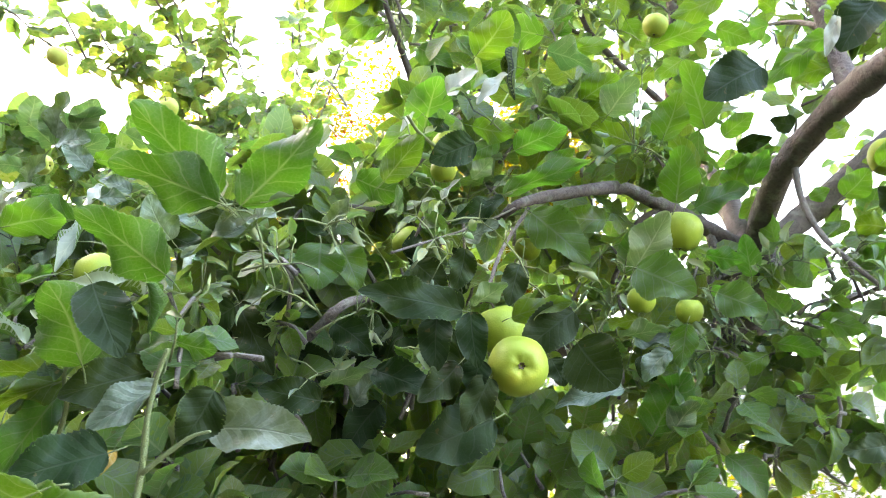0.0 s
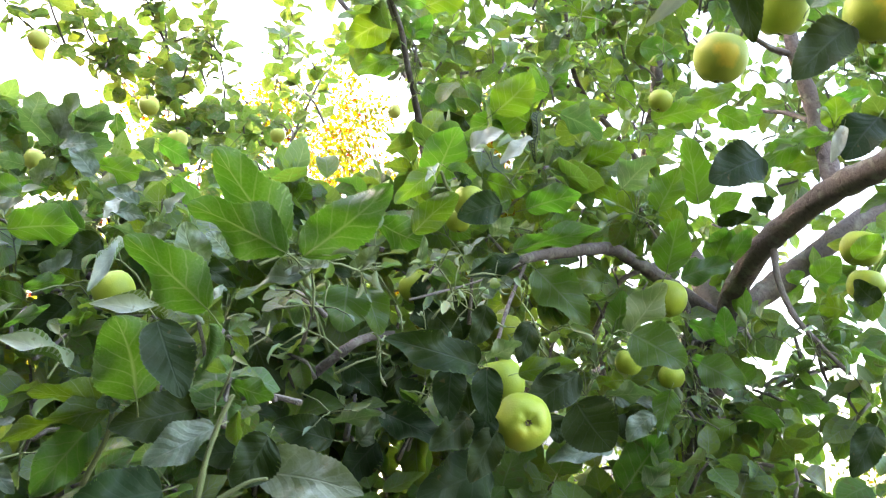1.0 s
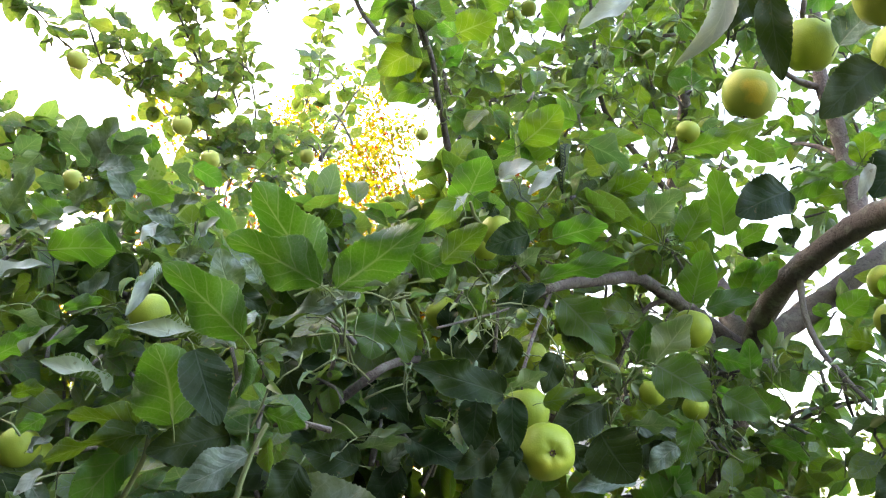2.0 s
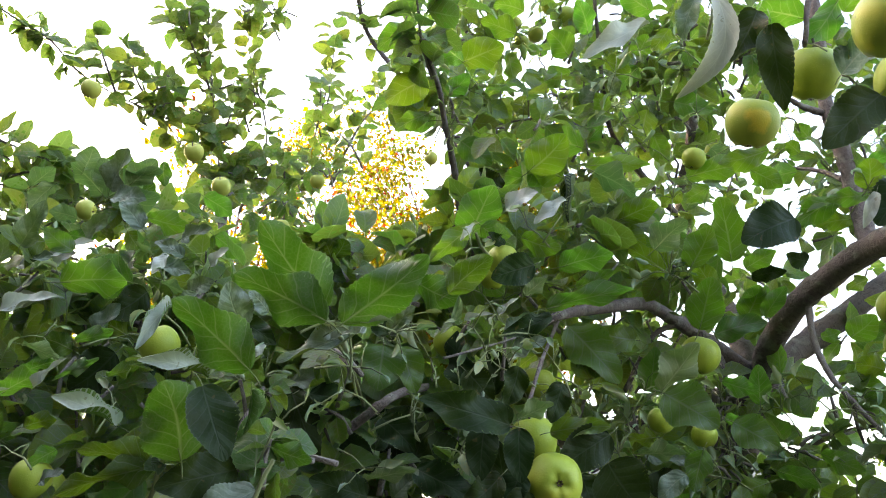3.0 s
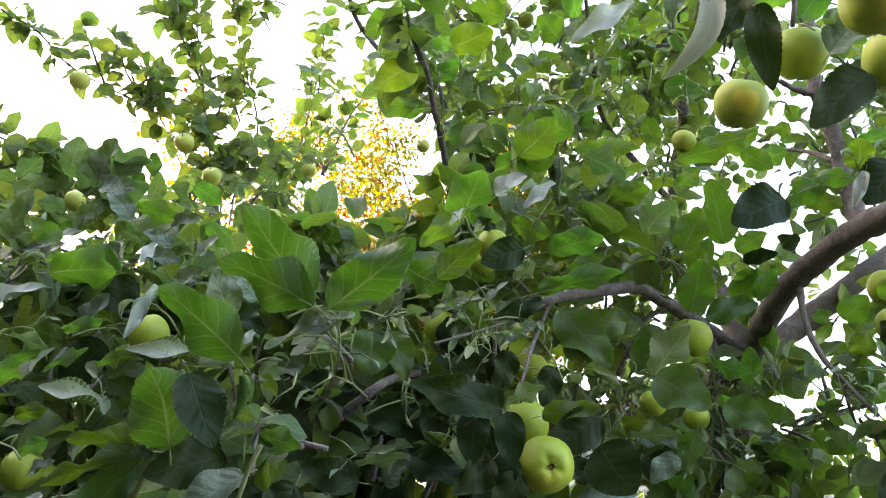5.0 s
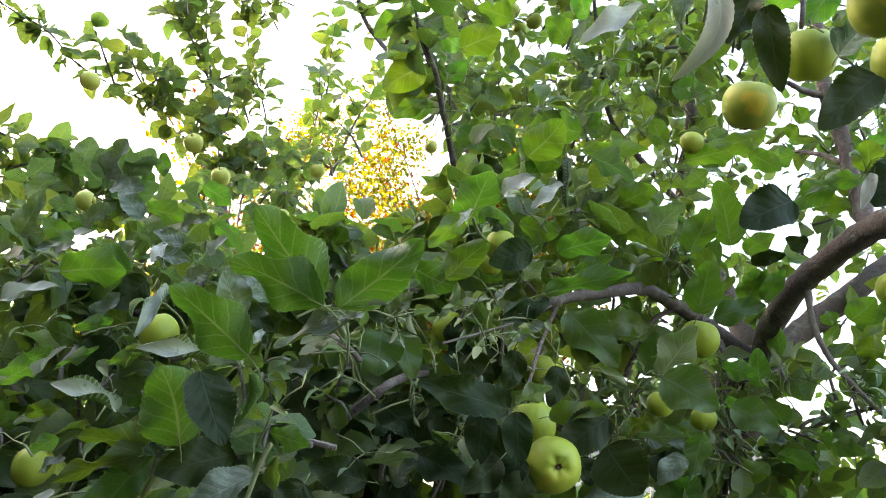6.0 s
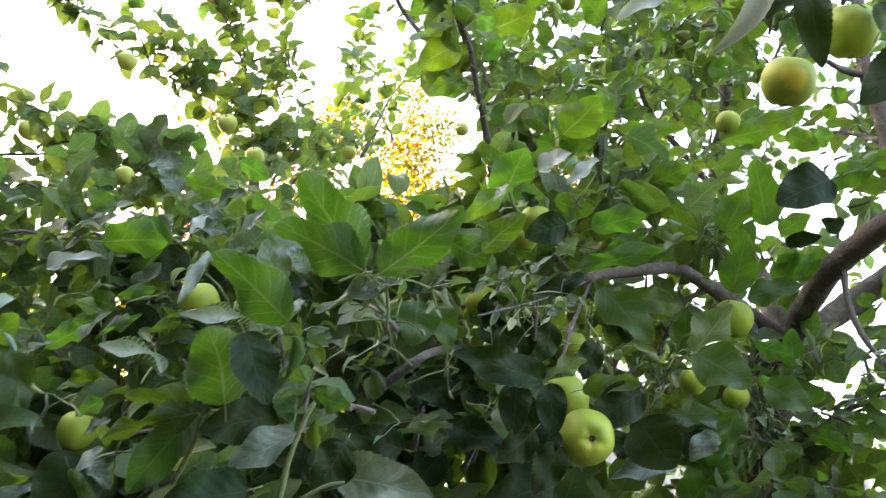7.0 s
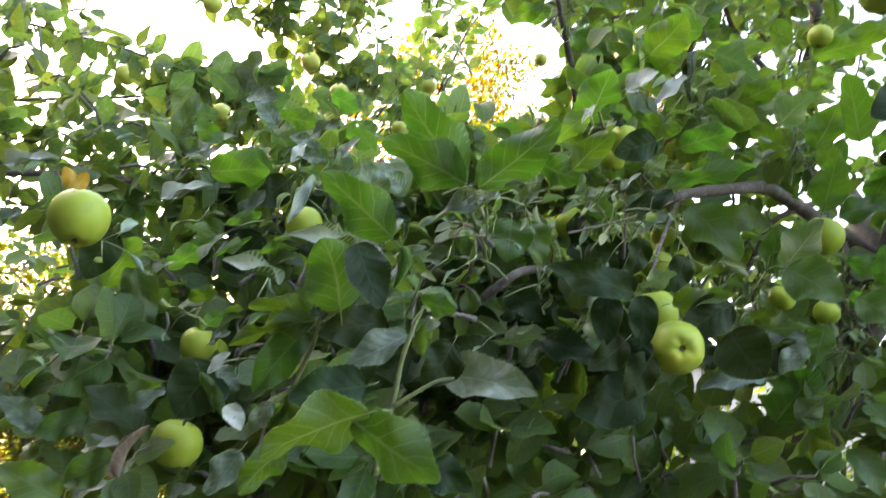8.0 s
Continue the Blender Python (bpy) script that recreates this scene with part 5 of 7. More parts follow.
hero(limb_c, (0.277, 1.181, 2.052), (0.213, 1.156, 2.083), (0.153, 0.611, 0.777), 0, 1.06, mesh=LIT[0])
hero(spray_g, (0.212, 1.206, 2.129), (0.168, 1.197, 2.088), (-0.199, -0.976, 0.086), 0, 0.64, mesh=GREY[0])
hero(spray_g, (0.130, 1.137, 2.010), (0.183, 1.122, 2.033), (0.064, 0.770, 0.635), 3, 0.79, mesh=LIT[3])
hero(branch_m, (-0.637, 1.212, 2.191), (-0.599, 1.173, 2.248), (0.134, -0.917, 0.375), 0, 1.21, mesh=GREY[0])
hero(branch_m, (-0.656, 1.237, 2.206), (-0.658, 1.204, 2.247), (-0.422, 0.363, 0.831), 0, 1.27, mesh=SOFT[0])
hero(branch_m, (-0.608, 1.217, 2.201), (-0.558, 1.193, 2.239), (-0.114, 0.288, 0.951), 2, 1.07, mesh=SOFT[2])
hero(branch_m, (-0.618, 1.189, 2.164), (-0.558, 1.183, 2.158), (0.361, -0.900, 0.243), 1, 1.17, mesh=GREY[1])
hero(branch_m, (-0.653, 1.238, 2.187), (-0.548, 1.200, 2.223), (-0.340, 0.216, 0.915), 1, 0.76, mesh=SOFT[1])
hero(branch_m, (-0.650, 1.261, 2.181), (-0.560, 1.236, 2.192), (-0.404, 0.381, 0.832), 0, 0.87, mesh=SOFT[0])
hero(branch_m, (-0.675, 1.266, 2.207), (-0.728, 1.235, 2.251), (-0.485, 0.299, 0.822), 2, 1.02, mesh=SOFT[2])
hero(branch_m, (-0.699, 1.230, 2.236), (-0.681, 1.210, 2.272), (-0.286, 0.293, 0.912), 0, 1.39, mesh=SOFT[0])
hero(branch_m, (-0.660, 1.172, 2.119), (-0.701, 1.160, 2.124), (-0.507, 0.369, 0.779), 1, 1.21, mesh=SOFT[1])
hero(branch_m, (-0.469, 1.154, 2.050), (-0.511, 1.136, 2.066), (0.187, -0.948, 0.257), 0, 0.90, mesh=GREY[0])
hero(branch_m, (-0.493, 1.168, 2.156), (-0.444, 1.165, 2.116), (-0.125, 0.304, 0.945), 1, 0.86, mesh=SOFT[1])
hero(limb_a, (0.487, 1.347, 2.067), (0.436, 1.326, 2.075), (0.433, 0.659, 0.614), 0, 1.38, mesh=LIT[0])
hero(limb_a, (0.465, 1.319, 2.033), (0.491, 1.281, 2.074), (0.384, 0.571, 0.726), 0, 0.87, mesh=LIT[0])
hero(limb_a, (0.608, 1.335, 2.006), (0.641, 1.303, 2.036), (0.526, 0.661, 0.535), 7, 1.18, mesh=LIT[7])
hero(limb_a, (0.686, 1.394, 1.967), (0.630, 1.378, 1.969), (0.163, 0.825, 0.541), 7, 1.06, mesh=LIT[7])
hero(limb_a, (0.647, 1.399, 1.949), (0.687, 1.409, 1.902), (0.491, 0.716, 0.496), 0, 1.23, mesh=LIT[0])
hero(limb_a, (0.714, 1.418, 1.914), (0.646, 1.413, 1.882), (0.540, 0.733, 0.414), 0, 0.95, mesh=LIT[0])
hero(limb_a, (0.558, 1.144, 2.037), (0.521, 1.138, 2.018), (0.138, 0.798, 0.587), 0, 0.91, mesh=LIT[0])
hero(limb_a, (0.462, 1.359, 1.923), (0.510, 1.343, 1.944), (0.258, 0.305, 0.917), 0, 0.48, mesh=SOFT[0])
hero(limb_a, (0.532, 1.270, 1.985), (0.560, 1.262, 1.993), (0.287, 0.721, 0.631), 3, 1.29, mesh=LIT[3])
hero(branch_g, (0.162, 1.428, 2.629), (0.118, 1.397, 2.665), (0.114, 0.643, 0.757), 7, 1.26, mesh=LIT[7])
hero(branch_g, (0.179, 1.534, 2.660), (0.092, 1.515, 2.602), (-0.149, 0.520, 0.841), 0, 0.71, mesh=LIT[0])
hero(branch_g, (0.202, 1.555, 2.595), (0.248, 1.517, 2.635), (0.152, -0.981, 0.118), 0, 0.81, mesh=GREY[0])
hero(branch_g, (0.264, 1.463, 2.559), (0.246, 1.429, 2.592), (-0.154, -0.952, 0.266), 1, 1.09, mesh=GREY[1])
hero(branch_g, (-0.004, 1.626, 2.658), (0.035, 1.602, 2.686), (0.137, 0.585, 0.799), 3, 1.23, mesh=LIT[3])
hero(branch_g, (0.044, 1.595, 2.754), (0.058, 1.596, 2.680), (0.244, 0.539, 0.806), 7, 0.82, mesh=LIT[7])
hero(branch_g, (-0.062, 1.435, 2.611), (0.027, 1.397, 2.630), (0.154, 0.629, 0.762), 0, 1.24, mesh=LIT[0])
hero(branch_g, (-0.065, 1.564, 2.547), (0.015, 1.546, 2.546), (0.239, 0.679, 0.695), 3, 0.76, mesh=LIT[3])
hero(branch_g, (0.029, 1.547, 2.584), (0.043, 1.560, 2.537), (-0.000, 0.584, 0.812), 0, 1.08, mesh=LIT[0])
hero(branch_g, (-0.030, 1.498, 2.455), (0.026, 1.468, 2.466), (-0.159, 0.633, 0.758), 7, 1.07, mesh=LIT[7])
hero(branch_g, (-0.055, 1.404, 2.406), (0.006, 1.410, 2.358), (0.051, -0.905, -0.422), 0, 1.09, mesh=HERO[0])
hero(branch_g, (0.350, 1.563, 2.585), (0.341, 1.576, 2.507), (0.017, 0.550, 0.835), 7, 1.04, mesh=LIT[7])
hero(branch_g, (0.362, 1.385, 2.492), (0.433, 1.379, 2.469), (0.054, -0.889, -0.455), 0, 1.03, mesh=HERO[0])
hero(branch_g, (0.255, 1.565, 2.573), (0.231, 1.530, 2.605), (0.155, 0.510, 0.846), 7, 1.03, mesh=LIT[7])
hero(branch_g, (0.180, 1.344, 2.325), (0.293, 1.320, 2.317), (0.308, 0.675, 0.670), 0, 0.45, mesh=LIT[0])
hero(branch_g, (0.304, 1.431, 2.634), (0.322, 1.404, 2.667), (-0.027, 0.640, 0.768), 7, 1.46, mesh=LIT[7])
hero(branch_g, (0.415, 1.447, 2.601), (0.352, 1.431, 2.612), (-0.018, -1.000, 0.001), 0, 1.07, mesh=GREY[0])
hero(branch_g, (0.255, 1.518, 2.680), (0.308, 1.517, 2.654), (0.284, 0.500, 0.818), 0, 1.33, mesh=LIT[0])
hero(branch_g, (0.337, 1.570, 2.703), (0.294, 1.572, 2.637), (0.065, 0.505, 0.861), 3, 0.97, mesh=LIT[3])
hero(branch_g, (0.363, 1.581, 2.533), (0.392, 1.600, 2.467), (0.214, 0.603, 0.769), 0, 1.06, mesh=LIT[0])
hero(branch_g, (0.393, 1.285, 2.334), (0.428, 1.291, 2.302), (0.093, 0.422, 0.902), 0, 1.34, mesh=SOFT[0])
hero(branch_g, (0.387, 1.356, 2.562), (0.424, 1.327, 2.598), (-0.125, -0.891, -0.437), 7, 1.19, mesh=HERO[7])
hero(branch_g, (0.054, 1.493, 2.731), (-0.022, 1.464, 2.744), (0.141, 0.436, 0.889), 0, 1.17, mesh=LIT[0])
hero(branch_g, (0.073, 1.478, 2.781), (0.005, 1.447, 2.773), (0.090, 0.478, 0.874), 7, 1.01, mesh=LIT[7])
hero(branch_g, (0.216, 1.586, 2.515), (0.251, 1.559, 2.543), (0.028, 0.548, 0.836), 3, 1.04, mesh=LIT[3])
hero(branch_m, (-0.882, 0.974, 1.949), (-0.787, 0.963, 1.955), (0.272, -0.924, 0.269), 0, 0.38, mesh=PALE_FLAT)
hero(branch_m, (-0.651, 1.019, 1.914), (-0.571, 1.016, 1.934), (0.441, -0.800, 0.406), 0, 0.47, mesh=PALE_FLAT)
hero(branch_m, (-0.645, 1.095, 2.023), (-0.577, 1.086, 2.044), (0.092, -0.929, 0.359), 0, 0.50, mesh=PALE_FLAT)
hero(branch_m, (-0.592, 1.044, 1.965), (-0.493, 1.028, 1.964), (-0.121, 0.669, 0.733), 0, 0.98, mesh=LIT[0])
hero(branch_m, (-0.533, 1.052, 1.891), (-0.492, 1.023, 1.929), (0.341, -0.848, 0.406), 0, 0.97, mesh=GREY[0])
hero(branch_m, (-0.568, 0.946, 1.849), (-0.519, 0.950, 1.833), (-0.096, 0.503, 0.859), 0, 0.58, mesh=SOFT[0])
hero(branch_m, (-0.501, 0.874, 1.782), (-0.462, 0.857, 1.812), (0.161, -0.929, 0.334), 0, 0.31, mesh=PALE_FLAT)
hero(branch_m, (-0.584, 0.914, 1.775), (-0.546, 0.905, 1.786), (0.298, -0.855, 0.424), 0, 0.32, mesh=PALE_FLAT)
hero(spray_c, (-0.634, 0.891, 1.822), (-0.664, 0.893, 1.759), (0.539, -0.842, 0.005), 9, 0.95, mesh=SHADED[9])
hero(spray_c, (-0.673, 0.952, 1.763), (-0.612, 0.914, 1.822), (-0.290, 0.748, 0.597), 0, 0.76, mesh=LIT[0])
hero(spray_c, (-0.655, 0.990, 1.729), (-0.611, 0.966, 1.790), (0.366, -0.925, -0.100), 0, 0.99, mesh=HERO[0])
hero(spray_c, (-0.570, 0.927, 1.783), (-0.516, 0.911, 1.807), (-0.544, 0.551, 0.632), 0, 0.84, mesh=LIT[0])
hero(spray_c, (-0.728, 1.001, 1.667), (-0.632, 0.982, 1.692), (0.351, -0.928, 0.123), 0, 0.74, mesh=HERO[0])
hero(spray_c, (-0.604, 0.891, 1.586), (-0.532, 0.881, 1.630), (-0.316, 0.788, 0.528), 0, 0.67, mesh=LIT[0])
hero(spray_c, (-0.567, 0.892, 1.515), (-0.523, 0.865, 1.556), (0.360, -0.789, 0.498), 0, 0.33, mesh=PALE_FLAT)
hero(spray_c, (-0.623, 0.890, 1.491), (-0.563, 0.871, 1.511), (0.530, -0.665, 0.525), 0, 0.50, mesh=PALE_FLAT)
hero(spray_c, (-0.483, 0.851, 1.503), (-0.452, 0.847, 1.515), (0.342, -0.771, 0.537), 0, 1.06, mesh=GREY[0])
hero(spray_c, (-0.387, 0.801, 1.555), (-0.419, 0.799, 1.510), (0.349, -0.767, 0.539), 1, 1.06, mesh=GREY[1])
hero(spray_c, (-0.487, 0.904, 1.685), (-0.458, 0.895, 1.697), (0.471, -0.732, 0.492), 0, 0.93, mesh=GREY[0])
hero(spray_c, (-0.321, 0.704, 1.559), (-0.333, 0.703, 1.535), (0.103, -0.807, 0.581), 0, 0.72, mesh=PALE_FLAT)
hero(branch_m, (-0.889, 0.993, 1.867), (-0.842, 0.982, 1.882), (0.367, -0.896, 0.248), 0, 0.99, mesh=GREY[0])
hero(spray_g, (0.011, 0.958, 1.907), (0.035, 0.946, 1.926), (-0.231, -0.923, 0.309), 0, 0.44, mesh=PALE_FLAT)
hero(spray_g, (-0.031, 0.963, 1.900), (0.005, 0.948, 1.905), (0.102, -0.919, 0.382), 0, 0.35, mesh=PALE_FLAT)
hero(spray_g, (-0.021, 1.009, 2.052), (-0.040, 1.006, 2.025), (-0.191, -0.916, 0.354), 0, 0.54, mesh=PALE_FLAT)
hero(spray_g, (0.046, 1.006, 1.951), (0.072, 0.994, 1.971), (0.005, 0.435, 0.900), 0, 1.13, mesh=SOFT[0])
hero(branch_a, (0.416, 1.171, 2.229), (0.461, 1.165, 2.197), (0.050, 0.577, 0.815), 0, 1.09, mesh=LIT[0])
hero(limb_a, (0.427, 1.276, 2.101), (0.472, 1.253, 2.125), (0.215, 0.666, 0.714), 0, 1.06, mesh=LIT[0])
hero(branch_a, (0.356, 1.359, 2.281), (0.316, 1.362, 2.251), (0.119, 0.631, 0.767), 3, 1.04, mesh=LIT[3])
hero(branch_a, (0.407, 1.361, 2.294), (0.356, 1.353, 2.259), (0.423, 0.589, 0.688), 0, 0.88, mesh=LIT[0])
hero(branch_i, (0.542, 1.223, 1.618), (0.477, 1.198, 1.612), (-0.244, -0.969, -0.024), 0, 0.90, mesh=SHADED[0])
hero(branch_m, (-0.697, 1.111, 2.013), (-0.636, 1.089, 2.021), (0.308, -0.901, 0.305), 0, 0.76, mesh=GREY[0])
hero(branch_m, (-0.644, 1.110, 2.014), (-0.603, 1.091, 2.027), (0.379, -0.895, 0.235), 0, 0.75, mesh=PALE_FLAT)
hero(branch_m, (-0.492, 1.192, 2.096), (-0.439, 1.171, 2.107), (0.184, -0.963, 0.197), 0, 0.93, mesh=GREY[0])
hero(branch_m, (-0.411, 1.116, 2.022), (-0.378, 1.093, 2.042), (0.098, -0.962, 0.254), 0, 0.74, mesh=PALE_FLAT)
hero(branch_m, (-0.427, 1.084, 1.966), (-0.384, 1.065, 1.979), (0.266, -0.949, 0.171), 1, 0.99, mesh=GREY[1])
hero(branch_m, (-0.795, 1.245, 2.209), (-0.742, 1.213, 2.231), (-0.460, 0.179, 0.870), 0, 0.85, mesh=SOFT[0])
hero(branch_m, (-0.731, 1.206, 2.193), (-0.764, 1.209, 2.148), (-0.385, 0.225, 0.895), 1, 1.07, mesh=SOFT[1])
hero(branch_m, (-0.555, 1.180, 2.107), (-0.589, 1.158, 2.142), (0.338, -0.915, 0.222), 0, 1.18, mesh=GREY[0])
hero(branch_m, (-0.476, 1.217, 2.183), (-0.426, 1.224, 2.154), (-0.039, 0.721, 0.691), 0, 1.08, mesh=LIT[0])
hero(branch_m, (-0.557, 1.196, 2.134), (-0.480, 1.187, 2.115), (-0.525, 0.575, 0.628), 3, 0.81, mesh=LIT[3])
hero(branch_m, (-0.411, 1.116, 2.069), (-0.369, 1.120, 2.037), (-0.183, 0.582, 0.792), 0, 1.10, mesh=LIT[0])
hero(branch_m, (-0.430, 0.991, 1.949), (-0.394, 0.988, 1.935), (-0.292, 0.298, 0.909), 0, 0.80, mesh=SOFT[0])
apple((0.592, 1.716, 2.084), 0.0285, (0.1, -0.5, 0.85), 1)
apple((0.333, 0.921, 2.165), 0.0338, (0.132, -0.469, 0.892), 0, "large green apple with a yellow cheek", cheek=True)
apple((0.420, 0.922, 2.243), 0.0357, (-0.016, -0.519, 0.868), 1)
apple((0.404, 0.702, 2.153), 0.0380, (-0.011, -0.658, 0.811), 0, cheek=True)
apple((0.478, 0.816, 2.161), 0.0373, (0.082, -0.470, 0.890), 1, cheek=True)
apple((0.336, 1.200, 2.265), 0.0195, (0.272, -0.188, 1.010), 2)
apple((0.081, 1.010, 1.717), 0.0343, (-0.14, 0.97, 0.16), 0, "round green apple showing the dry calyx in its hollow")
apple((0.063, 1.083, 1.779), 0.0305, (-0.228, -0.200, 0.994), 1)
apple((0.083, 1.263, 1.897), 0.0261, (0.175, -0.283, 0.969), 2)
apple((0.339, 1.269, 1.951), 0.0311, (0.272, -0.188, 1.010), 0)
apple((0.657, 1.915, 2.157), 0.0291, (-0.028, -0.195, 1.001), 1)
apple((0.256, 1.201, 1.832), 0.0198, (0.175, -0.283, 0.969), 2)
apple((0.322, 1.221, 1.816), 0.0189, (0.175, -0.283, 0.969), 0)
apple((0.018, 1.022, 2.005), 0.0213, (-0.028, -0.195, 1.001), 1)
apple((0.005, 1.078, 2.000), 0.0175, (-0.028, -0.195, 1.001), 2)
apple((-0.053, 1.134, 1.921), 0.0245, (-0.620, -0.226, 0.758), 0)
apple((-0.406, 0.966, 1.859), 0.0247, (-0.322, -0.257, 0.860), 1, "yellow-green apple with small brown marks")
apple((-0.742, 1.344, 2.213), 0.0189, (-1.009, -0.045, 0.283), 2, "pale yellow-green apple high among the leaves", hazed=True)
apple((-0.815, 1.979, 2.686), 0.0274, (0.000, -0.767, 0.550), 0, "pale yellow-green apple high among the leaves", hazed=True)
apple((-0.651, 1.777, 2.481), 0.0231, (-0.005, -0.712, 0.680), 1, "pale yellow-green apple high among the leaves", hazed=True)
apple((-1.097, 1.889, 2.829), 0.0277, (0.275, -0.281, 0.972), 2, "pale yellow-green apple high among the leaves", hazed=True)
apple((-0.464, 1.682, 2.335), 0.0184, (-0.024, -0.288, 0.963), 0, "pale yellow-green apple high among the leaves", hazed=True)
apple((-0.551, 1.005, 1.698), 0.0247, (0.175, -0.283, 0.969), 1)
apple((-0.545, 1.032, 1.690), 0.0243, (-0.224, -0.293, 0.956), 2)
apple((-0.474, 2.045, 2.636), 0.0211, (-0.024, -0.288, 0.963), 0, "pale yellow-green apple high among the leaves", hazed=True)
apple((-0.102, 1.828, 2.992), 0.0255, (-0.011, -0.658, 0.811), 1, "pale yellow-green apple high among the leaves", hazed=True)
apple((-0.140, 1.866, 3.022), 0.0212, (-0.024, -0.288, 0.963), 2, "pale yellow-green apple high among the leaves", hazed=True)
apple((0.192, 1.719, 2.959), 0.0274, (-0.024, -0.288, 0.963), 0)
apple((0.119, 1.751, 2.927), 0.0213, (0.186, -0.561, 0.855), 1)
apple((0.064, 1.777, 2.979), 0.0218, (-0.024, -0.288, 0.963), 2)
apple((0.085, 1.804, 2.942), 0.0203, (-0.024, -0.288, 0.963), 0)
apple((0.154, 1.746, 3.011), 0.0203, (-0.024, -0.288, 0.963), 1)
apple((0.111, 1.441, 2.003), 0.0229, (0.175, -0.283, 0.969), 2)
apple((-0.166, 2.189, 2.796), 0.0208, (-0.599, -0.612, 0.384), 0, "pale yellow-green apple high among the leaves", hazed=True)
apple((0.662, 1.272, 2.040), 0.0322, (0.175, -0.283, 0.969), 2)
apple((0.691, 1.330, 1.995), 0.0301, (0.175, -0.283, 0.969), 0)
apple((-0.902, 1.573, 2.169), 0.0197, (0.175, -0.283, 0.969), 1)
apple((0.125, 2.175, 2.827), 0.0190, (-0.024, -0.288, 0.963), 2)
apple((0.529, 1.680, 2.548), 0.0263, (-0.024, -0.288, 0.963), 0)
apple((-0.171, 1.475, 1.810), 0.0156, (-0.811, -0.078, 0.382), 1)
apple((0.437, 1.878, 3.029), 0.0216, (-0.024, -0.288, 0.963), 1)
apple((-0.525, 0.660, 1.764), 0.0290, (-0.056, 0.12, 0.98), 0, "large pale green apple with a dark calyx")
apple((-0.509, 0.901, 1.563), 0.0305, (0.265, -0.113, 0.909), 2)
apple((-1.002, 1.395, 1.827), 0.0279, (-0.032, -0.188, 0.987), 1)
apple((-1.188, 1.647, 2.362), 0.0274, (0.165, -0.157, 0.999), 2, "pale yellow-green apple high among the leaves", hazed=True)
apple((-1.300, 1.850, 2.584), 0.0294, (0.165, -0.157, 0.999), 0, "pale yellow-green apple high among the leaves", hazed=True)
apple((-1.345, 1.663, 2.368), 0.0239, (0.165, -0.157, 0.999), 1, "pale yellow-green apple high among the leaves", hazed=True)
shoot(far_fol, [(-1.491, 1.740, 3.121), (-1.389, 1.864, 3.069), (-1.295, 1.953, 3.040), (-1.234, 2.031, 2.984), (-1.126, 2.086, 2.934), (-0.998, 2.152, 2.890), (-0.882, 2.221, 2.746), (-0.817, 2.241, 2.684)], 57, 0.0630, 101, 0.0032)
shoot(far_fol, [(-0.817, 2.241, 2.684), (-0.830, 2.206, 2.812), (-0.857, 2.145, 2.998), (-0.877, 2.084, 3.165), (-0.869, 1.999, 3.357)], 57, 0.0675, 102, 0.0032, 1.1, 4)
shoot(far_fol, [(-0.755, 2.265, 2.629), (-0.702, 2.270, 2.881), (-0.742, 2.207, 3.062), (-0.774, 2.161, 3.203), (-0.759, 2.062, 3.415)], 55, 0.0675, 103, 0.0032, 1.1, 4)
shoot(far_fol, [(-0.858, 2.154, 2.983), (-0.922, 2.057, 3.123), (-0.981, 2.014, 3.195), (-1.009, 1.973, 3.311)], 25, 0.0630, 104)
shoot(far_fol, [(-0.664, 2.396, 2.652), (-0.600, 2.412, 2.889), (-0.557, 2.369, 3.083), (-0.530, 2.332, 3.240), (-0.533, 2.306, 3.362)], 50, 0.0612, 105)
shoot(far_fol, [(-1.126, 2.086, 2.934), (-1.158, 2.036, 3.021), (-1.183, 2.006, 3.081)], 11, 0.0630, 106)
shoot(far_fol, [(-0.998, 2.152, 2.890), (-1.067, 2.089, 2.978), (-1.091, 2.046, 3.060)], 20, 0.0675, 107)
shoot(far_fol, [(-0.974, 2.169, 2.879), (-1.008, 2.100, 2.966), (-1.041, 2.060, 3.040)], 15, 0.0675, 108)
shoot(far_fol, [(-1.295, 1.953, 3.040), (-1.313, 1.936, 3.046), (-1.337, 1.916, 3.051)], 10, 0.0585, 109)
shoot(far_fol, [(-0.526, 2.460, 2.829), (-0.433, 2.383, 3.005), (-0.384, 2.392, 3.101), (-0.371, 2.394, 3.194)], 30, 0.0558, 110)
shoot(far_fol, [(-0.290, 1.943, 2.979), (-0.356, 1.901, 3.054), (-0.373, 1.856, 3.155)], 17, 0.0585, 111)
shoot(far_fol, [(-0.399, 2.362, 2.845), (-0.436, 2.323, 2.906), (-0.489, 2.336, 2.966)], 8, 0.0540, 112)
clump(far_fol, (-0.889, 2.177, 2.885), (0.102, 0.150, 0.084), 42, 0.0630, 501, 0.65, -0.55)
clump(far_fol, (-0.781, 2.202, 2.953), (0.093, 0.150, 0.112), 45, 0.0630, 502, 0.65, -0.55)
clump(far_fol, (-0.956, 2.135, 2.949), (0.075, 0.120, 0.065), 22, 0.0630, 503, 0.65, -0.55)
clump(far_fol, (-0.793, 2.213, 2.757), (0.100, 0.150, 0.064), 37, 0.0630, 504, 0.65, -0.55)
clump(far_fol, (-0.670, 2.295, 2.743), (0.128, 0.200, 0.073), 57, 0.0630, 505, 0.65, -0.55)
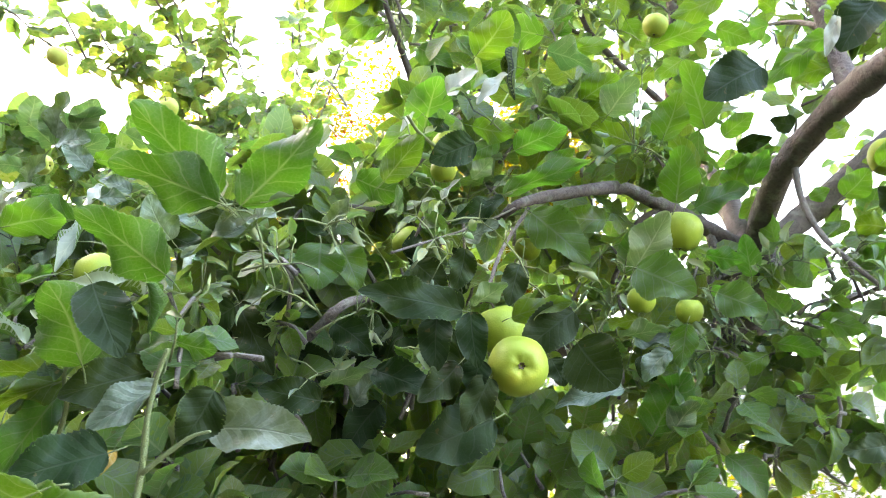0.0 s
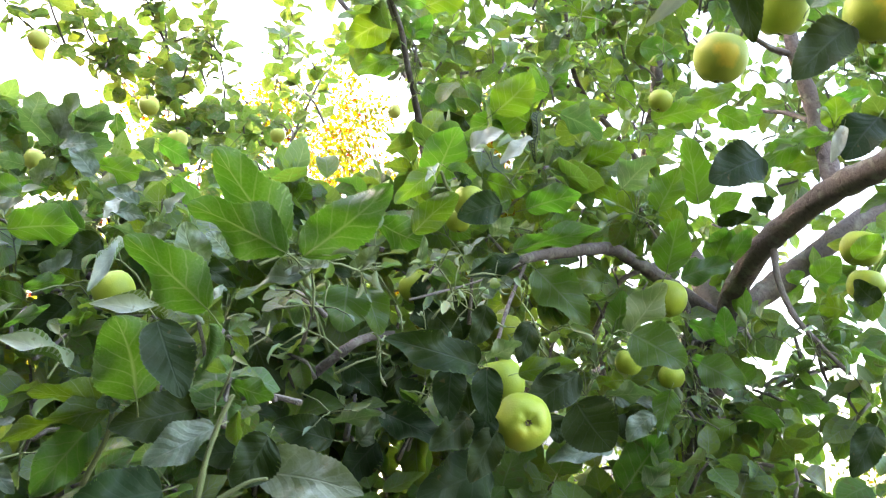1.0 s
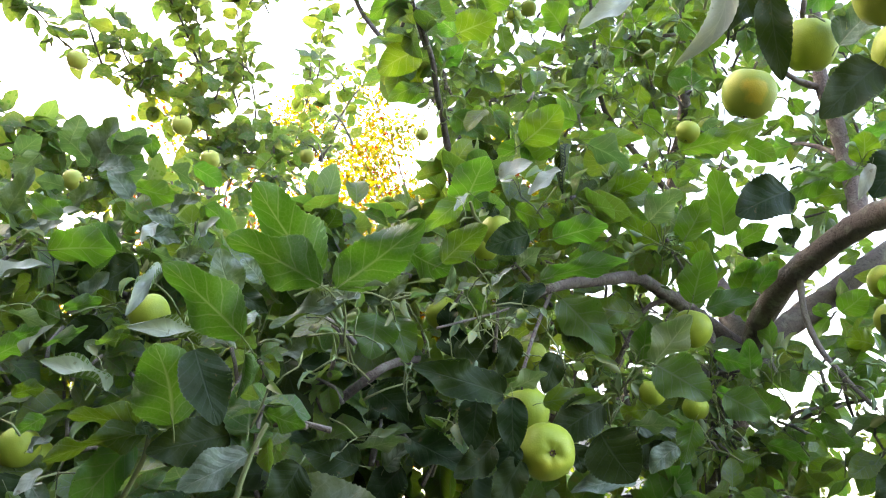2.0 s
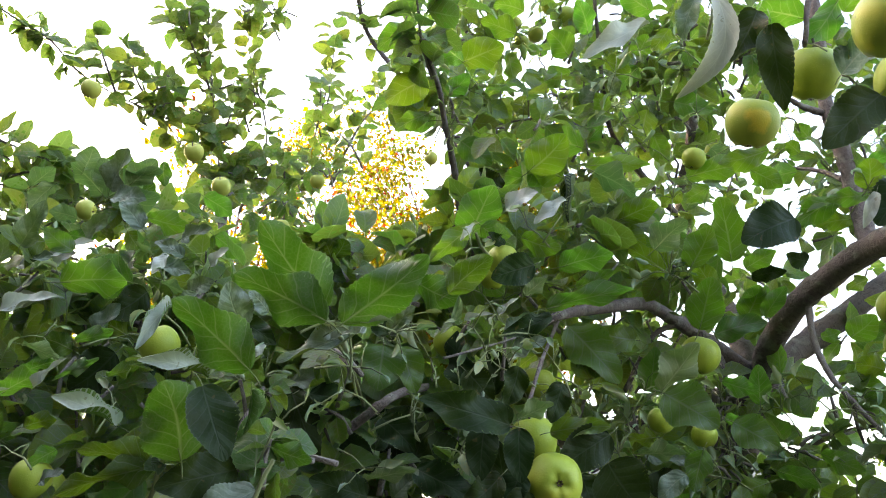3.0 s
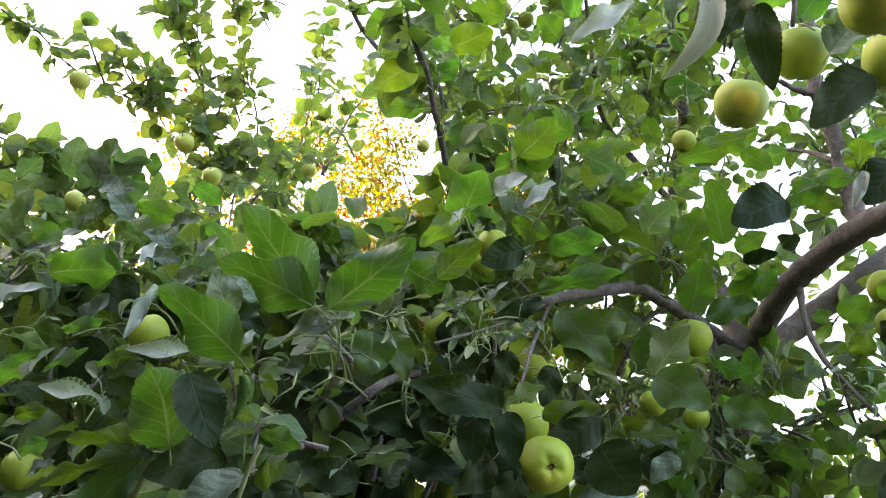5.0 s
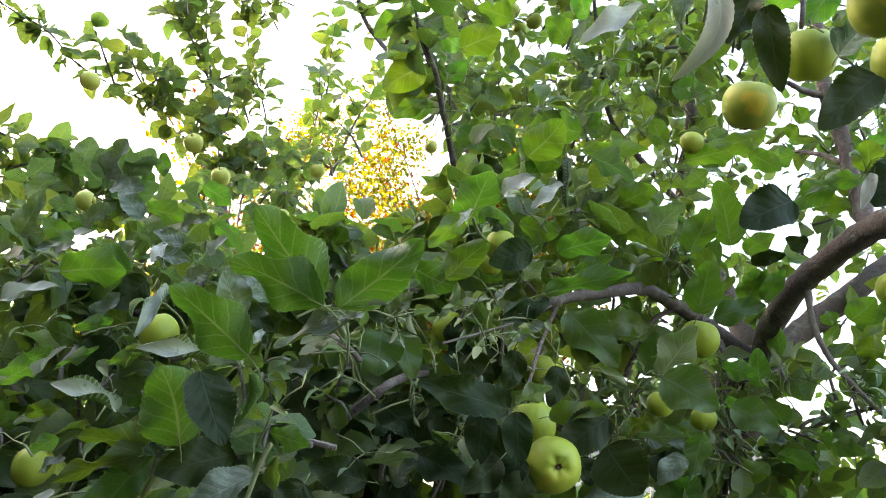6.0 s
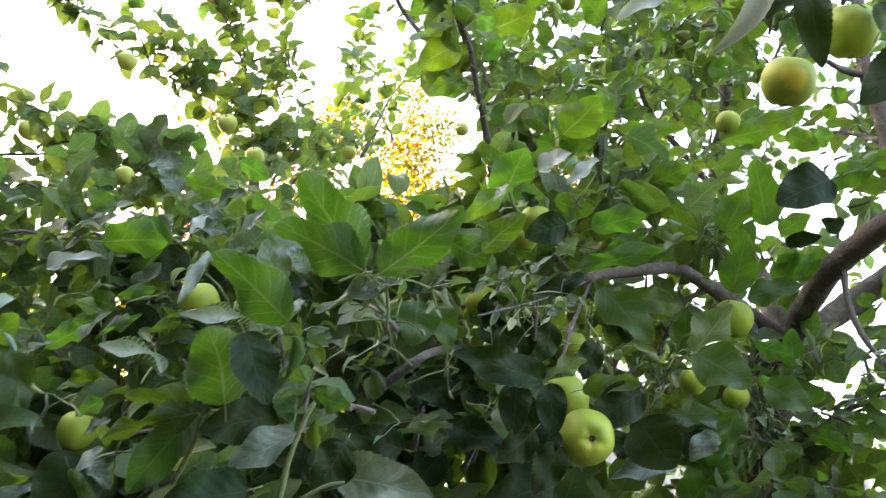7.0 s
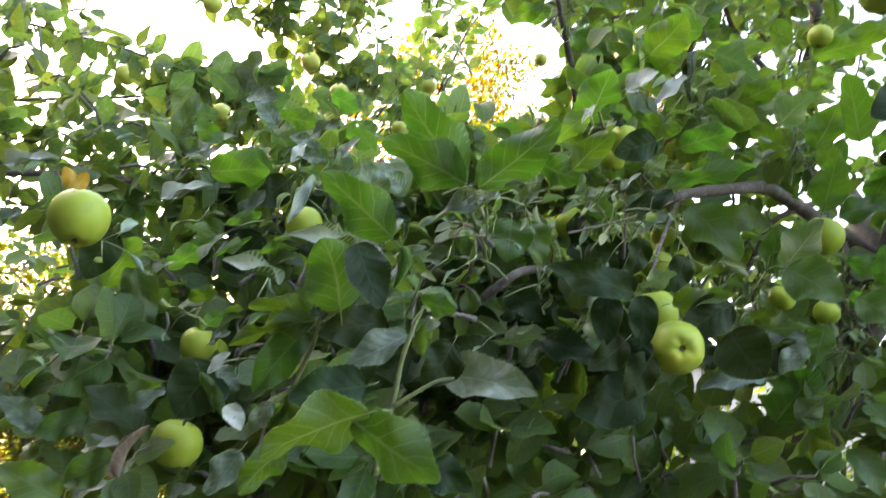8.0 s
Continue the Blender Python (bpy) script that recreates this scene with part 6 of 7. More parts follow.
clump(far_fol, (-0.678, 2.204, 2.566), (0.190, 0.250, 0.052), 75, 0.0630, 506, 0.65, -0.55)
clump(far_fol, (-0.506, 2.163, 3.005), (0.10, 0.15, 0.09), 27, 0.0558, 531, 0.65, -0.55)
clump(far_fol, (-0.525, 2.120, 2.713), (0.11, 0.15, 0.08), 32, 0.0558, 532, 0.65, -0.55)
clump(far_fol, (-0.900, 2.078, 3.160), (0.076, 0.150, 0.095), 32, 0.0630, 507, 0.65, -0.55)
clump(far_fol, (-0.729, 2.118, 3.281), (0.078, 0.150, 0.097), 32, 0.0630, 508, 0.65, -0.55)
shoot(far_fol, [(-1.610, 1.360, 2.522), (-1.474, 1.425, 2.527), (-1.235, 1.453, 2.480), (-1.091, 1.508, 2.460), (-0.984, 1.532, 2.427), (-0.904, 1.534, 2.395), (-0.822, 1.562, 2.357), (-0.731, 1.606, 2.305), (-0.631, 1.662, 2.271)], 82, 0.0585, 113, 0.0032)
shoot(far_fol, [(-1.586, 1.501, 2.324), (-1.380, 1.541, 2.349), (-1.121, 1.595, 2.381), (-0.981, 1.615, 2.394), (-0.846, 1.652, 2.345)], 55, 0.0585, 114)
clump(far_fol, (-1.025, 1.645, 2.408), (0.116, 0.200, 0.058), 57, 0.0540, 509, 0.65, -0.55)
clump(far_fol, (-0.887, 1.645, 2.312), (0.180, 0.250, 0.055), 75, 0.0540, 510, 0.65, -0.55)
clump(far_fol, (-0.698, 1.826, 2.367), (0.116, 0.250, 0.036), 62, 0.0585, 511, 0.65, -0.55)
clump(far_fol, (-0.908, 1.554, 2.207), (0.132, 0.250, 0.059), 62, 0.0540, 512, 0.8, -0.35)
clump(far_fol, (-0.660, 1.566, 2.192), (0.137, 0.250, 0.050), 112, 0.0585, 513, 0.8, -0.35)
clump(far_fol, (-1.172, 1.520, 2.452), (0.131, 0.250, 0.087), 45, 0.0585, 514, 0.65, -0.55)
clump(far_fol, (-1.123, 1.378, 2.272), (0.132, 0.250, 0.079), 50, 0.0585, 515, 0.65, -0.55)
clump(far_fol, (-0.984, 1.393, 2.175), (0.112, 0.250, 0.075), 50, 0.0585, 516, 0.65, -0.55)
clump(far_fol, (-1.023, 1.270, 2.079), (0.106, 0.250, 0.071), 45, 0.0585, 517, 0.8, -0.35)
clump(far_fol, (-1.275, 1.387, 2.273), (0.083, 0.250, 0.125), 33, 0.0585, 518, 0.65, -0.55)
clump(far_fol, (-1.370, 1.649, 2.679), (0.083, 0.250, 0.066), 13, 0.0585, 519, 0.65, -0.55)
clump(far_fol, (-1.404, 1.565, 2.532), (0.080, 0.250, 0.096), 22, 0.0585, 520, 0.65, -0.55)
clump(far_fol, (-1.550, 1.605, 2.727), (0.069, 0.250, 0.104), 12, 0.0585, 521, 0.65, -0.55)
clump(mid_fol, (-0.192, 1.494, 2.759), (0.059, 0.220, 0.059), 19, 0.0528, 522, 0.75, -0.4)
clump(mid_fol, (-0.129, 1.309, 2.511), (0.061, 0.220, 0.039), 16, 0.06, 523, 0.75, -0.4)
clump(mid_fol, (-0.141, 1.251, 2.415), (0.036, 0.220, 0.026), 6, 0.06, 524, 0.75, -0.4)
clump(mid_fol, (-0.057, 1.401, 2.562), (0.059, 0.220, 0.059), 24, 0.06, 525, 0.75, -0.4)
clump(mid_fol, (-0.016, 1.754, 2.928), (0.084, 0.220, 0.076), 27, 0.0528, 526, 0.75, -0.4)
clump(mid_fol, (-0.100, 1.657, 2.887), (0.073, 0.220, 0.058), 17, 0.0528, 527, 0.75, -0.4)
clump(mid_fol, (-0.038, 1.465, 2.461), (0.035, 0.220, 0.053), 13, 0.06, 528, 0.75, -0.4)
clump(mid_fol, (0.058, 1.796, 3.035), (0.080, 0.220, 0.048), 25, 0.0528, 529, 0.75, -0.4)
clump(mid_fol, (0.002, 1.614, 2.602), (0.072, 0.220, 0.053), 16, 0.0528, 530, 0.75, -0.4)
clump(mid_fol, (0.097, 1.689, 2.666), (0.083, 0.220, 0.048), 13, 0.0528, 531, 0.75, -0.4)
clump(mid_fol, (0.150, 1.548, 2.507), (0.075, 0.220, 0.056), 45, 0.06, 532, 0.75, -0.4)
clump(mid_fol, (0.048, 1.402, 2.369), (0.066, 0.220, 0.044), 31, 0.06, 533, 0.75, -0.4)
clump(mid_fol, (0.213, 1.743, 2.751), (0.073, 0.220, 0.065), 40, 0.0528, 534, 0.75, -0.4)
clump(mid_fol, (0.289, 1.737, 2.919), (0.061, 0.220, 0.076), 35, 0.0528, 535, 0.75, -0.4)
clump(mid_fol, (0.350, 1.719, 2.754), (0.073, 0.220, 0.087), 49, 0.0528, 536, 0.75, -0.4)
clump(mid_fol, (0.337, 1.554, 2.813), (0.069, 0.220, 0.069), 39, 0.0528, 537, 0.75, -0.4)
clump(mid_fol, (0.407, 1.603, 2.724), (0.055, 0.220, 0.083), 39, 0.0528, 538, 0.75, -0.4)
clump(mid_fol, (0.288, 1.657, 2.484), (0.092, 0.220, 0.066), 29, 0.0528, 539, 0.75, -0.4)
clump(mid_fol, (0.456, 1.840, 2.716), (0.076, 0.220, 0.061), 35, 0.0528, 540, 0.75, -0.4)
clump(mid_fol, (0.180, 1.418, 2.319), (0.078, 0.220, 0.050), 22, 0.06, 541, 0.75, -0.4)
clump(mid_fol, (0.395, 1.747, 2.489), (0.083, 0.220, 0.069), 24, 0.0528, 542, 0.75, -0.4)
clump(mid_fol, (0.534, 1.794, 2.756), (0.061, 0.220, 0.061), 31, 0.0528, 543, 0.75, -0.4)
clump(mid_fol, (0.438, 1.389, 2.658), (0.062, 0.220, 0.062), 32, 0.06, 544, 0.75, -0.4)
shoot(mid_fol, [(-0.102, 1.190, 2.405), (-0.120, 1.134, 2.446), (-0.129, 1.083, 2.509)], 13, 0.07, 115)
shoot(mid_fol, [(0.329, 1.762, 2.595), (0.293, 1.732, 2.656), (0.272, 1.690, 2.816), (0.251, 1.636, 3.049)], 22, 0.065, 116)
shoot(mid_fol, [(0.516, 1.885, 2.610), (0.537, 1.875, 2.722), (0.515, 1.824, 2.989), (0.479, 1.775, 3.294)], 24, 0.065, 117)
shoot(mid_fol, [(0.142, 1.744, 2.669), (0.059, 1.752, 2.663), (-0.024, 1.720, 2.620)], 16, 0.065, 118)
clump(mid_fol, (-0.091, 1.395, 2.145), (0.042, 0.220, 0.036), 34, 0.066, 545, 0.8, -0.35)
clump(mid_fol, (-0.178, 1.397, 2.116), (0.062, 0.220, 0.042), 50, 0.066, 546, 0.8, -0.35)
clump(mid_fol, (-0.053, 1.267, 2.194), (0.044, 0.220, 0.034), 10, 0.066, 547, 0.75, -0.4)
clump(mid_fol, (0.016, 1.279, 2.169), (0.058, 0.220, 0.039), 31, 0.066, 548, 0.75, -0.4)
clump(mid_fol, (0.100, 1.375, 2.191), (0.073, 0.220, 0.047), 43, 0.066, 549, 0.75, -0.4)
clump(mid_fol, (0.201, 1.357, 2.208), (0.073, 0.220, 0.047), 43, 0.066, 550, 0.75, -0.4)
clump(mid_fol, (0.296, 1.558, 2.212), (0.082, 0.220, 0.047), 43, 0.066, 551, 0.75, -0.4)
clump(mid_fol, (0.152, 1.394, 2.133), (0.083, 0.220, 0.036), 37, 0.066, 552, 0.8, -0.35)
clump(mid_fol, (0.384, 1.649, 2.210), (0.075, 0.220, 0.050), 31, 0.066, 553, 0.75, -0.4)
clump(mid_fol, (0.421, 1.532, 2.204), (0.047, 0.220, 0.059), 18, 0.066, 554, 0.75, -0.4)
clump(mid_fol, (0.495, 1.640, 2.423), (0.059, 0.220, 0.053), 27, 0.0581, 555, 0.75, -0.4)
clump(mid_fol, (-0.069, 1.327, 2.041), (0.078, 0.220, 0.044), 70, 0.066, 556, 0.8, -0.35)
clump(mid_fol, (0.041, 1.429, 2.056), (0.083, 0.220, 0.047), 43, 0.066, 557, 0.8, -0.35)
clump(mid_fol, (0.185, 1.526, 2.044), (0.089, 0.220, 0.055), 49, 0.066, 558, 0.75, -0.4)
clump(mid_fol, (-0.169, 1.240, 1.953), (0.072, 0.220, 0.045), 70, 0.066, 559, 0.8, -0.35)
clump(mid_fol, (-0.259, 1.301, 2.047), (0.058, 0.220, 0.058), 50, 0.066, 560, 0.8, -0.35)
clump(mid_fol, (-0.308, 1.206, 1.976), (0.072, 0.220, 0.054), 70, 0.066, 561, 0.8, -0.35)
clump(mid_fol, (-0.487, 1.343, 2.057), (0.104, 0.220, 0.052), 80, 0.066, 562, 0.8, -0.35)
clump(mid_fol, (-0.621, 1.305, 2.000), (0.125, 0.220, 0.062), 110, 0.066, 563, 0.8, -0.35)
clump(mid_fol, (-0.761, 1.347, 2.010), (0.100, 0.220, 0.066), 80, 0.066, 564, 0.8, -0.35)
clump(mid_fol, (0.704, 1.596, 2.352), (0.039, 0.200, 0.039), 9, 0.0546, 565, 0.75, -0.4)
clump(mid_fol, (0.640, 1.550, 2.253), (0.050, 0.200, 0.050), 18, 0.062, 566, 0.75, -0.4)
clump(mid_fol, (0.507, 1.500, 2.218), (0.047, 0.200, 0.024), 3, 0.062, 567, 0.75, -0.4)
clump(mid_fol, (0.508, 1.540, 2.109), (0.059, 0.200, 0.035), 8, 0.062, 568, 0.75, -0.4)
clump(mid_fol, (0.679, 1.440, 2.440), (0.050, 0.200, 0.037), 12, 0.062, 569, 0.75, -0.4)
clump(mid_fol, (0.718, 1.320, 2.396), (0.059, 0.200, 0.059), 25, 0.062, 570, 0.75, -0.4)
clump(mid_fol, (0.688, 1.275, 2.279), (0.055, 0.200, 0.055), 28, 0.062, 571, 0.75, -0.4)
clump(mid_fol, (0.807, 1.522, 2.616), (0.069, 0.200, 0.042), 19, 0.0546, 572, 0.75, -0.4)
clump(mid_fol, (0.724, 1.382, 2.685), (0.079, 0.200, 0.066), 38, 0.0546, 573, 0.75, -0.4)
clump(mid_fol, (0.768, 1.292, 2.590), (0.075, 0.200, 0.075), 35, 0.062, 574, 0.75, -0.4)
clump(mid_fol, (0.664, 1.526, 2.517), (0.033, 0.200, 0.033), 7, 0.0546, 575, 0.75, -0.4)
clump(mid_fol, (0.680, 1.573, 2.420), (0.033, 0.200, 0.039), 7, 0.0546, 576, 0.75, -0.4)
clump(mid_fol, (0.634, 1.678, 2.226), (0.039, 0.200, 0.039), 9, 0.062, 577, 0.75, -0.4)
clump(mid_fol, (0.693, 1.386, 1.997), (0.066, 0.200, 0.055), 16, 0.062, 578, 0.75, -0.4)
clump(mid_fol, (0.717, 1.582, 2.074), (0.050, 0.200, 0.037), 4, 0.062, 579, 0.75, -0.4)
clump(mid_fol, (0.646, 1.538, 1.929), (0.071, 0.200, 0.047), 4, 0.062, 580, 0.75, -0.4)
clump(mid_fol, (0.674, 1.414, 1.924), (0.066, 0.200, 0.044), 9, 0.062, 581, 0.75, -0.4)
clump(mid_fol, (0.566, 1.459, 1.931), (0.055, 0.200, 0.044), 6, 0.062, 582, 0.75, -0.4)
clump(mid_fol, (0.640, 1.342, 1.799), (0.062, 0.200, 0.062), 16, 0.062, 583, 0.75, -0.4)
clump(mid_fol, (0.601, 1.471, 1.787), (0.078, 0.200, 0.044), 11, 0.062, 584, 0.75, -0.4)
clump(mid_fol, (0.508, 1.502, 1.817), (0.078, 0.200, 0.044), 14, 0.062, 585, 0.75, -0.4)
clump(mid_fol, (0.807, 1.290, 2.357), (0.071, 0.200, 0.106), 49, 0.062, 586, 0.75, -0.4)
clump(mid_fol, (0.832, 1.379, 2.144), (0.082, 0.200, 0.106), 42, 0.062, 587, 0.75, -0.4)
clump(mid_fol, (0.770, 1.374, 1.880), (0.066, 0.200, 0.100), 42, 0.062, 588, 0.75, -0.4)
clump(mid_fol, (0.720, 1.700, 2.797), (0.061, 0.200, 0.076), 23, 0.0546, 589, 0.75, -0.4)
clump(mid_fol, (0.587, 1.564, 2.700), (0.069, 0.200, 0.069), 27, 0.0546, 590, 0.75, -0.4)
clump(mid_fol, (0.530, 1.504, 2.808), (0.083, 0.200, 0.055), 30, 0.0546, 591, 0.75, -0.4)
clump(mid_fol, (0.579, 1.410, 2.734), (0.079, 0.200, 0.053), 30, 0.0546, 592, 0.75, -0.4)
clump(mid_fol, (0.456, 1.598, 1.958), (0.094, 0.250, 0.082), 26, 0.066, 593, 0.75, -0.4)
clump(mid_fol, (0.341, 1.613, 2.015), (0.106, 0.250, 0.071), 26, 0.066, 594, 0.75, -0.4)
clump(mid_fol, (0.238, 1.545, 1.940), (0.100, 0.250, 0.066), 26, 0.066, 595, 0.75, -0.4)
clump(mid_fol, (0.368, 1.539, 1.838), (0.100, 0.250, 0.078), 48, 0.066, 596, 0.75, -0.4)
clump(mid_fol, (0.222, 1.469, 1.804), (0.104, 0.250, 0.073), 48, 0.066, 597, 0.75, -0.4)
clump(mid_fol, (0.122, 1.567, 1.898), (0.111, 0.250, 0.078), 62, 0.066, 598, 0.8, -0.7)
clump(mid_fol, (-0.028, 1.466, 1.916), (0.104, 0.250, 0.073), 68, 0.066, 599, 0.8, -0.7)
clump(mid_fol, (-0.138, 1.373, 1.836), (0.097, 0.250, 0.078), 120, 0.066, 600, 0.8, -0.7)
clump(mid_fol, (-0.252, 1.347, 1.884), (0.097, 0.250, 0.068), 110, 0.066, 601, 0.8, -0.7)
clump(mid_fol, (-0.359, 1.328, 1.859), (0.097, 0.250, 0.078), 110, 0.066, 602, 0.8, -0.7)
clump(mid_fol, (-0.462, 1.294, 1.867), (0.097, 0.250, 0.078), 110, 0.066, 603, 0.8, -0.7)
clump(mid_fol, (-0.612, 1.342, 1.873), (0.104, 0.250, 0.083), 110, 0.066, 604, 0.8, -0.7)
clump(mid_fol, (-0.702, 1.303, 1.844), (0.104, 0.250, 0.083), 55, 0.066, 605, 0.8, -0.7)
clump(mid_fol, (-0.004, 1.390, 1.768), (0.116, 0.250, 0.068), 120, 0.066, 606, 0.8, -0.7)
clump(mid_fol, (-0.192, 1.279, 1.733), (0.108, 0.250, 0.063), 120, 0.066, 607, 0.8, -0.7)
clump(mid_fol, (-0.355, 1.244, 1.724), (0.108, 0.250, 0.063), 110, 0.066, 608, 0.8, -0.7)
clump(mid_fol, (-0.503, 1.193, 1.714), (0.108, 0.250, 0.063), 110, 0.066, 609, 0.8, -0.7)
clump(mid_fol, (-0.672, 1.220, 1.744), (0.087, 0.250, 0.068), 45, 0.066, 610, 0.8, -0.7)
clump(mid_fol, (0.459, 1.524, 1.759), (0.089, 0.250, 0.055), 28, 0.066, 611, 0.75, -0.4)
clump(mid_fol, (0.071, 1.397, 1.665), (0.155, 0.250, 0.068), 150, 0.066, 612, 0.8, -0.7)
clump(mid_fol, (-0.185, 1.286, 1.629), (0.144, 0.250, 0.063), 150, 0.066, 613, 0.8, -0.7)
clump(mid_fol, (-0.386, 1.136, 1.618), (0.133, 0.250, 0.066), 150, 0.066, 614, 0.8, -0.7)
clump(mid_fol, (0.355, 1.456, 1.659), (0.166, 0.250, 0.073), 67, 0.066, 615, 0.75, -0.4)
clump(mid_fol, (-0.592, 1.157, 1.612), (0.135, 0.250, 0.072), 130, 0.066, 616, 0.8, -0.7)
clump(mid_fol, (0.561, 1.390, 1.664), (0.125, 0.250, 0.073), 110, 0.066, 617, 0.75, -0.4)
clump(mid_fol, (-0.890, 1.273, 1.983), (0.100, 0.250, 0.066), 36, 0.066, 618, 0.8, -0.35)
clump(mid_fol, (-0.955, 1.244, 1.916), (0.100, 0.250, 0.078), 13, 0.066, 619, 0.8, -0.7)
clump(mid_fol, (-0.786, 1.253, 1.849), (0.093, 0.250, 0.073), 40, 0.066, 620, 0.8, -0.7)
clump(mid_fol, (-0.852, 1.222, 1.772), (0.114, 0.250, 0.083), 50, 0.066, 621, 0.8, -0.7)
clump(mid_fol, (-0.986, 1.240, 1.823), (0.066, 0.250, 0.100), 20, 0.066, 622, 0.8, -0.7)
clump(mid_fol, (-0.684, 1.103, 1.670), (0.108, 0.250, 0.072), 55, 0.066, 623, 0.8, -0.7)
clump(mid_fol, (-0.821, 1.133, 1.654), (0.097, 0.250, 0.087), 60, 0.066, 624, 0.8, -0.7)
clump(mid_fol, (-0.500, 1.090, 1.548), (0.141, 0.250, 0.066), 130, 0.066, 625, 0.8, -0.7)
clump(mid_fol, (-0.294, 1.162, 1.546), (0.141, 0.250, 0.066), 130, 0.066, 626, 0.8, -0.7)
clump(mid_fol, (-0.049, 1.298, 1.549), (0.153, 0.250, 0.072), 130, 0.066, 627, 0.8, -0.7)
clump(mid_fol, (0.243, 1.378, 1.556), (0.165, 0.250, 0.078), 120, 0.066, 628, 0.75, -0.4)
clump(mid_fol, (-1.112, 2.274, 2.193), (0.468, 0.400, 0.198), 260, 0.066, 629, 0.8, -0.7)
clump(mid_fol, (-0.492, 2.466, 2.261), (0.468, 0.400, 0.198), 280, 0.066, 630, 0.8, -0.7)
clump(mid_fol, (0.214, 2.498, 2.289), (0.414, 0.400, 0.144), 120, 0.066, 631, 0.8, -0.7)
clump(mid_fol, (0.577, 2.393, 2.034), (0.208, 0.400, 0.156), 60, 0.066, 632, 0.75, -0.4)
clump(mid_fol, (-0.901, 2.320, 1.839), (0.519, 0.400, 0.208), 260, 0.066, 633, 0.8, -0.7)
clump(mid_fol, (-0.041, 2.484, 1.884), (0.519, 0.400, 0.208), 260, 0.066, 634, 0.8, -0.7)
clump(mid_fol, (-1.519, 2.056, 2.077), (0.324, 0.400, 0.252), 50, 0.066, 635, 0.8, -0.7)
clump(mid_fol, (-0.273, 2.304, 3.340), (0.141, 0.300, 0.121), 44, 0.0528, 636, 0.75, -0.4)
clump(mid_fol, (-0.076, 2.443, 3.161), (0.141, 0.300, 0.121), 29, 0.0528, 637, 0.75, -0.4)
clump(mid_fol, (-0.123, 2.391, 3.408), (0.166, 0.300, 0.104), 55, 0.0528, 638, 0.75, -0.4)
clump(mid_fol, (0.120, 2.424, 2.996), (0.155, 0.300, 0.078), 89, 0.0528, 639, 0.75, -0.4)
clump(mid_fol, (0.237, 2.383, 3.407), (0.125, 0.300, 0.104), 59, 0.0528, 640, 0.75, -0.4)
clump(mid_fol, (0.424, 2.350, 3.245), (0.161, 0.300, 0.141), 103, 0.0528, 641, 0.75, -0.4)
clump(mid_fol, (0.615, 2.383, 3.134), (0.161, 0.300, 0.161), 118, 0.0528, 642, 0.75, -0.4)
clump(mid_fol, (0.496, 2.413, 2.932), (0.155, 0.300, 0.097), 103, 0.0528, 643, 0.75, -0.4)
clump(mid_fol, (0.746, 2.272, 3.240), (0.121, 0.300, 0.141), 74, 0.0528, 644, 0.75, -0.4)
clump(mid_fol, (0.336, 2.445, 3.123), (0.121, 0.300, 0.100), 59, 0.0528, 645, 0.75, -0.4)
clump(mid_fol, (1.002, 2.058, 3.031), (0.112, 0.300, 0.093), 33, 0.0528, 646, 0.75, -0.4)
clump(mid_fol, (1.094, 1.995, 2.858), (0.108, 0.300, 0.144), 44, 0.0528, 647, 0.75, -0.4)
clump(mid_fol, (1.080, 2.177, 2.776), (0.093, 0.300, 0.075), 11, 0.0528, 648, 0.75, -0.4)
clump(mid_fol, (0.724, 2.224, 2.736), (0.108, 0.300, 0.090), 44, 0.0528, 649, 0.75, -0.4)
clump(mid_fol, (0.860, 2.118, 3.216), (0.116, 0.300, 0.097), 44, 0.0528, 650, 0.75, -0.4)
clump(mid_fol, (0.791, 2.392, 2.240), (0.108, 0.300, 0.108), 10, 0.06, 651, 0.75, -0.4)
clump(mid_fol, (0.993, 2.222, 2.170), (0.121, 0.300, 0.104), 9, 0.06, 652, 0.75, -0.4)
clump(mid_fol, (0.885, 2.322, 1.878), (0.208, 0.300, 0.069), 19, 0.06, 653, 0.75, -0.4)
clump(mid_fol, (1.102, 2.193, 2.459), (0.090, 0.300, 0.108), 26, 0.0528, 654, 0.75, -0.4)
# unseen leaves added over and behind the viewer to shade the near left leaves
clump(mid_fol, (-0.55, -0.1, 2.5), (0.35, 0.35, 0.16), 130, 0.066, 884)
clump(mid_fol, (-0.25, 0.1, 2.6), (0.25, 0.25, 0.16), 90, 0.066, 907)
clump(mid_fol, (-1.0, 0.3, 2.55), (0.35, 0.35, 0.16), 110, 0.066, 920)
clump(mid_fol, (-0.35, -0.6, 2.5), (0.4, 0.4, 0.16), 130, 0.066, 836)
clump(mid_fol, (-1.1, -0.3, 2.5), (0.35, 0.35, 0.16), 90, 0.066, 859)
# unseen limb added to carry these overhead leaves
stem("limb", [(0.630, 0.959, 2.096), (0.95, 0.45, 2.6), (0.5, 0.0, 2.75), (-0.4, -0.15, 2.55)], 0.022, 0.008, apple_tree, sides=10)
# further unseen clumps, added to thicken that shade
clump(mid_fol, (-1.45, -0.85, 2.52), (0.27, 0.27, 0.12), 64, 0.066, 950)
clump(mid_fol, (-1.38, -0.45, 2.56), (0.27, 0.27, 0.12), 64, 0.066, 951)
clump(mid_fol, (-1.45, -0.05, 2.60), (0.27, 0.27, 0.12), 64, 0.066, 952)
clump(mid_fol, (-1.38, 0.30, 2.69), (0.27, 0.27, 0.12), 64, 0.066, 953)
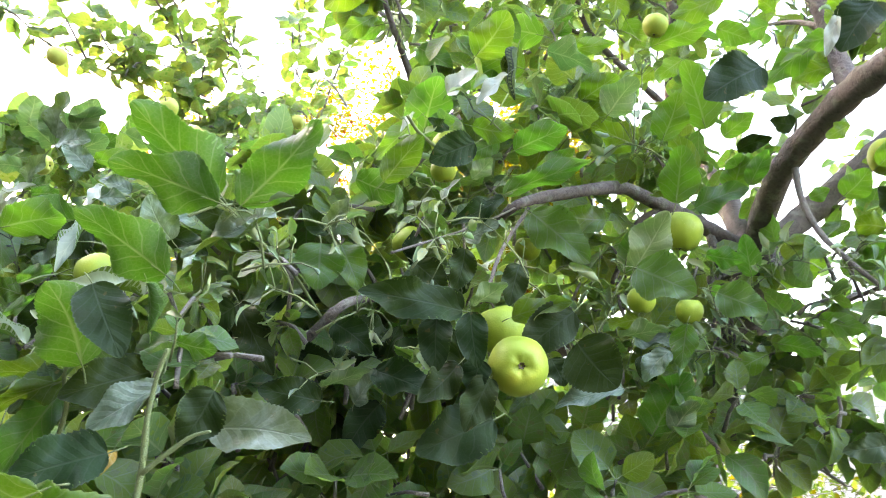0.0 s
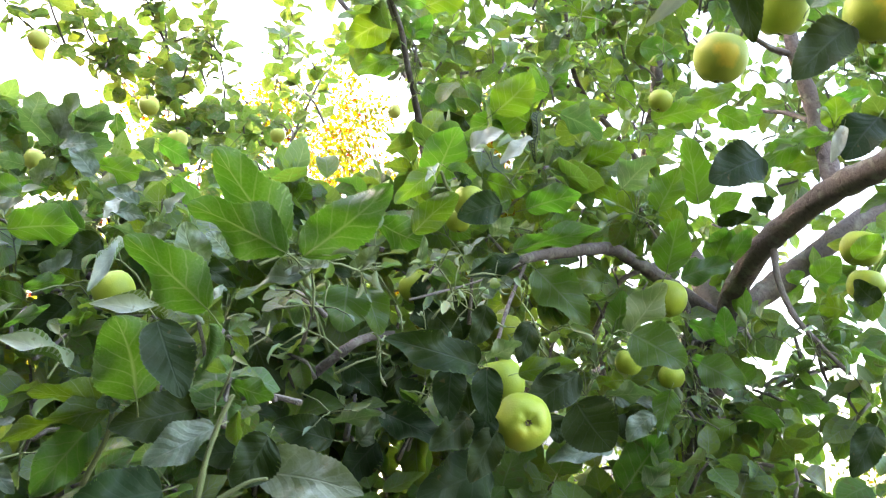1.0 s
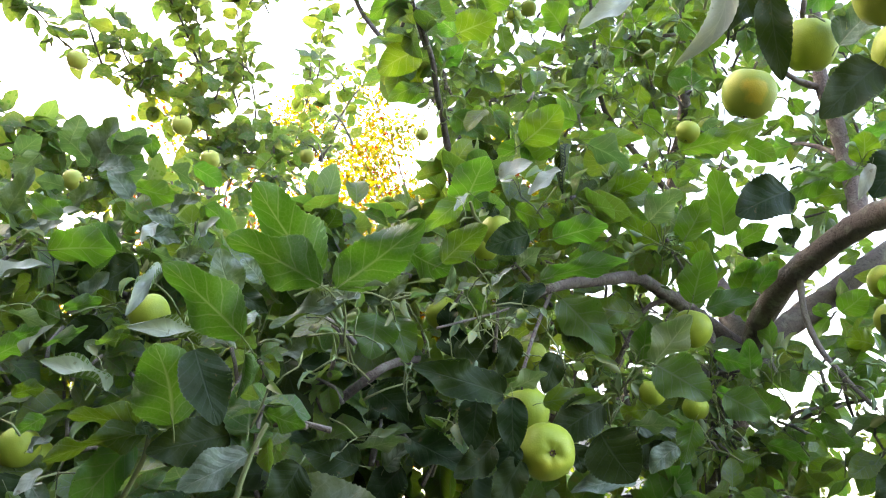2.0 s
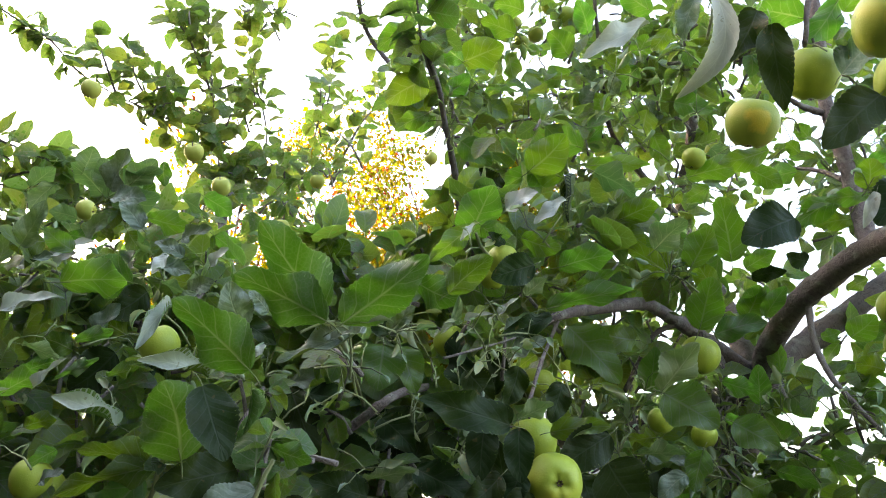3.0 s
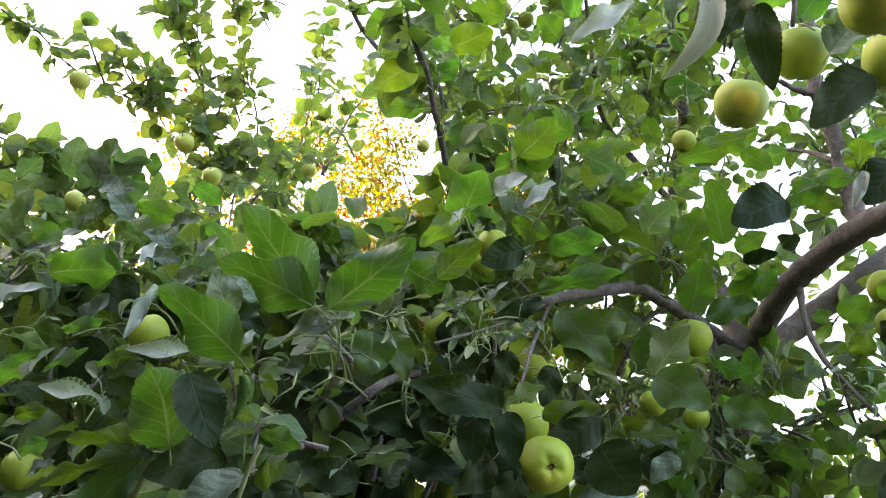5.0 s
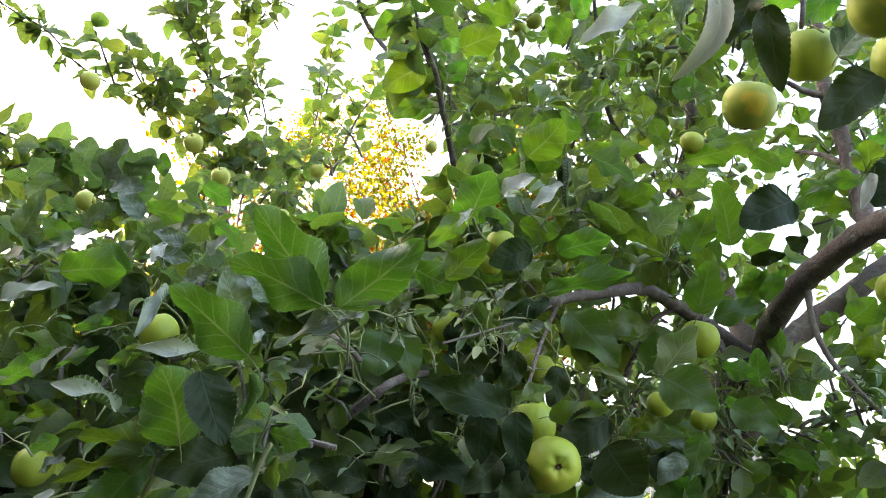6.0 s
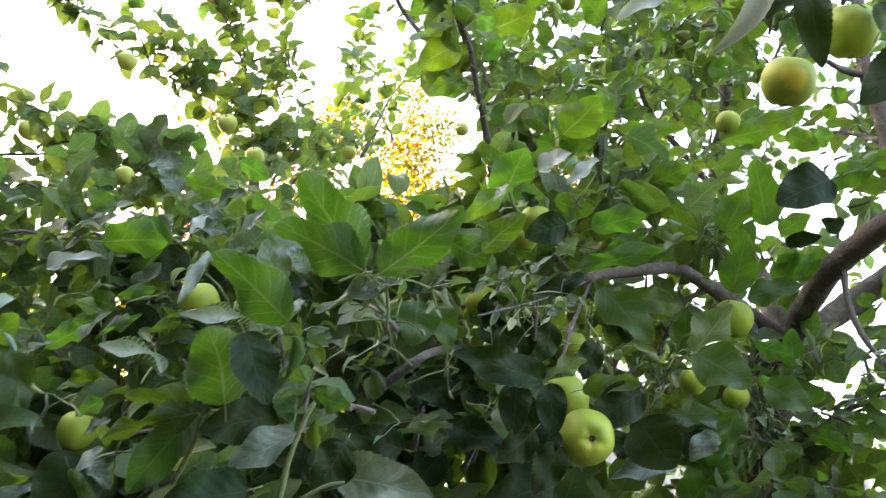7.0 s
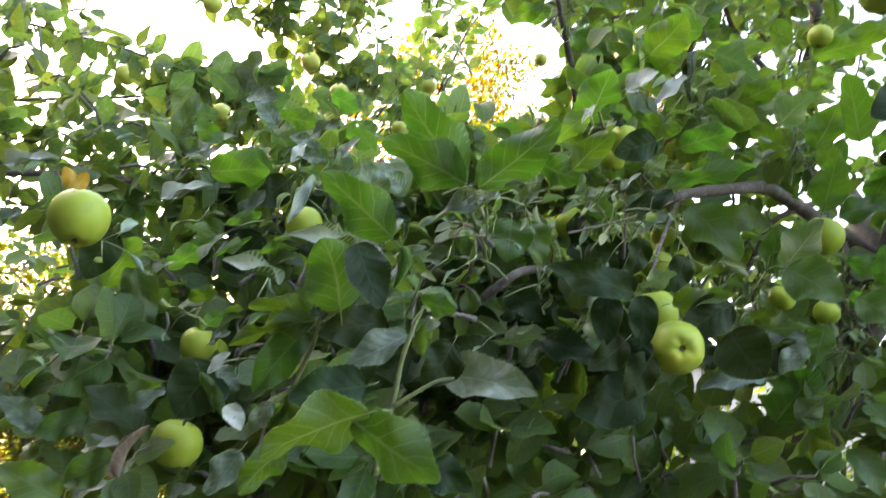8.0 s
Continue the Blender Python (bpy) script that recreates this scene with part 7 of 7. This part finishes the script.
clump(mid_fol, (-1.05, -0.90, 2.64), (0.27, 0.27, 0.12), 64, 0.066, 957)
clump(mid_fol, (-0.98, -0.50, 2.52), (0.27, 0.27, 0.12), 64, 0.066, 958)
clump(mid_fol, (-1.05, -0.10, 2.56), (0.27, 0.27, 0.12), 64, 0.066, 959)
clump(mid_fol, (-0.98, 0.25, 2.65), (0.27, 0.27, 0.12), 64, 0.066, 960)
clump(mid_fol, (-0.65, -0.85, 2.60), (0.27, 0.27, 0.12), 64, 0.066, 964)
clump(mid_fol, (-0.58, -0.45, 2.64), (0.27, 0.27, 0.12), 64, 0.066, 965)
clump(mid_fol, (-0.65, -0.05, 2.52), (0.27, 0.27, 0.12), 64, 0.066, 966)
clump(mid_fol, (-0.58, 0.30, 2.60), (0.27, 0.27, 0.12), 64, 0.066, 967)
clump(mid_fol, (-0.25, -0.90, 2.56), (0.27, 0.27, 0.12), 64, 0.066, 971)
clump(mid_fol, (-0.18, -0.50, 2.60), (0.27, 0.27, 0.12), 64, 0.066, 972)
clump(mid_fol, (-0.25, -0.10, 2.64), (0.27, 0.27, 0.12), 64, 0.066, 973)
clump(mid_fol, (-0.18, 0.25, 2.56), (0.27, 0.27, 0.12), 64, 0.066, 974)
clump(mid_fol, (0.340, 1.633, 2.128), (0.048, 0.100, 0.027), 9, 0.06, 655, 0.75, -0.4)
clump(mid_fol, (0.394, 1.780, 2.136), (0.066, 0.100, 0.029), 11, 0.06, 656, 0.75, -0.4)
clump(mid_fol, (0.586, 1.528, 1.812), (0.057, 0.100, 0.046), 14, 0.06, 657, 0.75, -0.4)
clump(mid_fol, (0.521, 1.555, 1.784), (0.057, 0.100, 0.034), 18, 0.06, 658, 0.75, -0.4)
clump(mid_fol, (0.664, 1.588, 1.917), (0.036, 0.100, 0.030), 6, 0.06, 659, 0.75, -0.4)
clump(mid_fol, (-0.749, 0.991, 1.509), (0.061, 0.120, 0.052), 7, 0.066, 660, 0.8, -0.7)
clump(mid_fol, (-0.863, 1.093, 1.577), (0.058, 0.120, 0.048), 4, 0.066, 661, 0.8, -0.7)
stem("branch", [(0.427, 1.450, 1.986), (0.433, 1.444, 1.914), (0.422, 1.472, 1.839), (0.432, 1.490, 1.765), (0.437, 1.516, 1.682)], 0.0042, 0.0022, apple_tree, twig_bark)
stem("branch", [(0.434, 1.451, 1.973), (0.413, 1.450, 1.914), (0.427, 1.461, 1.838), (0.412, 1.496, 1.765), (0.418, 1.522, 1.682)], 0.0037999999999999996, 0.0022, apple_tree, twig_bark)
stem("branch", [(0.440, 1.453, 1.959), (0.442, 1.442, 1.913), (0.427, 1.450, 1.836), (0.448, 1.485, 1.765), (0.454, 1.511, 1.683)], 0.0034, 0.0022, apple_tree, twig_bark)
stem("branch", [(0.423, 1.461, 1.946), (0.422, 1.447, 1.914), (0.432, 1.438, 1.834), (0.432, 1.490, 1.765), (0.437, 1.516, 1.682)], 0.0029999999999999996, 0.0022, apple_tree, twig_bark)
stem("branch", [(0.446, 1.458, 1.931), (0.433, 1.444, 1.914), (0.399, 1.438, 1.833), (0.401, 1.499, 1.765), (0.407, 1.525, 1.682)], 0.0026, 0.0022, apple_tree, twig_bark)
stem("branch", [(0.418, 1.406, 1.915), (0.408, 1.402, 1.897), (0.390, 1.391, 1.871)], 0.0022, 0.0013, apple_tree, twig_bark)
stem("branch", [(0.420, 1.416, 1.859), (0.434, 1.405, 1.841), (0.439, 1.386, 1.817)], 0.0022, 0.0013, apple_tree, twig_bark)
stem("branch", [(0.408, 1.426, 1.822), (0.392, 1.423, 1.806), (0.369, 1.411, 1.784)], 0.0022, 0.0013, apple_tree, twig_bark)
stem("branch", [(0.417, 1.428, 1.795), (0.428, 1.416, 1.779), (0.431, 1.397, 1.757)], 0.0022, 0.0013, apple_tree, twig_bark)
stem("branch", [(0.602, 1.343, 1.893), (0.592, 1.340, 1.874), (0.574, 1.330, 1.848)], 0.0022, 0.0013, apple_tree, twig_bark)
stem("branch", [(0.609, 1.341, 1.883), (0.618, 1.327, 1.879), (0.618, 1.307, 1.868)], 0.0022, 0.0013, apple_tree, twig_bark)
stem("branch", [(0.282, 1.424, 1.976), (0.272, 1.420, 1.962), (0.254, 1.407, 1.941)], 0.0022, 0.0013, apple_tree, twig_bark)
stem("branch", [(0.263, 1.438, 1.938), (0.254, 1.433, 1.920), (0.238, 1.421, 1.894)], 0.0022, 0.0013, apple_tree, twig_bark)
clump(mid_fol, (-0.182, 0.953, 1.842), (0.018, 0.050, 0.015), 16, 0.036, 662, 0.8, -0.7)
clump(mid_fol, (-0.262, 0.893, 1.792), (0.017, 0.050, 0.014), 16, 0.036, 663, 0.8, -0.7)
clump(mid_fol, (-0.202, 0.767, 1.707), (0.014, 0.050, 0.012), 16, 0.036, 664, 0.8, -0.7)
clump(mid_fol, (-0.128, 1.130, 1.771), (0.021, 0.050, 0.018), 16, 0.036, 665, 0.8, -0.7)
clump(mid_fol, (-0.024, 1.096, 1.948), (0.021, 0.050, 0.018), 9, 0.036, 666, 0.8, -0.35)
clump(mid_fol, (0.016, 1.103, 1.926), (0.021, 0.050, 0.018), 9, 0.036, 667, 0.8, -0.35)
clump(mid_fol, (0.207, 1.210, 2.163), (0.024, 0.050, 0.021), 9, 0.036, 668, 0.75, -0.4)
clump(mid_fol, (0.254, 1.348, 1.879), (0.025, 0.050, 0.021), 9, 0.036, 669, 0.75, -0.4)
clump(mid_fol, (0.425, 1.424, 1.804), (0.027, 0.050, 0.023), 16, 0.036, 670, 0.75, -0.4)
clump(mid_fol, (-0.668, 1.158, 2.015), (0.025, 0.050, 0.021), 16, 0.036, 671, 0.8, -0.35)
clump(mid_fol, (-0.430, 1.162, 1.995), (0.023, 0.050, 0.020), 16, 0.036, 672, 0.8, -0.35)
clump(mid_fol, (-0.480, 1.750, 2.442), (0.036, 0.050, 0.030), 16, 0.036, 673, 0.75, -0.4)
clump(mid_fol, (-0.011, 1.060, 2.045), (0.021, 0.050, 0.018), 9, 0.036, 674, 0.8, -0.35)
clump(mid_fol, (0.299, 1.283, 2.074), (0.025, 0.050, 0.021), 9, 0.036, 675, 0.75, -0.4)
clump(mid_fol, (0.455, 1.394, 1.914), (0.027, 0.050, 0.023), 9, 0.036, 676, 0.75, -0.4)
clump(mid_fol, (0.601, 1.222, 2.228), (0.027, 0.050, 0.023), 16, 0.036, 677, 0.75, -0.4)
clump(mid_fol, (0.576, 1.361, 1.854), (0.027, 0.050, 0.023), 12, 0.036, 678, 0.75, -0.4)
clump(mid_fol, (-0.080, 1.252, 2.423), (0.027, 0.050, 0.023), 16, 0.036, 679, 0.75, -0.4)
clump(mid_fol, (0.013, 1.730, 2.919), (0.08, 0.2, 0.05), 26, 0.052, 860, 0.75, -0.4)
clump(mid_fol, (-0.058, 1.759, 2.843), (0.08, 0.2, 0.05), 22, 0.052, 861, 0.75, -0.4)
clump(mid_fol, (0.143, 1.720, 2.957), (0.08, 0.2, 0.05), 26, 0.052, 862, 0.75, -0.4)
clump(mid_fol, (0.319, 1.757, 2.882), (0.08, 0.2, 0.05), 20, 0.052, 863, 0.75, -0.4)
clump(mid_fol, (-1.310, 1.546, 2.231), (0.10, 0.2, 0.05), 28, 0.055, 880, 0.75, -0.4)
clump(mid_fol, (-1.154, 1.574, 2.229), (0.10, 0.2, 0.05), 30, 0.055, 881, 0.75, -0.4)
clump(mid_fol, (-1.266, 1.489, 2.092), (0.10, 0.2, 0.05), 30, 0.055, 882, 0.75, -0.4)
clump(mid_fol, (-0.983, 1.542, 2.080), (0.10, 0.2, 0.05), 24, 0.055, 883, 0.75, -0.4)
clump(mid_fol, (-0.989, 1.435, 2.079), (0.10, 0.2, 0.05), 18, 0.055, 884, 0.75, -0.4)
clump(mid_fol, (0.310, 1.112, 2.391), (0.025, 0.050, 0.021), 16, 0.036, 681, 0.75, -0.4)
clump(mid_fol, (-0.360, 0.960, 1.825), (0.019, 0.050, 0.016), 16, 0.036, 682, 0.8, -0.7)
clump(mid_fol, (-0.470, 1.027, 1.816), (0.021, 0.050, 0.018), 16, 0.036, 683, 0.8, -0.7)
clump(mid_fol, (-0.201, 1.014, 1.785), (0.019, 0.050, 0.016), 16, 0.036, 684, 0.8, -0.7)
clump(mid_fol, (-0.048, 1.090, 1.738), (0.020, 0.050, 0.017), 16, 0.036, 685, 0.8, -0.7)
clump(mid_fol, (0.131, 1.188, 2.112), (0.023, 0.050, 0.020), 9, 0.036, 686, 0.75, -0.4)
clump(mid_fol, (-0.217, 1.190, 2.076), (0.023, 0.050, 0.020), 16, 0.036, 687, 0.8, -0.35)
sprig(young_fol, (-0.146, 0.713, 1.819), 3, 0.027, 700)
sprig(young_fol, (-0.136, 0.737, 1.817), 2, 0.027, 701)
sprig(young_fol, (-0.191, 0.715, 1.720), 2, 0.027, 704)
sprig(young_fol, (-0.157, 0.866, 1.789), 3, 0.027, 706)
sprig(young_fol, (-0.140, 0.863, 1.813), 2, 0.027, 707)
sprig(young_fol, (-0.408, 0.976, 1.900), 2, 0.036, 709)
sprig(young_fol, (-0.486, 1.136, 2.003), 5, 0.036, 710)
sprig(young_fol, (-0.442, 1.152, 2.009), 5, 0.036, 711)
sprig(young_fol, (-0.464, 1.235, 2.068), 4, 0.036, 712)
sprig(young_fol, (-0.634, 1.169, 2.039), 4, 0.036, 713)
sprig(young_fol, (-0.607, 1.090, 1.966), 4, 0.036, 714)
sprig(young_fol, (-0.580, 1.013, 1.877), 3, 0.036, 715)
sprig(young_fol, (-0.481, 1.007, 1.878), 2, 0.036, 716)
sprig(young_fol, (-0.417, 0.893, 1.769), 2, 0.036, 718)
sprig(young_fol, (-0.343, 0.914, 1.818), 3, 0.036, 719)
sprig(young_fol, (-0.097, 0.949, 1.900), 3, 0.036, 721)
sprig(young_fol, (-0.114, 1.046, 1.922), 4, 0.036, 722)
sprig(young_fol, (-0.009, 1.086, 1.979), 4, 0.036, 723)
sprig(young_fol, (-0.036, 1.073, 1.838), 4, 0.036, 724)
sprig(young_fol, (-0.095, 1.075, 1.815), 3, 0.036, 725)
sprig(young_fol, (-0.032, 1.038, 1.752), 5, 0.036, 727)
sprig(young_fol, (-0.143, 0.982, 1.721), 2, 0.036, 728)
sprig(young_fol, (-0.075, 1.063, 1.873), 2, 0.036, 730)
sprig(young_fol, (0.025, 0.968, 1.851), 3, 0.036, 731)
sprig(young_fol, (0.095, 1.118, 1.852), 4, 0.036, 733)
sprig(young_fol, (0.139, 1.173, 1.809), 5, 0.036, 734)
sprig(young_fol, (0.210, 1.300, 1.896), 6, 0.036, 735)
sprig(young_fol, (0.227, 1.307, 1.852), 6, 0.036, 736)
sprig(young_fol, (0.244, 1.245, 1.884), 5, 0.036, 737)
sprig(young_fol, (0.251, 1.260, 1.802), 5, 0.036, 738)
sprig(young_fol, (0.313, 1.280, 1.894), 5, 0.036, 739)
sprig(young_fol, (0.407, 1.409, 1.915), 7, 0.036, 740)
sprig(young_fol, (0.414, 1.418, 1.859), 7, 0.036, 741)
sprig(young_fol, (0.418, 1.426, 1.804), 7, 0.036, 742)
sprig(young_fol, (0.397, 1.437, 1.767), 7, 0.036, 743)
sprig(young_fol, (0.430, 1.418, 1.831), 5, 0.036, 744)
sprig(young_fol, (0.446, 1.357, 1.849), 5, 0.036, 745)
sprig(young_fol, (0.464, 1.292, 1.874), 5, 0.036, 746)
sprig(young_fol, (0.503, 1.274, 1.889), 4, 0.036, 747)
sprig(young_fol, (0.546, 1.239, 1.865), 6, 0.036, 748)
sprig(young_fol, (0.561, 1.229, 1.881), 5, 0.036, 749)
sprig(young_fol, (0.594, 1.246, 1.834), 5, 0.036, 750)
sprig(young_fol, (0.576, 1.363, 1.845), 5, 0.036, 751)
sprig(young_fol, (0.518, 1.392, 1.811), 5, 0.036, 752)
sprig(young_fol, (0.556, 1.273, 1.779), 6, 0.036, 753)
sprig(young_fol, (0.303, 1.282, 2.074), 7, 0.036, 754)
sprig(young_fol, (0.298, 1.276, 2.092), 6, 0.036, 755)
sprig(young_fol, (0.364, 1.335, 2.034), 5, 0.036, 756)
sprig(young_fol, (0.404, 1.367, 2.066), 5, 0.036, 757)
sprig(young_fol, (0.158, 1.205, 2.062), 4, 0.036, 758)
sprig(young_fol, (0.088, 1.218, 2.046), 5, 0.036, 759)
sprig(young_fol, (0.026, 1.230, 2.020), 5, 0.036, 760)
sprig(young_fol, (-0.024, 0.971, 2.000), 3, 0.036, 761)
sprig(young_fol, (0.052, 1.049, 2.068), 2, 0.036, 763)
sprig(young_fol, (0.099, 1.039, 2.082), 3, 0.036, 764)
sprig(young_fol, (-0.068, 1.250, 2.351), 8, 0.036, 766)
sprig(young_fol, (-0.078, 1.239, 2.368), 6, 0.036, 767)
sprig(young_fol, (-0.042, 1.336, 2.479), 6, 0.045, 768)
sprig(young_fol, (-0.121, 1.227, 2.454), 5, 0.036, 769)
sprig(young_fol, (-0.020, 0.961, 1.891), 4, 0.034, 800)
sprig(young_fol, (-0.002, 0.973, 1.865), 4, 0.034, 801)
sprig(young_fol, (0.014, 0.961, 1.842), 3, 0.03, 802)
sprig(young_fol, (0.050, 1.004, 1.898), 3, 0.032, 803)
sprig(young_fol, (0.080, 0.980, 1.856), 3, 0.03, 804)
sprig(young_fol, (0.265, 1.130, 2.034), 8, 0.045, 805)
sprig(young_fol, (0.190, 1.209, 2.150), 8, 0.045, 806)
sprig(young_fol, (0.188, 1.177, 1.779), 6, 0.036, 807)
sprig(young_fol, (0.334, 1.193, 1.753), 7, 0.04, 808)
sprig(young_fol, (-0.261, 0.930, 1.815), 6, 0.03, 809)
sprig(young_fol, (-0.158, 0.875, 1.825), 5, 0.03, 810)
sprig(young_fol, (-0.106, 0.884, 1.860), 5, 0.03, 811)
sprig(young_fol, (-0.090, 0.950, 1.780), 4, 0.03, 812)
sprig(young_fol, (0.133, 1.113, 1.852), 5, 0.036, 813)
sprig(young_fol, (0.369, 1.232, 1.793), 6, 0.04, 814)
sprig(young_fol, (0.065, 1.585, 2.818), 8, 0.045, 770)
sprig(young_fol, (0.117, 1.575, 2.827), 6, 0.045, 771)
sprig(young_fol, (-0.086, 1.649, 2.898), 6, 0.045, 772)
sprig(young_fol, (0.075, 1.521, 2.560), 7, 0.045, 773)
sprig(young_fol, (0.147, 1.504, 2.578), 6, 0.045, 774)
sprig(young_fol, (0.004, 1.480, 2.437), 5, 0.045, 775)
sprig(young_fol, (0.234, 1.302, 2.499), 6, 0.045, 776)
sprig(young_fol, (0.268, 1.327, 2.453), 6, 0.045, 777)
sprig(young_fol, (0.298, 1.220, 2.420), 6, 0.036, 778)
sprig(young_fol, (0.287, 1.024, 2.348), 3, 0.036, 779)
sprig(young_fol, (0.333, 1.153, 2.321), 6, 0.036, 780)
sprig(young_fol, (0.256, 1.194, 2.472), 6, 0.036, 781)
sprig(young_fol, (0.265, 1.436, 2.470), 6, 0.045, 782)
sprig(young_fol, (0.322, 1.450, 2.427), 6, 0.045, 783)
sprig(young_fol, (0.387, 1.383, 2.305), 5, 0.045, 784)
sprig(young_fol, (0.414, 1.251, 2.316), 5, 0.036, 785)
sprig(young_fol, (0.326, 1.314, 2.246), 5, 0.036, 786)
sprig(young_fol, (0.406, 0.904, 2.277), 3, 0.036, 787)
sprig(young_fol, (0.458, 0.911, 2.233), 4, 0.036, 788)
sprig(young_fol, (0.627, 1.172, 2.296), 7, 0.036, 790)
sprig(young_fol, (0.637, 1.139, 2.339), 6, 0.036, 791)
sprig(young_fol, (0.654, 1.151, 2.305), 6, 0.036, 792)
sprig(young_fol, (0.555, 1.094, 2.163), 5, 0.036, 793)
sprig(young_fol, (0.555, 1.151, 2.172), 4, 0.036, 794)
sprig(young_fol, (0.538, 1.250, 2.231), 4, 0.036, 795)
sprig(young_fol, (0.569, 1.222, 2.259), 4, 0.036, 796)
sprig(young_fol, (0.543, 1.301, 2.358), 4, 0.045, 797)
sprig(young_fol, (-0.492, 1.654, 2.395), 4, 0.045, 798)
sprig(young_fol, (-0.574, 1.674, 2.291), 5, 0.045, 799)
sprig(young_fol, (-0.665, 1.641, 2.288), 5, 0.045, 800)
sprig(young_fol, (-0.690, 1.442, 2.179), 5, 0.045, 801)
sprig(young_fol, (-0.813, 1.379, 2.173), 4, 0.045, 802)
sprig(young_fol, (-0.756, 0.895, 1.771), 3, 0.036, 850)
sprig(young_fol, (-0.651, 0.867, 1.666), 3, 0.036, 851)
sprig(young_fol, (-0.489, 0.839, 1.707), 3, 0.036, 853)
sprig(young_fol, (-0.680, 0.850, 1.642), 3, 0.036, 854)
sprig(young_fol, (-0.414, 0.827, 1.655), 3, 0.036, 856)
sprig(young_fol, (-0.625, 0.855, 1.799), 3, 0.036, 857)
sprig(young_fol, (-0.838, 1.028, 1.967), 3, 0.036, 859)
sprig(young_fol, (-0.824, 1.236, 2.106), 5, 0.036, 860)
hero(spray_d, (-0.098, 1.150, 1.740), (-0.076, 1.166, 1.816), (-0.374, -0.881, 0.290), 3, 1.07, mesh=SHADED[3])
hero(spray_d, (-0.167, 1.163, 1.703), (-0.170, 1.172, 1.650), (0.021, -0.988, -0.155), 7, 0.92, mesh=SHADED[7])
hero(spray_d, (0.011, 1.180, 1.856), (0.012, 1.151, 1.930), (-0.188, -0.919, -0.346), 4, 0.89, mesh=SHADED[4])
hero(spray_d, (-0.140, 1.045, 1.752), (-0.129, 1.034, 1.802), (0.630, -0.719, -0.294), 1, 0.92, mesh=SHADED[1])
hero(spray_d, (-0.097, 1.111, 1.703), (-0.140, 1.099, 1.644), (0.368, -0.927, -0.077), 1, 1.08, mesh=SHADED[1])
hero(spray_d, (-0.029, 1.110, 1.853), (-0.043, 1.107, 1.930), (-0.462, -0.880, -0.115), 3, 0.93, mesh=SHADED[3])
hero(spray_d, (-0.144, 1.143, 1.815), (-0.086, 1.175, 1.793), (0.439, -0.889, -0.130), 8, 1.08, mesh=SHADED[8])
hero(spray_d, (-0.181, 1.097, 1.759), (-0.117, 1.117, 1.752), (0.199, -0.822, -0.533), 2, 1.07, mesh=SHADED[2])
hero(spray_d, (-0.244, 1.060, 1.686), (-0.308, 1.035, 1.676), (0.346, -0.928, 0.140), 0, 1.01, mesh=SHADED[0])
hero(spray_d, (-0.200, 1.065, 1.774), (-0.141, 1.068, 1.734), (-0.178, -0.930, -0.320), 8, 0.94, mesh=SHADED[8])
hero(spray_d, (-0.302, 1.134, 1.826), (-0.386, 1.117, 1.800), (0.353, -0.645, -0.678), 8, 1.08, mesh=SHADED[8])
hero(spray_d, (-0.111, 1.174, 1.753), (-0.030, 1.196, 1.778), (0.276, -0.960, -0.044), 7, 1.1, mesh=SHADED[7])
hero(spray_d, (-0.157, 1.164, 1.825), (-0.112, 1.207, 1.772), (0.288, -0.847, -0.447), 3, 1.01, mesh=SHADED[3])
hero(spray_d, (-0.249, 0.982, 1.770), (-0.302, 0.975, 1.764), (0.095, -0.973, 0.212), 0, 1.05, mesh=SHADED[0])
hero(spray_d, (-0.118, 1.109, 1.749), (-0.120, 1.078, 1.797), (0.008, -0.837, -0.547), 4, 0.85, mesh=SHADED[4])
mid_fol.build(apple_tree, "foliage", "broad green leaves on short spurs", "twig_growth", twig_bark)
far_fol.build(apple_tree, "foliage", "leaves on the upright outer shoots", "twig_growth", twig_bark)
young_fol.build(apple_tree, "young_leaf_growth", "pale downy young leaves, small and curled", "leaf_stalk_growth", green_shoot)
